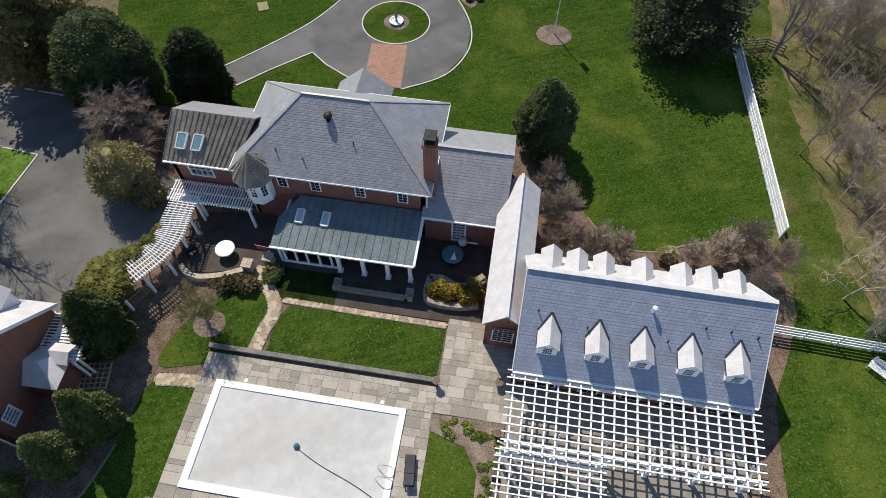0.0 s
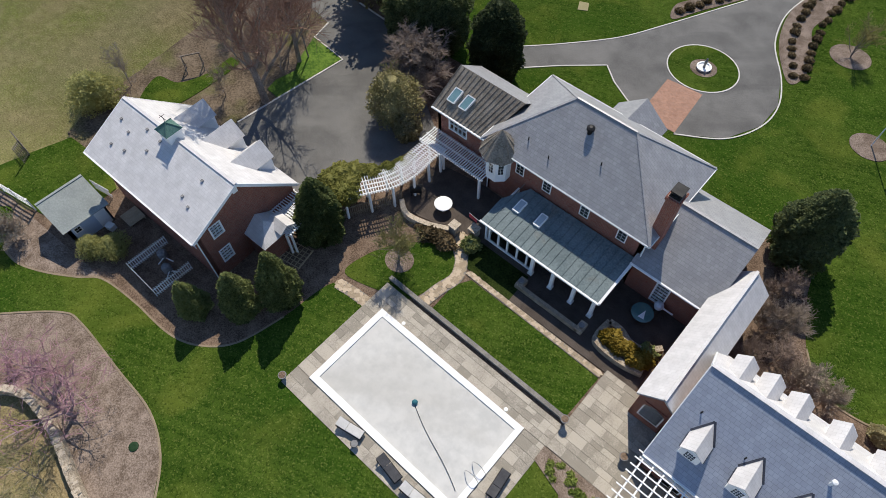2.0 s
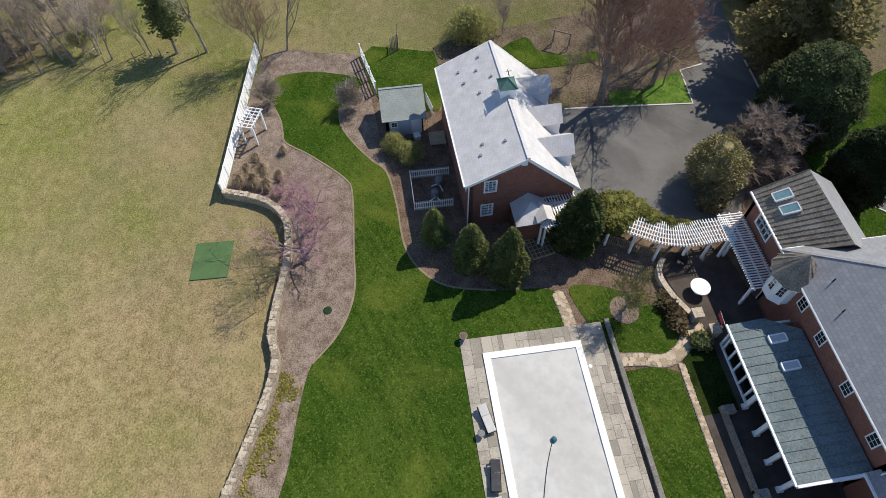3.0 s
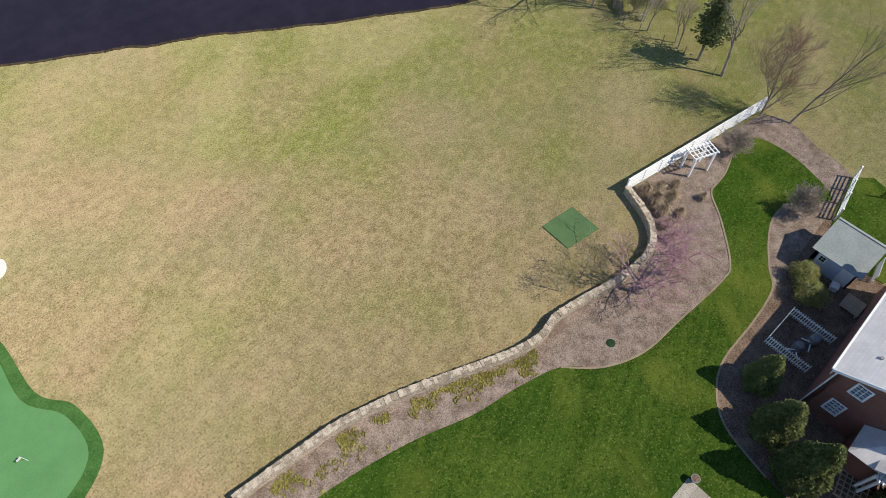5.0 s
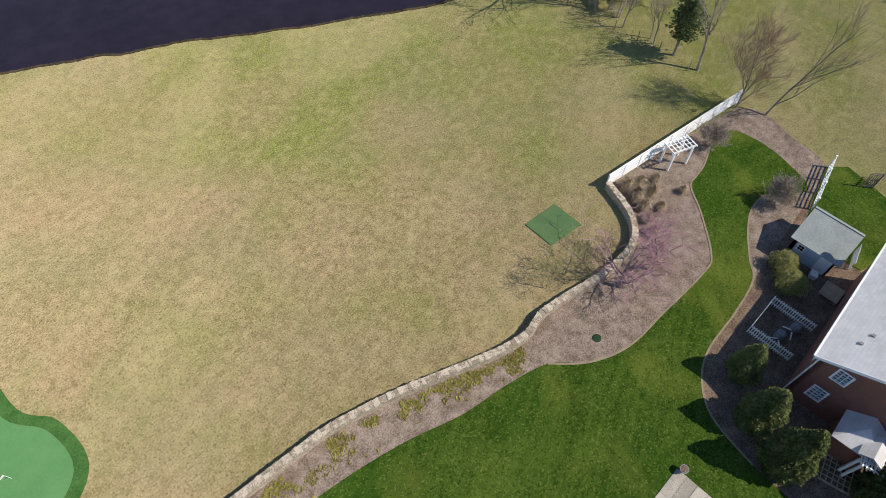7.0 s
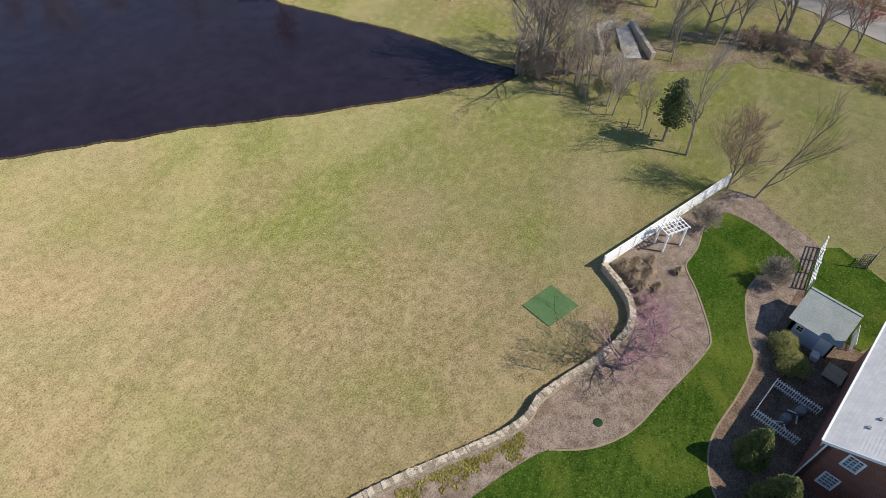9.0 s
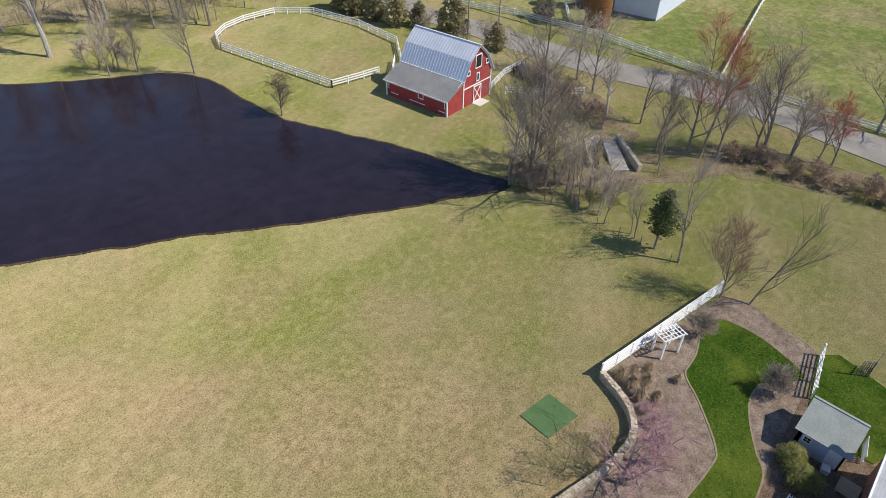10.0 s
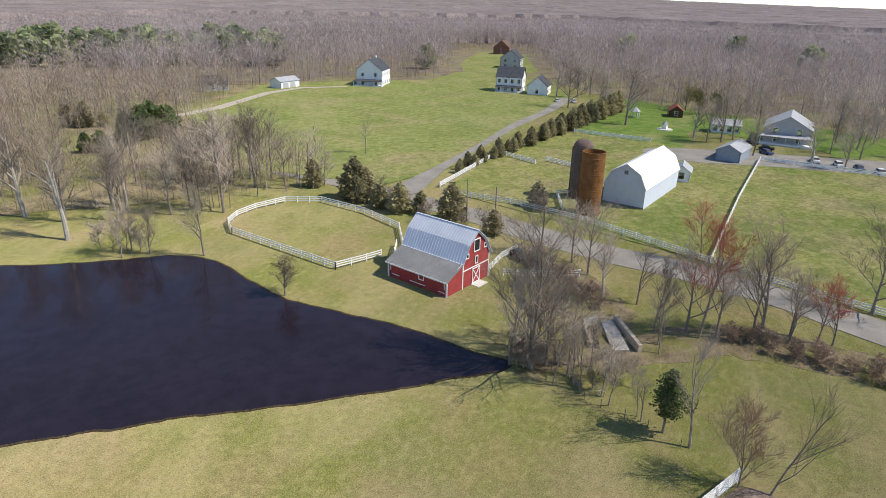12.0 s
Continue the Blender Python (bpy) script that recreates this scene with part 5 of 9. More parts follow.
# ---- pergolas ----
def pergola_long():
    """The big white lattice in front of the long outbuilding."""
    p = thing("pergola", 26.7, 0.3, 0, 0, "large white timber pergola before the outbuilding", "pergola")
    raf = mesh_of("rafter", boxes((-0.045, 0.045, -2.55, 2.75, 0, 0.16)), WHITE)
    slat = mesh_of("slat", boxes((-7.75, 7.75, -0.04, 0.04, 0, 0.06)), WHITE)
    for i in range(22):
        share("rafter", raf, p, Matrix.Translation((-7.3 + i * 0.695, 0, 2.72)))
    for i in range(11):
        share("slat", slat, p, Matrix.Translation((0, -2.35 + i * 0.485, 2.885)))
    for y in (-1.9, 2.3):
        part("beam", boxes((19.2, 34.2, 0.3 + y - 0.07, 0.3 + y + 0.07, 2.46, 2.715)), WHITE, p)
    for i in range(6):
        x = 19.6 + i * 2.84
        part("post", boxes((x - 0.11, x + 0.11, -1.71, -1.49, 0.08, 2.455), (x - 0.16, x + 0.16, -1.76, -1.44, 0.08, 0.3)), WHITE, p)
        for s in (-1, 1):
            part("brace", beam(bmesh.new(), (x + s * 0.1, -1.6, 1.7), (x + s * 0.75, -1.6, 2.45), 0.09, 0.09), WHITE, p)
        part("brace", beam(bmesh.new(), (x, -1.5, 1.75), (x, -0.7, 2.7), 0.1, 0.1), WHITE, p)
    q = thing("pergola", 22.0, -4.2, 0, 0, "lower white timber pergola over the terrace end", "pergola")
    raf = mesh_of("rafter", boxes((-0.042, 0.042, -2.6, 2.3, 0, 0.15)), WHITE)
    slat = mesh_of("slat", boxes((-3.3, 3.3, -0.038, 0.038, 0, 0.06)), WHITE)
    for i in range(10):
        share("rafter", raf, q, Matrix.Translation((-2.95 + i * 0.66, 0, 2.52)))
    for i in range(12):
        share("slat", slat, q, Matrix.Translation((0, -2.3 + i * 0.4, 2.675)))
    for y in (-6.3, -2.3):
        part("beam", boxes((18.8, 25.2, y - 0.07, y + 0.07, 2.27, 2.515)), WHITE, q)
        for x in (19.3, 24.7):
            part("post", boxes((x - 0.11, x + 0.11, y - 0.11, y + 0.11, 0.08, 2.265)), WHITE, q)


pergola_long()


def curved_pergola():
    """The white lattice walk that curves from the house to the garage."""
    p = thing("pergola", -7.4, 6.2, 0, 0, "curving white lattice pergola over the garden gate", "pergola")
    line = [Vector(q) for q in curve([(-6.2, 12.7), (-6.2, 10.9), (-6.1, 9.2), (-6.5, 7.6), (-7.4, 6.1), (-8.4, 4.4), (-9.2, 2.4), (-9.6, 0.4), (-9.3, -1.2)], step=9)]
    rails = [[] for _ in range(5)]
    for i, c in enumerate(line):
        d = (line[min(i + 1, len(line) - 1)] - line[max(i - 1, 0)]).normalized()
        n = Vector((-d.y, d.x))
        for k in range(5):
            rails[k].append(c + n * (-0.8 + 0.4 * k))
        part("slat", beam(bmesh.new(), (*(c - n * 1.05), 2.62), (*(c + n * 1.05), 2.62), 0.055, 0.07), WHITE, p)
        if i % 9 == 0:
            for s in (-0.8, 0.8):
                q = c + n * s
                part("post", boxes((q.x - 0.08, q.x + 0.08, q.y - 0.08, q.y + 0.08, 0.05, 2.44)), WHITE, p)
    for k in range(5):
        bm = bmesh.new()
        ribbon(bm, [(q.x, q.y) for q in rails[k]], 0.07, 2.45 if k in (0, 4) else 2.5, 2.58)
        part("runner", bm, WHITE, p)
    q = thing("pergola", -4.2, 13.0, 0, 0, "straight white lattice pergola along the brick wing", "pergola")
    n = 30
    sl = mesh_of("slat", boxes((-0.035, 0.035, -1.0, 0.95, 0, 0.08)), WHITE)
    for i in range(n + 1):
        share("slat", sl, q, Matrix.Translation((-3.2 + 6.3 * i / n, 0.05, 2.6)))
    for y in (12.3, 13.1, 13.9):
        part("runner", boxes((-7.6, -1.0, y - 0.04, y + 0.04, 2.44, 2.595)), WHITE, q)
    for x in (-5.4, -1.3):
        part("post", boxes((x - 0.09, x + 0.09, 12.21, 12.39, 0.05, 2.435)), WHITE, q)
    r = thing("pergola", -9.75, 0.6, 0, 6, "white lattice pergola beside the garage porch", "pergola")
    for i in range(15):
        part("slat", boxes((-1.5, 1.5, -1.6 + i * 0.22, -1.53 + i * 0.22, 2.6, 2.66)), WHITE, r, local=True)
    for i in range(5):
        part("runner", boxes((-1.35 + i * 0.65, -1.27 + i * 0.65, -1.7, 1.7, 2.48, 2.595)), WHITE, r, local=True)
    for sx in (-1.3, 1.3):
        for sy in (-1.5, 1.5):
            part("post", boxes((sx - 0.07, sx + 0.07, sy - 0.07, sy + 0.07, 0, 2.475)), WHITE, r, local=True)
    tr = thing("trellis", -8.2, -1.0, 0.05, 12, "tan timber lattice laid beside the path", "trellis")
    tan = mat("tan_lattice", (0.38, 0.29, 0.18), (0.52, 0.41, 0.27), 0.85, 2.0, 18.0, 0.2)
    for i in range(6):
        part("lath", boxes((-0.95 + i * 0.36, -0.88 + i * 0.36, -0.95, 0.95, 0.05, 0.08)), tan, tr, local=True)
        part("cross_lath", boxes((-1.0, 1.0, -0.9 + i * 0.34, -0.83 + i * 0.34, 0.081, 0.11)), tan, tr, local=True)
    for sx in (-0.9, 0.9):
        part("foot", boxes((sx - 0.05, sx + 0.05, -0.95, 0.95, -0.05, 0.049)), tan, tr, local=True)
    # garden gate fence below the lattice
    g = thing("garden_fence", -7.6, 5.2, 0, 0, "weathered lattice garden fence with gate", "fence")
    pk = mesh_of("picket", boxes((-0.03, 0.03, -0.012, 0.012, 0.06, 1.25)), mat("weathered_timber", (0.16, 0.12, 0.085), (0.28, 0.22, 0.16), 0.9, 2.0, 18.0, 0.3))
    ln = [Vector(v) for v in curve([(-5.9, 8.2), (-6.4, 6.6), (-7.4, 4.9), (-8.1, 3.2), (-8.5, 1.4)], step=12)]
    for i, c in enumerate(ln):
        d = ln[min(i + 1, len(ln) - 1)] - ln[max(i - 1, 0)]
        share("picket", pk, g, Matrix.Translation((c.x + 7.6, c.y - 5.2, 0)) @ Matrix.Rotation(math.atan2(d.y, d.x), 4, "Z"))
    for zz in (0.3, 1.1):
        part("rail", ribbon(bmesh.new(), [(c.x, c.y) for c in ln], 0.05, zz, zz + 0.08), bpy.data.materials["weathered_timber"], g)
    # arbour against the screen fence
    a = thing("arbour", -23.2, -23.0, 0, -20, "small white slatted garden arbour", "arbour")
    for sx in (-0.95, 0.95):
        for sy in (-0.55, 0.55):
            part("post", boxes((sx - 0.07, sx + 0.07, sy - 0.07, sy + 0.07, 0, 2.1)), WHITE, a, local=True)
    for sy in (-0.55, 0.55):
        part("beam", boxes((-1.25, 1.25, sy - 0.05, sy + 0.05, 2.105, 2.25)), WHITE, a, local=True)
    for i in range(7):
        part("slat", boxes((-1.17 + i * 0.38, -1.10 + i * 0.38, -0.75, 0.75, 2.255, 2.33)), WHITE, a, local=True)
    for i in range(4):
        part("lath", boxes((-1.2, 1.2, -0.62 + i * 0.4, -0.57 + i * 0.4, 2.335, 2.36)), WHITE, a, local=True)


curved_pergola()

# ---- kerbs ----
kerb_thing = thing("drive_kerb", 1.0, 32.0, 0, 0, "pale stone kerb edging the front drive", "kerb", kind="structure")
for pts in ([(-10.0, 28.85), (-7.1, 31.95), (-3.6, 36.25), (-1.2, 40.85), (0.9, 45.25), (3.7, 51.1)], [(7.4, 54.6), (6.95, 50), (8.05, 45.3), (10.65, 41.2), (12.05, 37.8), (12.05, 34.5), (10.45, 31.2), (7.2, 28.95), (6.9, 28.9)], [(3.2, 28.8), (1.4, 29.65), (-0.6, 30.75), (-2.3, 32.15)], [(-2.3, 32.15), (-5.6, 29.15), (-8.4, 26.25)]):
    part("kerb", ribbon(bmesh.new(), curve(pts) if len(pts) > 4 else pts, 0.12, 0, 0.11), KERB, kerb_thing)
part("island_kerb", ribbon(bmesh.new(), [(4.6 + 3.3 * math.cos(k * math.pi / 24), 37.7 + 3.15 * math.sin(k * math.pi / 24)) for k in range(49)], 0.12, 0, 0.11), KERB, kerb_thing)
part("court_kerb", ribbon(bmesh.new(), [(-22.5, 4.6), (-22.14, 8.95), (-21.48, 16.28), (-25.9, 16.68), (-26.46, 19.0)], 0.16, 0, 0.12), KERB, kerb_thing)
part("court_kerb", ribbon(bmesh.new(), [(-26.4, 23.25), (-20.5, 22.95)], 0.16, 0, 0.12), KERB, kerb_thing)
EDGE = mat("tan_bed_edging", (0.23, 0.18, 0.12), (0.35, 0.28, 0.19), 0.95, 1.5, 16.0, 0.4)
edging = thing("lawn_edging", -10, -11, 0, 0, "tan stone edging between lawn and beds", "edging", kind="structure")
for pts in ([(-25.8, -15.5), (-23.7, -15.6), (-21.4, -14.7), (-19.0, -13.2), (-17.4, -12.0), (-14, -11.5), (-10, -11.3), (-7.6, -10.4), (-5.8, -8.5), (-4.9, -5)], [(-1.0, -18.6), (-3.2, -16.6), (-6.2, -15.4), (-10.2, -15.2), (-15.3, -15.0), (-17.2, -15.5), (-20.2, -18.3), (-22.0, -20.4), (-23.4, -20.7), (-24.9, -20.9), (-26.9, -21.6)], [(24, 17.4), (26, 15.2), (29, 15.0), (32, 16.2), (36.5, 17.6)]):
    part("edge", ribbon(bmesh.new(), curve(pts), 0.14, 0.0, 0.07), EDGE, edging)

# ---- pool side things ----
fl = thing("pool_float", 6.45, -3.35, 0.16, 0, "small round blue cover pump with a hose", "pump")
part("body", lathe(bmesh.new(), 0, 0, [(0.16, -0.04), (0.2, 0.06), (0.12, 0.16), (0.03, 0.2)], 14), mat("teal_plastic", (0.03, 0.12, 0.15), (0.05, 0.17, 0.2), 0.4, 2.0, 20.0, 0.05), fl, local=True)
bm = bmesh.new()
hose = [Vector((6.5 + t * 5.6, -3.45 - 2.3 * t - 0.08 * math.sin(t * 6), 0.155 + 0.035 * t)) for t in [i / 24 for i in range(25)]]
for a, b in zip(hose, hose[1:]):
    tube(bm, a, b, 0.02, 0.02, 6, False)
bmesh.ops.remove_doubles(bm, verts=bm.verts, dist=0.03)
part("hose", bm, BLACK, fl)


def lounger(x, y, rz, material, label, back=0.5):
    t = thing("sun_lounger", x, y, 0.1, rz, label, "sun lounger", "loungers round the pool")
    for i, (lx, ly) in enumerate(((-0.85, -0.28), (-0.85, 0.28), (0.8, -0.28), (0.8, 0.28))):
        part("leg", boxes((lx - 0.03, lx + 0.03, ly - 0.03, ly + 0.03, 0, 0.28)), BLACK, t, local=True)
    part("frame", boxes((-0.95, 0.95, -0.34, -0.29, 0.28, 0.34), (-0.95, 0.95, 0.29, 0.34, 0.28, 0.34), (-0.95, -0.9, -0.29, 0.29, 0.28, 0.34), (0.9, 0.95, -0.29, 0.29, 0.28, 0.34)), BLACK, t, local=True)
    bm = boxes((-0.2, 0.93, -0.29, 0.29, 0.345, 0.43))
    bmesh.ops.bevel(bm, geom=bm.edges[:], offset=0.025, segments=1, affect="EDGES")
    part("seat_cushion", bm, material, t, local=True)
    bm = slab(bmesh.new(), [(-0.92, -0.29, 0.43 + back * 0.8), (-0.22, -0.29, 0.43), (-0.22, 0.29, 0.43), (-0.92, 0.29, 0.43 + back * 0.8)], 0.08)
    part("backrest", bm, material, t, local=True)
    return t


CUSH = mat("pale_cushion", (0.48, 0.47, 0.45), (0.58, 0.57, 0.55), 0.9, 2.0, 30.0, 0.1)
CUSHD = mat("charcoal_cushion", (0.05, 0.05, 0.055), (0.085, 0.085, 0.09), 0.85, 2.0, 30.0, 0.1)
lounger(4.6, -7.4, 12, CUSH, "pale cushioned sun lounger with dark frame", 0.25)
lounger(8.2, -7.5, -8, CUSHD, "charcoal cushioned sun lounger", 0.3)
lounger(10.4, -7.6, 4, CUSH, "pale cushioned sun lounger with dark frame", 0.25)
lounger(13.8, -3.7, 96, CUSHD, "charcoal cushioned sun lounger beside the pool end", 0.3)
st = thing("side_table", 5.5, -7.9, 0.08, 0, "small round wire side table", "table")
bm = bmesh.new()
for k in range(16):
    a, b = k * math.pi / 8, (k + 1) * math.pi / 8
    tube(bm, (0.25 * math.cos(a), 0.25 * math.sin(a), 0.42), (0.25 * math.cos(b), 0.25 * math.sin(b), 0.42), 0.015, 0.015, 5)
part("rim", bm, BLACK, st, local=True)
part("top", lathe(bmesh.new(), 0, 0, [(0.24, 0.405), (0.24, 0.42)], 16), TARROOF, st, local=True)
for k in range(3):
    part("leg", tube(bmesh.new(), (0.22 * math.cos(k * 2.1), 0.22 * math.sin(k * 2.1), 0), (0.2 * math.cos(k * 2.1), 0.2 * math.sin(k * 2.1), 0.42), 0.012, 0.012, 5), BLACK, st, local=True)
STEEL = mat("polished_steel", (0.55, 0.56, 0.57), (0.65, 0.66, 0.67), 0.2, 2.0, 20.0, 0.0, metal=1.0)
lad = thing("pool_handrail", 12.5, -4.1, 0.14, 0, "pair of curved steel pool handrails", "handrail")
for y in (-0.35, 0.35):
    bm = bmesh.new()
    q = [Vector((-0.75 + 1.1 * t, y, 0.06 + 0.75 * math.sin(math.pi * min(t * 1.05, 1)) ** 0.6)) for t in [i / 12 for i in range(13)]]
    for a, b in zip(q, q[1:]):
        tube(bm, a, b, 0.025, 0.025, 8, False)
    bmesh.ops.remove_doubles(bm, verts=bm.verts, dist=0.03)
    part("rail", bm, STEEL, lad, local=True)
for x in (1.9, 11.2):
    sk = thing("skimmer_lid", x, 0.3, 0.11, 0, "small round white skimmer lid in the deck", "lid", "skimmer lids")
    part("disc", lathe(bmesh.new(), 0, 0, [(0.14, -0.03), (0.14, 0.02), (0.1, 0.035)], 16), WHITE, sk, local=True)


def urn(x, y, z, label, plant=None, h=0.6):
    u = thing("garden_urn", x, y, z, 0, label, "urn")
    part("bowl", lathe(bmesh.new(), 0, 0, [(0.16, 0), (0.16, 0.06), (0.07, 0.12), (0.09, 0.2), (0.2, 0.3), (0.26, h - 0.06), (0.29, h - 0.03), (0.29, h)], 14), TARROOF, u, local=True)
    part("soil", lathe(bmesh.new(), 0, 0, [(0.24, h - 0.02), (0.24, h + 0.012)], 14), MULCH, u, local=True)
    return u


urn(-1.35, -8.0, 0.03, "dark stone urn on the deck corner")
urn(14.5, 2.08, 0.42, "dark stone urn on the kerb end", h=0.5)
urn(18.6, 2.7, 0.1, "pale stone urn on the patio")
urn(18.9, -0.6, 0.08, "round dark pot beside the terrace")
urn(18.9, -3.0, 0.08, "round dark pot beside the terrace")

# ---- terrace furniture by the house ----
tb = thing("round_table", -2.7, 9.65, 0.06, 0, "round white garden table", "table")
part("top", lathe(bmesh.new(), 0, 0, [(0.7, 0.7), (0.73, 0.72), (0.71, 0.75), (0.3, 0.765)], 28), WHITE, tb, local=True)
part("stem", lathe(bmesh.new(), 0, 0, [(0.3, 0), (0.3, 0.04), (0.06, 0.08), (0.06, 0.7)], 12), WHITE, tb, local=True)
um = thing("garden_table", 14.1, 11.9, 0.05, 0, "round glass-topped table with a folded parasol", "table")
part("top", lathe(bmesh.new(), 0, 0, [(0.78, 0.7), (0.8, 0.715), (0.78, 0.73)], 28), mat("teal_glass_top", (0.07, 0.16, 0.165), (0.10, 0.20, 0.2), 0.12, 1.0, 10.0, 0.0, spec=0.6), um, local=True)
for k in range(4):
    part("leg", tube(bmesh.new(), (0.6 * math.cos(k * 1.57), 0.6 * math.sin(k * 1.57), 0), (0.6 * math.cos(k * 1.57), 0.6 * math.sin(k * 1.57), 0.7), 0.025, 0.025, 6), BLACK, um, local=True)
part("cloth", slab(bmesh.new(), [(-0.1, -0.5, 0.75), (0.35, -0.45, 0.75), (0.1, 0.25, 0.765)], 0.012), WHITE, um, local=True)
gr = thing("kettle_grill", 14.7, 13.0, 0.05, 0, "grey domed grill with side shelf", "grill")
part("bowl", lathe(bmesh.new(), 0, 0, [(0.1, 0.55), (0.3, 0.7), (0.36, 0.9), (0.3, 1.12), (0.12, 1.22)], 16), BARNTIN, gr, local=True)
part("shelf", boxes((0.35, 1.1, -0.06, 0.06, 0.88, 0.92)), WHITE, gr, local=True)
for k in range(3):
    part("leg", tube(bmesh.new(), (0.28 * math.cos(k * 2.1), 0.28 * math.sin(k * 2.1), 0), (0.18 * math.cos(k * 2.1), 0.18 * math.sin(k * 2.1), 0.72), 0.02, 0.02, 6), BLACK, gr, local=True)
bbq = thing("barrel_grill", -5.3, 9.3, 0.05, 40, "black covered barrel barbecue on legs", "grill")
part("body", boxes((-0.45, 0.45, -0.28, 0.28, 0.5, 0.9)), BLACK, bbq, local=True)
part("lid", tube(bmesh.new(), (-0.44, 0, 0.9), (0.44, 0, 0.9), 0.27, 0.27, 14), BLACK, bbq, local=True)
for sx in (-0.38, 0.38):
    for sy in (-0.22, 0.22):
        part("leg", boxes((sx - 0.03, sx + 0.03, sy - 0.03, sy + 0.03, 0, 0.5)), BLACK, bbq, local=True)
flag = thing("garden_flag", 1.0, 9.1, 2.2, -35, "small red, white and blue flag on an angled staff", "flag")
part("staff", tube(bmesh.new(), (0, 0.4, 0), (-0.7, -0.3, 0.5), 0.015, 0.012, 6), WHITE, flag, local=True)
part("cloth", slab(bmesh.new(), [(-0.68, -0.28, 0.45), (-0.2, 0.18, 0.12), (-0.15, 0.16, -0.2), (-0.65, -0.3, 0.05)], 0.01), mat("red_flag", (0.4, 0.05, 0.06), (0.5, 0.08, 0.09), 0.8, 6.0, 20.0, 0.0), flag, local=True)

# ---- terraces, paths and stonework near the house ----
# stone is dark brown; its colour is darkened further for the house's shadow
sheet("house_terrace", [(-6.2, 8.6), (-4.6, 7.6), (-2.2, 8.2), (-0.4, 8.8), (0.6, 9.2), (6.2, 9.2), (6.3, 6.75), (16.8, 6.75), (16.9, 13.4), (-1.6, 13.6), (-6.2, 12.9)], 0.055, mat("shaded_dark_stone", (0.055, 0.044, 0.037), (0.105, 0.086, 0.074), 0.85, 0.8, 14.0, 0.4), "dark brown stone terrace with the house's shade in its colour", "paving", smooth_it=False)
# green taken nearly to black to paint the house's shadow on this lawn
sheet("porch_lawn", [(2.3, 6.75), (6.3, 6.72), (6.2, 9.2), (1.6, 9.2), (1.4, 8.0)], 0.06, mat("shaded_lawn_ground", (0.010, 0.018, 0.004), (0.035, 0.05, 0.012), 0.9, 0.8, 8.0, 0.8, spec=0.02), "small lawn below the sun porch, shade painted into its green", "lawn", smooth_it=False)
TAN = mat("tan_flagstone", (0.33, 0.26, 0.18), (0.52, 0.42, 0.31), 0.9, 1.5, 16.0, 0.5, spread=0.35)
sheet("tree_ring", [(-2.0 + 1.15 * math.cos(k * math.pi / 4), 3.9 + 1.05 * math.sin(k * math.pi / 4)) for k in range(8)], 0.075, STRAW, "round mulched ring under a small tree", "garden bed")
sheet("flag_ring", [(20.0 + 1.7 * math.cos(k * math.pi / 4), 38.4 + 1.5 * math.sin(k * math.pi / 4)) for k in range(8)], 0.075, STRAW, "round mulched ring at the flagpole", "garden bed")
sheet("far_ring", [(14.2 + 1.9 * math.cos(k * math.pi / 4), 48.2 + 1.7 * math.sin(k * math.pi / 4)) for k in range(8)], 0.075, STRAW, "round mulched ring in the front lawn", "garden bed")
sheet("drive_bed", [(7.3, 54.6), (7.1, 50.2), (8.3, 45.6), (10.8, 41.6), (11.9, 41.3), (12.1, 43.5), (11.6, 45.9), (9.9, 49.4), (10.1, 52), (10.4, 55), (9.4, 58)], 0.075, STRAW, "mulched bed of low shrubs by the drive", "garden bed")
sheet("upper_bed", [(-2.1, 44.2), (-1.2, 42.0), (0.3, 45.0), (3.1, 50.8), (1.6, 52), (0.2, 49.4), (-0.7, 47)], 0.075, STRAW, "mulched bed of low shrubs along the drive", "garden bed")
sheet("tan_patch", [(-9.1, 37.0), (-8.2, 37.5), (-8.8, 38.6), (-9.7, 38.2)], 0.07, mat("bare_soil", (0.33, 0.29, 0.15), (0.42, 0.37, 0.2), 0.95, 1.0, 16.0, 0.3), "bare tan patch in the lawn", "ground", smooth_it=False)
sheet("green_corner", [(-22.25, 8.9), (-21.62, 16.2), (-25.9, 16.58), (-24.6, 13.5), (-23.7, 12.3), (-24.1, 10.2), (-23.75, 9.0)], 0.06, mat("bright_groundcover", (0.045, 0.10, 0.012), (0.13, 0.21, 0.03), 0.9, 0.8, 5.0, 0.9), "bright green groundcover beside the court", "lawn", smooth_it=False)
sheet("shade_bed", [(14.5, 0.1), (19.3, 0.15), (19.3, -9), (17.9, -9), (17.9, -3.2), (16.9, -1.7), (14.5, -1.0)], 0.06, STRAW, "pale mulched bed with young perennials", "garden bed", smooth_it=False)
sheet("terrace_floor", [(19.4, -9.0), (34.4, -9.0), (34.4, 3.0), (19.4, 3.0)], 0.06, GROUT, "paved terrace under the pergola", "paving", smooth_it=False)
sheet("north_bed", [(-34.5, -20.5), (-33, -22.6), (-29.2, -22.2), (-28.6, -17.5), (-28.6, -13.0), (-32.5, -13.4), (-33.5, -17)], 0.032, STRAW, "mulched bed at the lawn's far end", "garden bed")

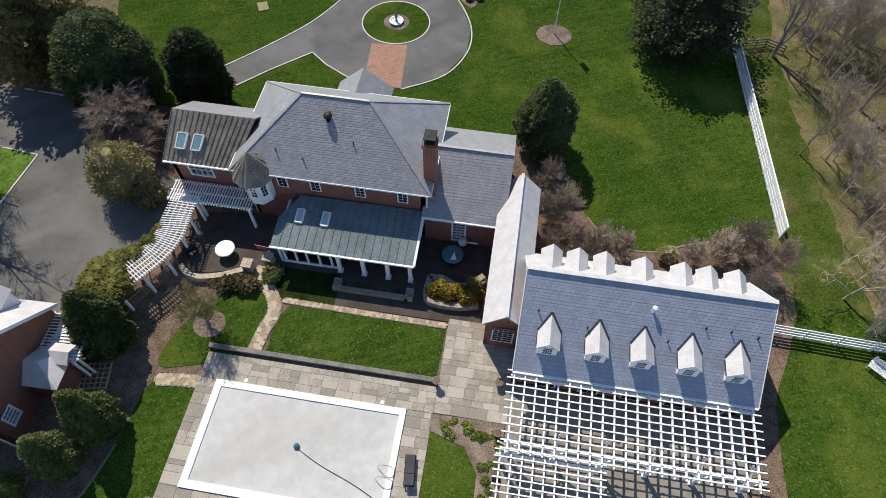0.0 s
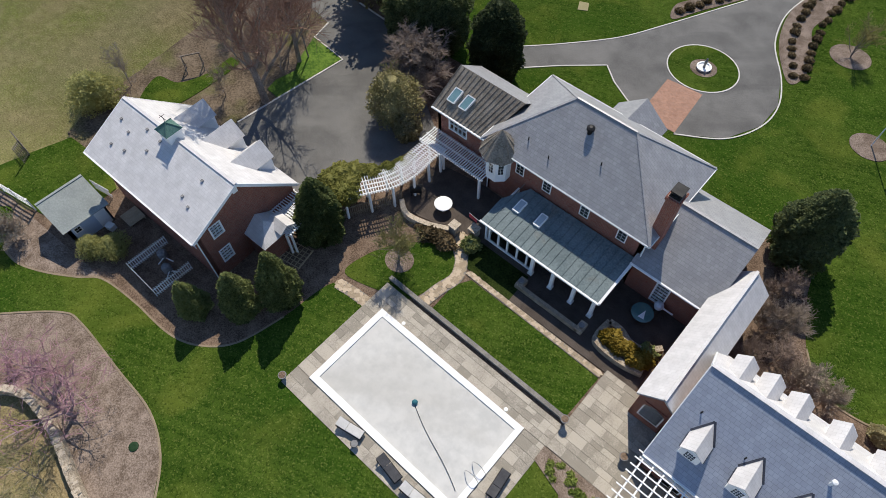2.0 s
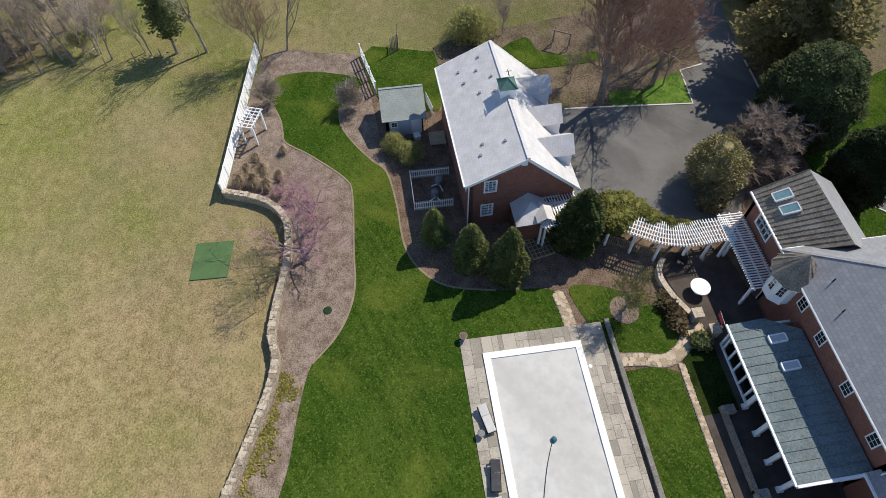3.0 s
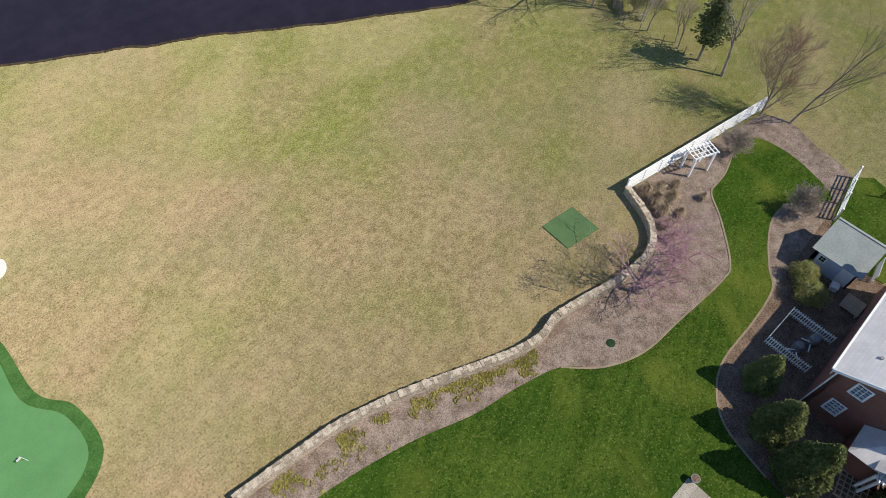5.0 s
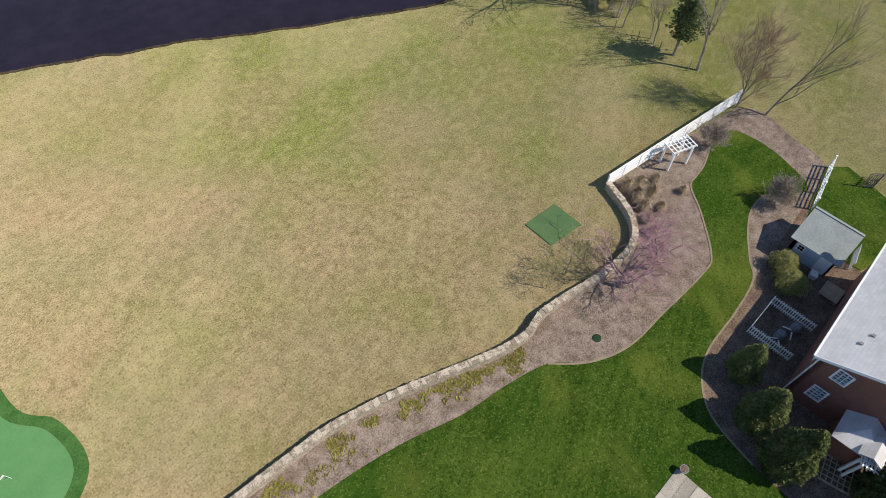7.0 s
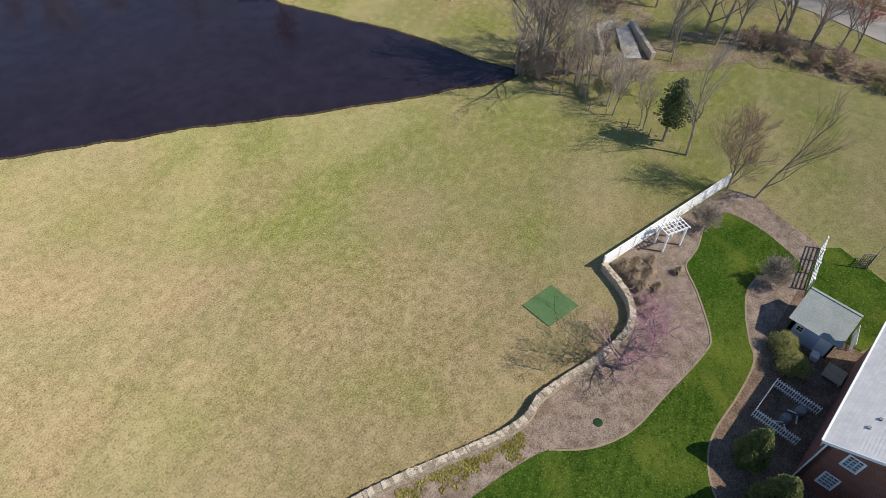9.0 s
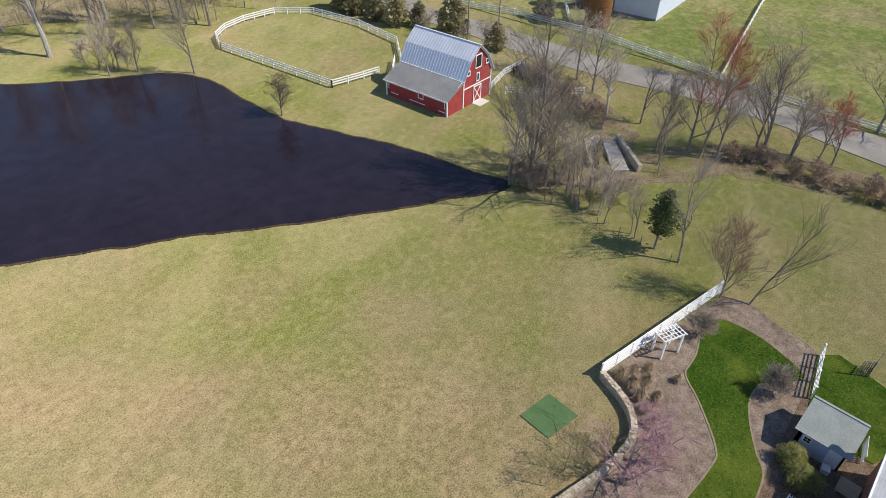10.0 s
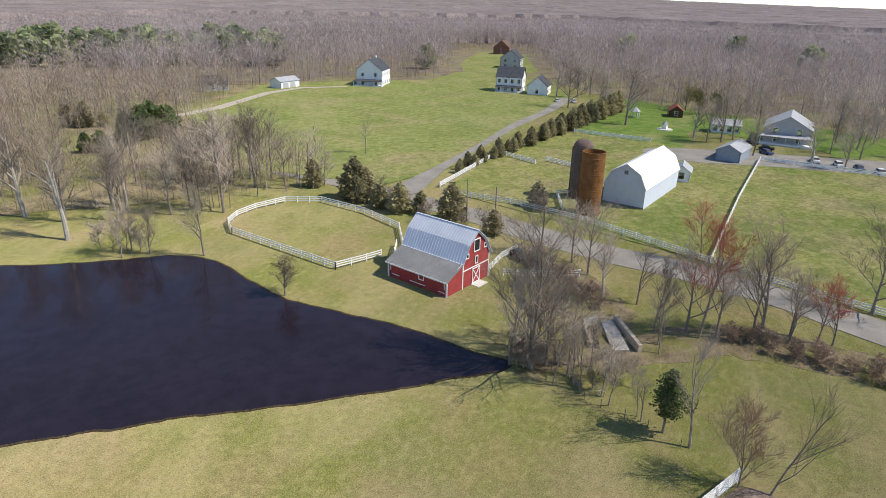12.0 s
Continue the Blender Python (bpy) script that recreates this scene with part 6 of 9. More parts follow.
# stone pillars and low walls
pl = thing("stone_planter", 14.6, 9.2, 0, 0, "curved fieldstone planter of yellow shrubs", "planter")
pts = curve([(12.75, 9.9), (12.7, 8.3), (13.6, 7.9), (15.2, 7.9), (16.5, 8.2)], step=5)
part("wall", ribbon(bmesh.new(), pts, 0.42, 0, 0.62), STONE, pl, "fieldstone retaining wall")
part("wall", ribbon(bmesh.new(), curve([(12.75, 9.9), (13.7, 9.9), (14.7, 9.5), (15.7, 9.7), (16.6, 10.6)], step=5), 0.42, 0, 0.62), STONE, pl, "fieldstone retaining wall")
part("soil", prism(bmesh.new(), [(12.9, 8.3), (13.6, 8.05), (15.2, 8.05), (16.5, 8.35), (16.6, 10.3), (15.7, 9.5), (14.7, 9.3), (13.7, 9.7), (12.9, 9.7)], 0, 0.5), MULCH, pl)
gw = thing("garden_wall", -2.6, 8.0, 0, 0, "low curved fieldstone terrace wall", "wall")
part("wall", ribbon(bmesh.new(), curve([(-5.6, 7.9), (-4.4, 7.2), (-2.6, 7.5), (-0.9, 8.3)], step=6), 0.4, 0, 0.55), STONE, gw)
for x, y in ((-0.6, 8.6), (0.75, 9.35)):
    part("pillar", boxes((x - 0.32, x + 0.32, y - 0.32, y + 0.32, 0, 0.95), (x - 0.38, x + 0.38, y - 0.38, y + 0.38, 0.95, 1.05)), STONE, gw, "stone pillar with a cap")
pw = thing("porch_planter", 8.7, 8.3, 0, 0, "low fieldstone planter along the porch", "planter")
part("wall", boxes((6.4, 11.4, 7.85, 8.15, 0, 0.5)), STONE, pw)
for x in (6.2, 11.5):
    part("pillar", boxes((x - 0.28, x + 0.28, 7.85, 8.7, 0, 0.6)), STONE, pw)
    part("pot", lathe(bmesh.new(), x, 8.2, [(0.14, 0.6), (0.2, 0.85), (0.22, 0.9), (0.13, 0.9)], 12), TARROOF, pw)

# fountain, flagpole
fo = thing("fountain", 4.65, 37.7, 0.12, 0, "small round white fountain with a dark upright", "fountain")
part("basin", lathe(bmesh.new(), 0, 0, [(0.62, 0), (0.66, 0.16), (0.7, 0.2), (0.55, 0.21), (0.5, 0.12), (0.1, 0.1)], 24), WHITE, fo, "low white basin", local=True)
part("figure", lathe(bmesh.new(), 0, 0, [(0.14, 0.1), (0.09, 0.3), (0.13, 0.55), (0.15, 0.75), (0.08, 0.95), (0.1, 1.05), (0.03, 1.16)], 12), TARROOF, fo, "slim dark bronze upright", local=True)
fp = thing("flagpole", 20.0, 38.6, 0.07, 0, "slim white flagpole with a hanging flag", "flagpole")
part("pole", tube(bmesh.new(), (0, 0, 0), (0, 0, 7.0), 0.06, 0.035, 10), WHITE, fp, local=True)
part("finial", lathe(bmesh.new(), 0, 0, [(0.02, 7.0), (0.07, 7.06), (0.02, 7.13)], 10), KERB, fp, local=True)
bm = bmesh.new()
g = [[bm.verts.new((0.06 + 0.14 * i, 0.05 * math.sin(i * 1.6), 6.8 - 0.28 * j - 0.13 * i)) for i in range(5)] for j in range(6)]
for j in range(5):
    for i in range(4):
        bm.faces.new((g[j][i], g[j][i + 1], g[j + 1][i + 1], g[j + 1][i]))
part("flag", bm, bpy.data.materials["red_flag"], fp, "hanging striped red flag", local=True)
pn = thing("golf_pin", 28.6, -37.1, 0.06, 0, "short golf pin with a pale flag", "golf pin")
part("stick", tube(bmesh.new(), (0, 0, 0), (0.05, 0, 1.0), 0.015, 0.012, 6), WHITE, pn, local=True)
part("flag", slab(bmesh.new(), [(0.05, 0, 0.95), (0.35, 0.05, 0.9), (0.34, 0.05, 0.7), (0.04, 0, 0.72)], 0.01), CUSH, pn, local=True)
tl = thing("tee_marker", 24.6, -28.8, 0, 10, "small white golf yard marker box", "marker")
part("box", boxes((-0.5, 0.5, -0.3, 0.3, 0, 0.5), (-0.55, 0.55, -0.35, 0.35, 0.5, 0.56)), WHITE, tl, local=True)
hole = thing("drain_cover", -5.0, -17.4, 0.03, 0, "small dark green drain cover in the bed", "drain cover")
part("disc", lathe(bmesh.new(), 0, 0, [(0.32, 0), (0.32, 0.05), (0.2, 0.08)], 14), mat("dark_green_plastic", (0.012, 0.03, 0.012), (0.02, 0.05, 0.02), 0.6, 2.0, 20.0, 0.1), hole, local=True)
bn = thing("garden_bench", 43.9, 7.7, 0.05, -38, "white slatted garden bench", "bench")
for i in range(8):
    part("slat", boxes((-0.75, 0.75, -0.3 + i * 0.08, -0.245 + i * 0.08, 0.42, 0.45)), WHITE, bn, local=True)
part("back", boxes((-0.75, 0.75, 0.34, 0.38, 0.45, 0.95)), WHITE, bn, local=True)
for sx in (-0.7, 0.7):
    for sy in (-0.26, 0.33):
        part("leg", boxes((sx - 0.03, sx + 0.03, sy - 0.03, sy + 0.03, 0, 0.42)), WHITE, bn, local=True)
sw = thing("swing_frame", -31.0, 6.3, 0.03, 60, "small dark timber swing frame", "swing")
for sx in (-0.8, 0.8):
    for sy in (-0.5, 0.5):
        part("leg", beam(bmesh.new(), (sx, sy, 0), (sx, 0, 1.6), 0.08, 0.08), BARK, sw, local=True)
part("beam", boxes((-0.9, 0.9, -0.05, 0.05, 1.6, 1.7)), BARK, sw, local=True)


# ---- red barn by the pond ----
def red_barn():
    b = thing("red_barn", -41.4, -67.1, 0, 185.5, "red wooden barn with a metal gambrel roof", "barn")
    L, D = 11.8, 10.7

    def lp(name, bm, m, parent=None, label=""):
        return part(name, bm, m, parent or b, label, local=True)
    # upright board walls, x is depth from the lean-to, y runs along the barn
    lp("front_wall", boxes((0.15, 0.35, 0.15, L - 0.15, 0, 2.5)), REDBARN)
    for y in (0.15, L - 0.35):
        bm = bmesh.new()
        prof = [(0.15, 0), (D - 0.15, 0), (D - 0.15, 4.1), (9.3, 6.6), (7.15, 8.45), (5.0, 6.6), (3.8, 4.2), (0.15, 2.5)]
        f, g = [bm.verts.new((x, y, z)) for x, z in prof], [bm.verts.new((x, y + 0.2, z)) for x, z in prof]
        bm.faces.new(f)
        bm.faces.new(g[::-1])
        for i in range(len(prof)):
            bm.faces.new((f[(i + 1) % 8], f[i], g[i], g[(i + 1) % 8]))
        bmesh.ops.recalc_face_normals(bm, faces=bm.faces)
        lp("end_wall", bm, REDBARN)
    lp("back_wall", boxes((D - 0.35, D - 0.15, 0.35, L - 0.35, 0, 4.1)), REDBARN)
    # roof planes
    def plane(name, x0, z0, x1, z1, m, y0=-0.25, y1=L + 0.25, seam=0):
        q = [(x0, y1, z0), (x0, y0, z0), (x1, y0, z1), (x1, y1, z1)]
        if x1 < x0:
            q = [(x0, y0, z0), (x0, y1, z0), (x1, y1, z1), (x1, y0, z1)]
        o = lp(name, slab(bmesh.new(), q, 0.08), m)
        if seam:
            bm = bmesh.new()
            seams(bm, q[0], q[1], q[3], q[2], seam, 0.04, 0.05)
            s = part("ribs", bm, m, o, local=True, kind="stuff")
    plane("lean_to_roof", -0.3, 2.5, 3.75, 4.25, TARROOF)
    plane("lower_roof", 3.55, 4.2, 5.0, 6.75, BARNTIN, seam=24)
    plane("upper_roof", 5.0, 6.75, 7.15, 8.6, BARNTIN, seam=24)
    plane("upper_roof", 9.3, 6.75, 7.15, 8.6, BARNTIN, seam=24)
    plane("lower_roof", D + 0.2, 4.0, 9.3, 6.75, BARNTIN, seam=24)
    lp("eave_fascia", boxes((3.44, 3.54, -0.25, L + 0.25, 4.02, 4.2)), WHITE)
    lp("lean_to_fascia", boxes((-0.36, -0.305, -0.25, L + 0.25, 2.36, 2.52)), WHITE)
    lp("ridge", boxes((7.0, 7.3, -0.28, L + 0.28, 8.58, 8.64)), BARNTIN)
    # white trim on the lean-to front and the gable end that faces the road side
    for y in (0.13, L - 0.13):
        lp("corner_board", boxes((0.02, 0.14, y - 0.12, y + 0.12, 0, 2.45)), WHITE)
    for y0, y1, z0, z1 in ((5.4, L - 0.5, 2.05, 2.17), (0.5, 4.6, 2.05, 2.17), (4.6, 5.4, 1.3, 1.42), (5.4, 5.52, 1.3, 2.05), (4.48, 4.6, 1.3, 2.05), (L - 0.62, L - 0.5, 1.2, 2.05), (0.5, 0.62, 1.1, 2.05), (L - 2.4, L - 0.9, 0.6, 0.7), (4.2, 7.2, 0.55, 0.65), (0.5, 1.7, 0.5, 0.6)):
        lp("trim_board", boxes((0.06, 0.14, y0, y1, z0, z1)), WHITE)
    e = 0.13
    for x0, z0, x1, z1 in ((0.1, 2.45, 3.75, 4.15), (3.75, 4.15, 5.0, 6.6), (5.0, 6.6, 7.15, 8.45), (7.15, 8.45, 9.3, 6.6), (9.3, 6.6, D - 0.1, 4.1)):
        lp("rake_board", beam(bmesh.new(), (x0, e - 0.06, z0), (x1, e - 0.06, z1), 0.07, 0.26), WHITE)
    for x in (3.85, D - 0.25):
        lp("corner_board", boxes((x - 0.1, x + 0.1, 0.06, 0.14, 0, 4.1)), WHITE)
    lp("belt_board", boxes((3.95, D - 0.35, 0.07, 0.14, 2.75, 2.9)), WHITE)

    def opening(name, x0, x1, z0, z1, cross):
        bm = bmesh.new()
        for q in ((x0, x1, z0, z0 + 0.12), (x0, x1, z1 - 0.12, z1), (x0, x0 + 0.12, z0 + 0.12, z1 - 0.12), (x1 - 0.12, x1, z0 + 0.12, z1 - 0.12)):
            box(bm, q[0], q[1], 0.02, 0.11, q[2], q[3])
        if cross:
            beam(bm, (x0, 0.07, z0), (x1, 0.07, z1), 0.07, 0.12)
            beam(bm, (x0, 0.071, z1), (x1, 0.071, z0), 0.07, 0.12)
        o = lp(name, bm, WHITE)
        # open doors and windows get a black panel painted as the shade inside
        part("panel", boxes((x0 + 0.12, x1 - 0.12, 0.1, 0.14, z0 + 0.12, z1 - 0.12)), REDBARN if cross else DARK, o, local=True)
    opening("barn_door", 6.2, 8.1, 0.1, 2.6, True)
    opening("hay_door", 6.4, 7.9, 5.2, 7.2, False)
    opening("window", 6.8, 7.5, 3.2, 4.5, False)
    opening("window", 4.5, 5.2, 4.6, 5.4, False)
    opening("window", 9.0, 9.7, 5.2, 6.0, False)
    lp("door_slab", boxes((6.0, 8.4, -1.4, 0.1, 0, 0.08)), KERB, label="pale concrete door slab")


red_barn()


def white_barn():
    b = thing("white_barn", -100.4, -72.2, 0, 188.5, "large white gambrel-roofed barn", "barn")
    L, hw = 23.0, 4.5
    prof = [(-hw, 0), (hw, 0), (hw, 4.6), (3.2, 7.4), (0, 9.2), (-3.2, 7.4), (-hw, 4.6)]
    pale = mat("white_barn_boards", (0.56, 0.60, 0.68), (0.64, 0.68, 0.75), 0.7, 0.8, 8.0, 0.15)
    for x in (0, L - 0.2):
        bm = bmesh.new()
        f, g = [bm.verts.new((x, y, z)) for y, z in prof], [bm.verts.new((x + 0.2, y, z)) for y, z in prof]
        bm.faces.new(f)
        bm.faces.new(g)
        for i in range(7):
            bm.faces.new((f[(i + 1) % 7], f[i], g[i], g[(i + 1) % 7]))
        bmesh.ops.recalc_face_normals(bm, faces=bm.faces)
        part("end_wall", bm, pale, b, local=True)
    for s in (-1, 1):
        part("side_wall", boxes((0.2, L - 0.2, min(s * hw, s * (hw - 0.2)), max(s * hw, s * (hw - 0.2)), 0, 4.6)), pale, b, local=True)
        for (y0, z0), (y1, z1) in (((hw + 0.25, 4.3), (3.2, 7.45)), ((3.2, 7.45), (0, 9.3))):
            q = [(-0.3, s * y0, z0), (L + 0.3, s * y0, z0), (L + 0.3, s * y1, z1), (-0.3, s * y1, z1)]
            part("roof_plane", slab(bmesh.new(), q if s < 0 else q[::-1], 0.1), WHITE, b, local=True)
    part("loft_louvre", boxes((-0.05, 0.02, -0.4, 0.4, 7.0, 7.8)), TARROOF, b, local=True)
    part("base_course", boxes((-0.03, 0.0, -hw, hw, 0, 0.5)), TARROOF, b, local=True)
    for i in range(6):
        # black plates on the wall stand for the dark behind the windows
        part("side_window", boxes((3 + i * 3.2, 3.8 + i * 3.2, hw + 0.002, hw + 0.03, 1.6, 2.4)), DARK, b, local=True)


white_barn()


def silo(x, y, r, h, m, label, dome):
    s = thing("silo", x, y, 0, 0, label, "silo", "silos by the white barn")
    bm = bmesh.new()
    n, k = 28, 12
    prof = [(r, 0)]
    for i in range(1, k + 1):
        prof += [(r, h * i / k - 0.12), (r + 0.05, h * i / k - 0.1), (r + 0.05, h * i / k - 0.02), (r, h * i / k)]
    if dome:
        prof += [(r * math.cos(a), h + r * 0.75 * math.sin(a)) for a in (0.3, 0.6, 0.9, 1.2, 1.45)]
    else:
        prof += [(r - 0.15, h), (r - 0.15, h - 2.5)]
    part("stave_wall", lathe(bm, 0, 0, prof, n), m, s, local=True, smooth_it=False)
    part("chute", boxes((-0.35, 0.35, -r - 0.45, -r + 0.05, 0, h - 0.4)), m, s, local=True)
    return s


silo(-90.4, -74.4, 2.3, 13.0, RUST, "open-topped rusty orange steel silo", False)
silo(-98.6, -82.0, 2.1, 11.6, SILOGREY, "domed brown-grey stave silo", True)


def simple_house(name, x, y, rz, w, d, eave, ridge, wall_m, roof_m, label, storeys=2, cols=4, porch=False, chimney=False, wing=None, category="house"):
    """A gabled house: x along its front, which looks to its own -y."""
    h = thing(name, x, y, 0, rz, label, category)
    runs = [((-w / 2, -d / 2), (w / 2, -d / 2)), ((w / 2, -d / 2), (w / 2, d / 2)), ((w / 2, d / 2), (-w / 2, d / 2)), ((-w / 2, d / 2), (-w / 2, -d / 2))]
    for k, (a, b) in enumerate(runs):
        n = cols if k % 2 == 0 else max(1, cols - 2)
        length = (Vector(b) - Vector(a)).length
        holes = [(length * (i + 0.5) / n - 0.62, length * (i + 0.5) / n + 0.62, 0.8 + s * eave / storeys, 2.45 + s * eave / storeys) for i in range(n) for s in range(storeys)] if cols else []
        part("wall", wall(bmesh.new(), a, b, 0, eave, holes), wall_m, h, local=True)
        d_ = (Vector(b) - Vector(a)).normalized()
        m = Matrix.Translation((*a, 0)) @ Matrix(((d_.x, -d_.y, 0, 0), (d_.y, d_.x, 0, 0), (0, 0, 1, 0), (0, 0, 0, 1)))
        for q in holes:
            bm = boxes((q[0] - 0.1, q[0], -0.05, 0.1, q[2] - 0.1, q[3] + 0.1), (q[1], q[1] + 0.1, -0.05, 0.1, q[2] - 0.1, q[3] + 0.1), (q[0], q[1], -0.05, 0.1, q[3], q[3] + 0.1), (q[0], q[1], -0.05, 0.1, q[2] - 0.1, q[2]), (q[0], q[1], 0.0, 0.06, (q[2] + q[3]) / 2 - 0.03, (q[2] + q[3]) / 2 + 0.03))
            bm.transform(m)
            fr = part("window", bm, WHITE, h, local=True)
            bm = boxes((q[0], q[1], 0.07, 0.09, q[2], q[3]))
            bm.transform(m)
            part("pane", bm, GLASS, fr, local=True)
    for a, b in (runs[1], runs[3]):
        part("gable", gable(bmesh.new(), a, b, eave, ridge - 0.15), wall_m, h, local=True)
    o = 0.35
    for s in (-1, 1):
        q = [(-w / 2 - o, s * (d / 2 + o), eave - 0.1), (w / 2 + o, s * (d / 2 + o), eave - 0.1), (w / 2 + o, 0, ridge), (-w / 2 - o, 0, ridge)]
        part("roof", slab(bmesh.new(), q if s < 0 else q[::-1], 0.14), roof_m, h, local=True)
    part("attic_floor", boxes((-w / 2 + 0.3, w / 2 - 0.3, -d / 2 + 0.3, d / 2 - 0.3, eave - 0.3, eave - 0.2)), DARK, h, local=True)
    if porch is True:
        part("porch_roof", slab(bmesh.new(), [(-w / 2, -d / 2 - 2.2, 2.5), (w / 2, -d / 2 - 2.2, 2.5), (w / 2, -d / 2 - 0.01, 3.1), (-w / 2, -d / 2 - 0.01, 3.1)], 0.12), roof_m, h, local=True)
        part("porch_floor", boxes((-w / 2, w / 2, -d / 2 - 2.1, -d / 2 - 0.01, 0, 0.5)), WHITE, h, local=True)
        for i in range(6):
            x_ = -w / 2 + 0.15 + (w - 0.3) * i / 5
            part("porch_post", boxes((x_ - 0.09, x_ + 0.09, -d / 2 - 2.1, -d / 2 - 1.92, 0.5, 2.4)), WHITE, h, local=True)
    if porch == "end":
        e = -w / 2
        part("end_porch_roof", slab(bmesh.new(), [(e - 3.2, d / 2 + 0.8, 2.7), (e - 3.2, -d / 2 - 0.8, 2.7), (e - 0.01, -d / 2, 3.3), (e - 0.01, d / 2, 3.3)], 0.12), roof_m, h, local=True)
        part("end_porch_floor", boxes((e - 3.1, e - 0.01, -d / 2 - 0.7, d / 2 + 0.7, 0, 0.6)), WHITE, h, local=True)
        for i in range(5):
            y_ = -d / 2 - 0.5 + (d + 1.0) * i / 4
            part("porch_post", boxes((e - 3.1, e - 2.9, y_ - 0.1, y_ + 0.1, 0.6, 2.6)), WHITE, h, local=True)
    if chimney:
        part("chimney", boxes((w * 0.25, w * 0.25 + 0.9, -0.4, 0.4, ridge - 1.2, ridge + 1.0)), wall_m, h, local=True)
    if wing:
        ww, wd, we, wr, wx = wing
        part("wing_body", boxes((wx, wx + ww, -wd / 2, wd / 2, 0, we)), wall_m, h, local=True)
        for s in (-1, 1):
            q = [(wx - 0.01, s * (wd / 2 + 0.3), we - 0.1), (wx + ww + 0.3, s * (wd / 2 + 0.3), we - 0.1), (wx + ww + 0.3, 0, wr), (wx - 0.01, 0, wr)]
            part("wing_roof", slab(bmesh.new(), q if s < 0 else q[::-1], 0.14), roof_m, h, local=True)
        part("wing_gable", gable(bmesh.new(), (wx + ww, -wd / 2), (wx + ww, wd / 2), we, wr - 0.15), wall_m, h, local=True)
        for i in range(2):
            part("garage_door", boxes((wx + 0.6 + i * 3.0, wx + 3.0 + i * 3.0, -wd / 2 - 0.04, -wd / 2 - 0.005, 0, 2.2)), WHITE, h, local=True)
    return h


SLROOF = mat("dark_grey_shingles", (0.052, 0.056, 0.068), (0.088, 0.092, 0.105), 0.85, 0.6, 8.0, 0.2)
LTROOF = mat("light_grey_shingles", (0.33, 0.34, 0.36), (0.42, 0.43, 0.45), 0.85, 0.6, 8.0, 0.2)
WSIDE = mat("white_lap_siding", (0.8, 0.8, 0.8), (0.86, 0.86, 0.85), 0.6, 1.0, 10.0, 0.1)
GSIDE = mat("grey_lap_siding", (0.42, 0.42, 0.43), (0.5, 0.5, 0.51), 0.7, 1.0, 10.0, 0.1)
BSIDE = mat("blue_grey_siding", (0.26, 0.30, 0.36), (0.33, 0.37, 0.43), 0.7, 1.0, 10.0, 0.1)
simple_house("white_farmhouse", -188.0, -261.5, 214, 15.5, 13, 7.6, 12.8, WSIDE, SLROOF, "white two-storey farmhouse with dark roof and porch", 2, 4, "end", True)
simple_house("white_house", -225.2, -203.0, 118, 12.5, 10, 7.0, 11.4, WSIDE, SLROOF, "white two-storey house with dark roof and porch", 2, 4, True, False)
simple_house("white_house", -228.6, -188.6, 26, 11, 9.5, 4.2, 8.4, WSIDE, SLROOF, "white gabled house wing with garage doors", 1, 3, False, False)
simple_house("grey_house", -316.0, -275.0, 28, 13, 13, 6.4, 11.6, GSIDE, SLROOF, "grey-sided two-storey house with dark roof", 2, 4)
simple_house("brick_house", -400.0, -352.0, 30, 13, 13, 5.4, 11.0, BRICK, mat("brown_shingles", (0.12, 0.08, 0.065), (0.18, 0.12, 0.10), 0.85, 0.6, 8.0, 0.2), "brick house with a steep brown roof", 2, 3, chimney=True)
ms = simple_house("metal_shed", -146.8, -277.6, 191, 12, 7, 3.3, 5.0, WSIDE, LTROOF, "long pale grey metal outbuilding", 1, 0, category="shed")
for x in (-4.6, -0.2):
    part("garage_door", boxes((x, x + 3.4, -3.55, -3.504, 0, 2.5)), GSIDE, ms, local=True)
simple_house("wood_cottage", -116.0, -288.0, 150, 13, 8, 3.4, 6.5, GSIDE, SLROOF, "tan-grey cottage at the wood's edge", 1, 3)
simple_house("grey_farmhouse", -205.5, -72.0, 195, 17, 13.5, 5.0, 8.8, GSIDE, LTROOF, "large pale grey farmhouse with a light roof", 2, 4, "end")
simple_house("white_annex", -203.0, -91.0, 115, 9, 6, 3.0, 4.6, WSIDE, LTROOF, "low white annex beside the farmhouse", 1, 4)
simple_house("grey_outbuilding", -164.5, -73.6, 6, 11, 6.5, 3.2, 4.9, BSIDE, LTROOF, "blue-grey outbuilding with a low roof", 1, 0, category="shed")
simple_house("white_shed", -131.5, -73.5, 202, 6.0, 4.0, 2.6, 4.2, WSIDE, LTROOF, "small white shed by the barn", 1, 1, category="shed")
simple_house("brown_cabin", -220.0, -117.0, 30, 7, 5, 2.6, 4.6, mat("dark_cabin_boards", (0.09, 0.05, 0.03), (0.14, 0.08, 0.055), 0.9, 1.0, 10.0, 0.2), mat("red_brown_roof", (0.23, 0.08, 0.05), (0.3, 0.11, 0.08), 0.85, 0.6, 8.0, 0.2), "small dark cabin with a red-brown roof", 1, 1, category="cabin")
gz = thing("gazebo", -205.0, -126.0, 0, 0, "small pale garden gazebo", "gazebo")
for k in range(6):
    part("post", boxes((1.5 * math.cos(k * math.pi / 3) - 0.1, 1.5 * math.cos(k * math.pi / 3) + 0.1, 1.5 * math.sin(k * math.pi / 3) - 0.1, 1.5 * math.sin(k * math.pi / 3) + 0.1, 0, 2.4)), WHITE, gz, local=True)
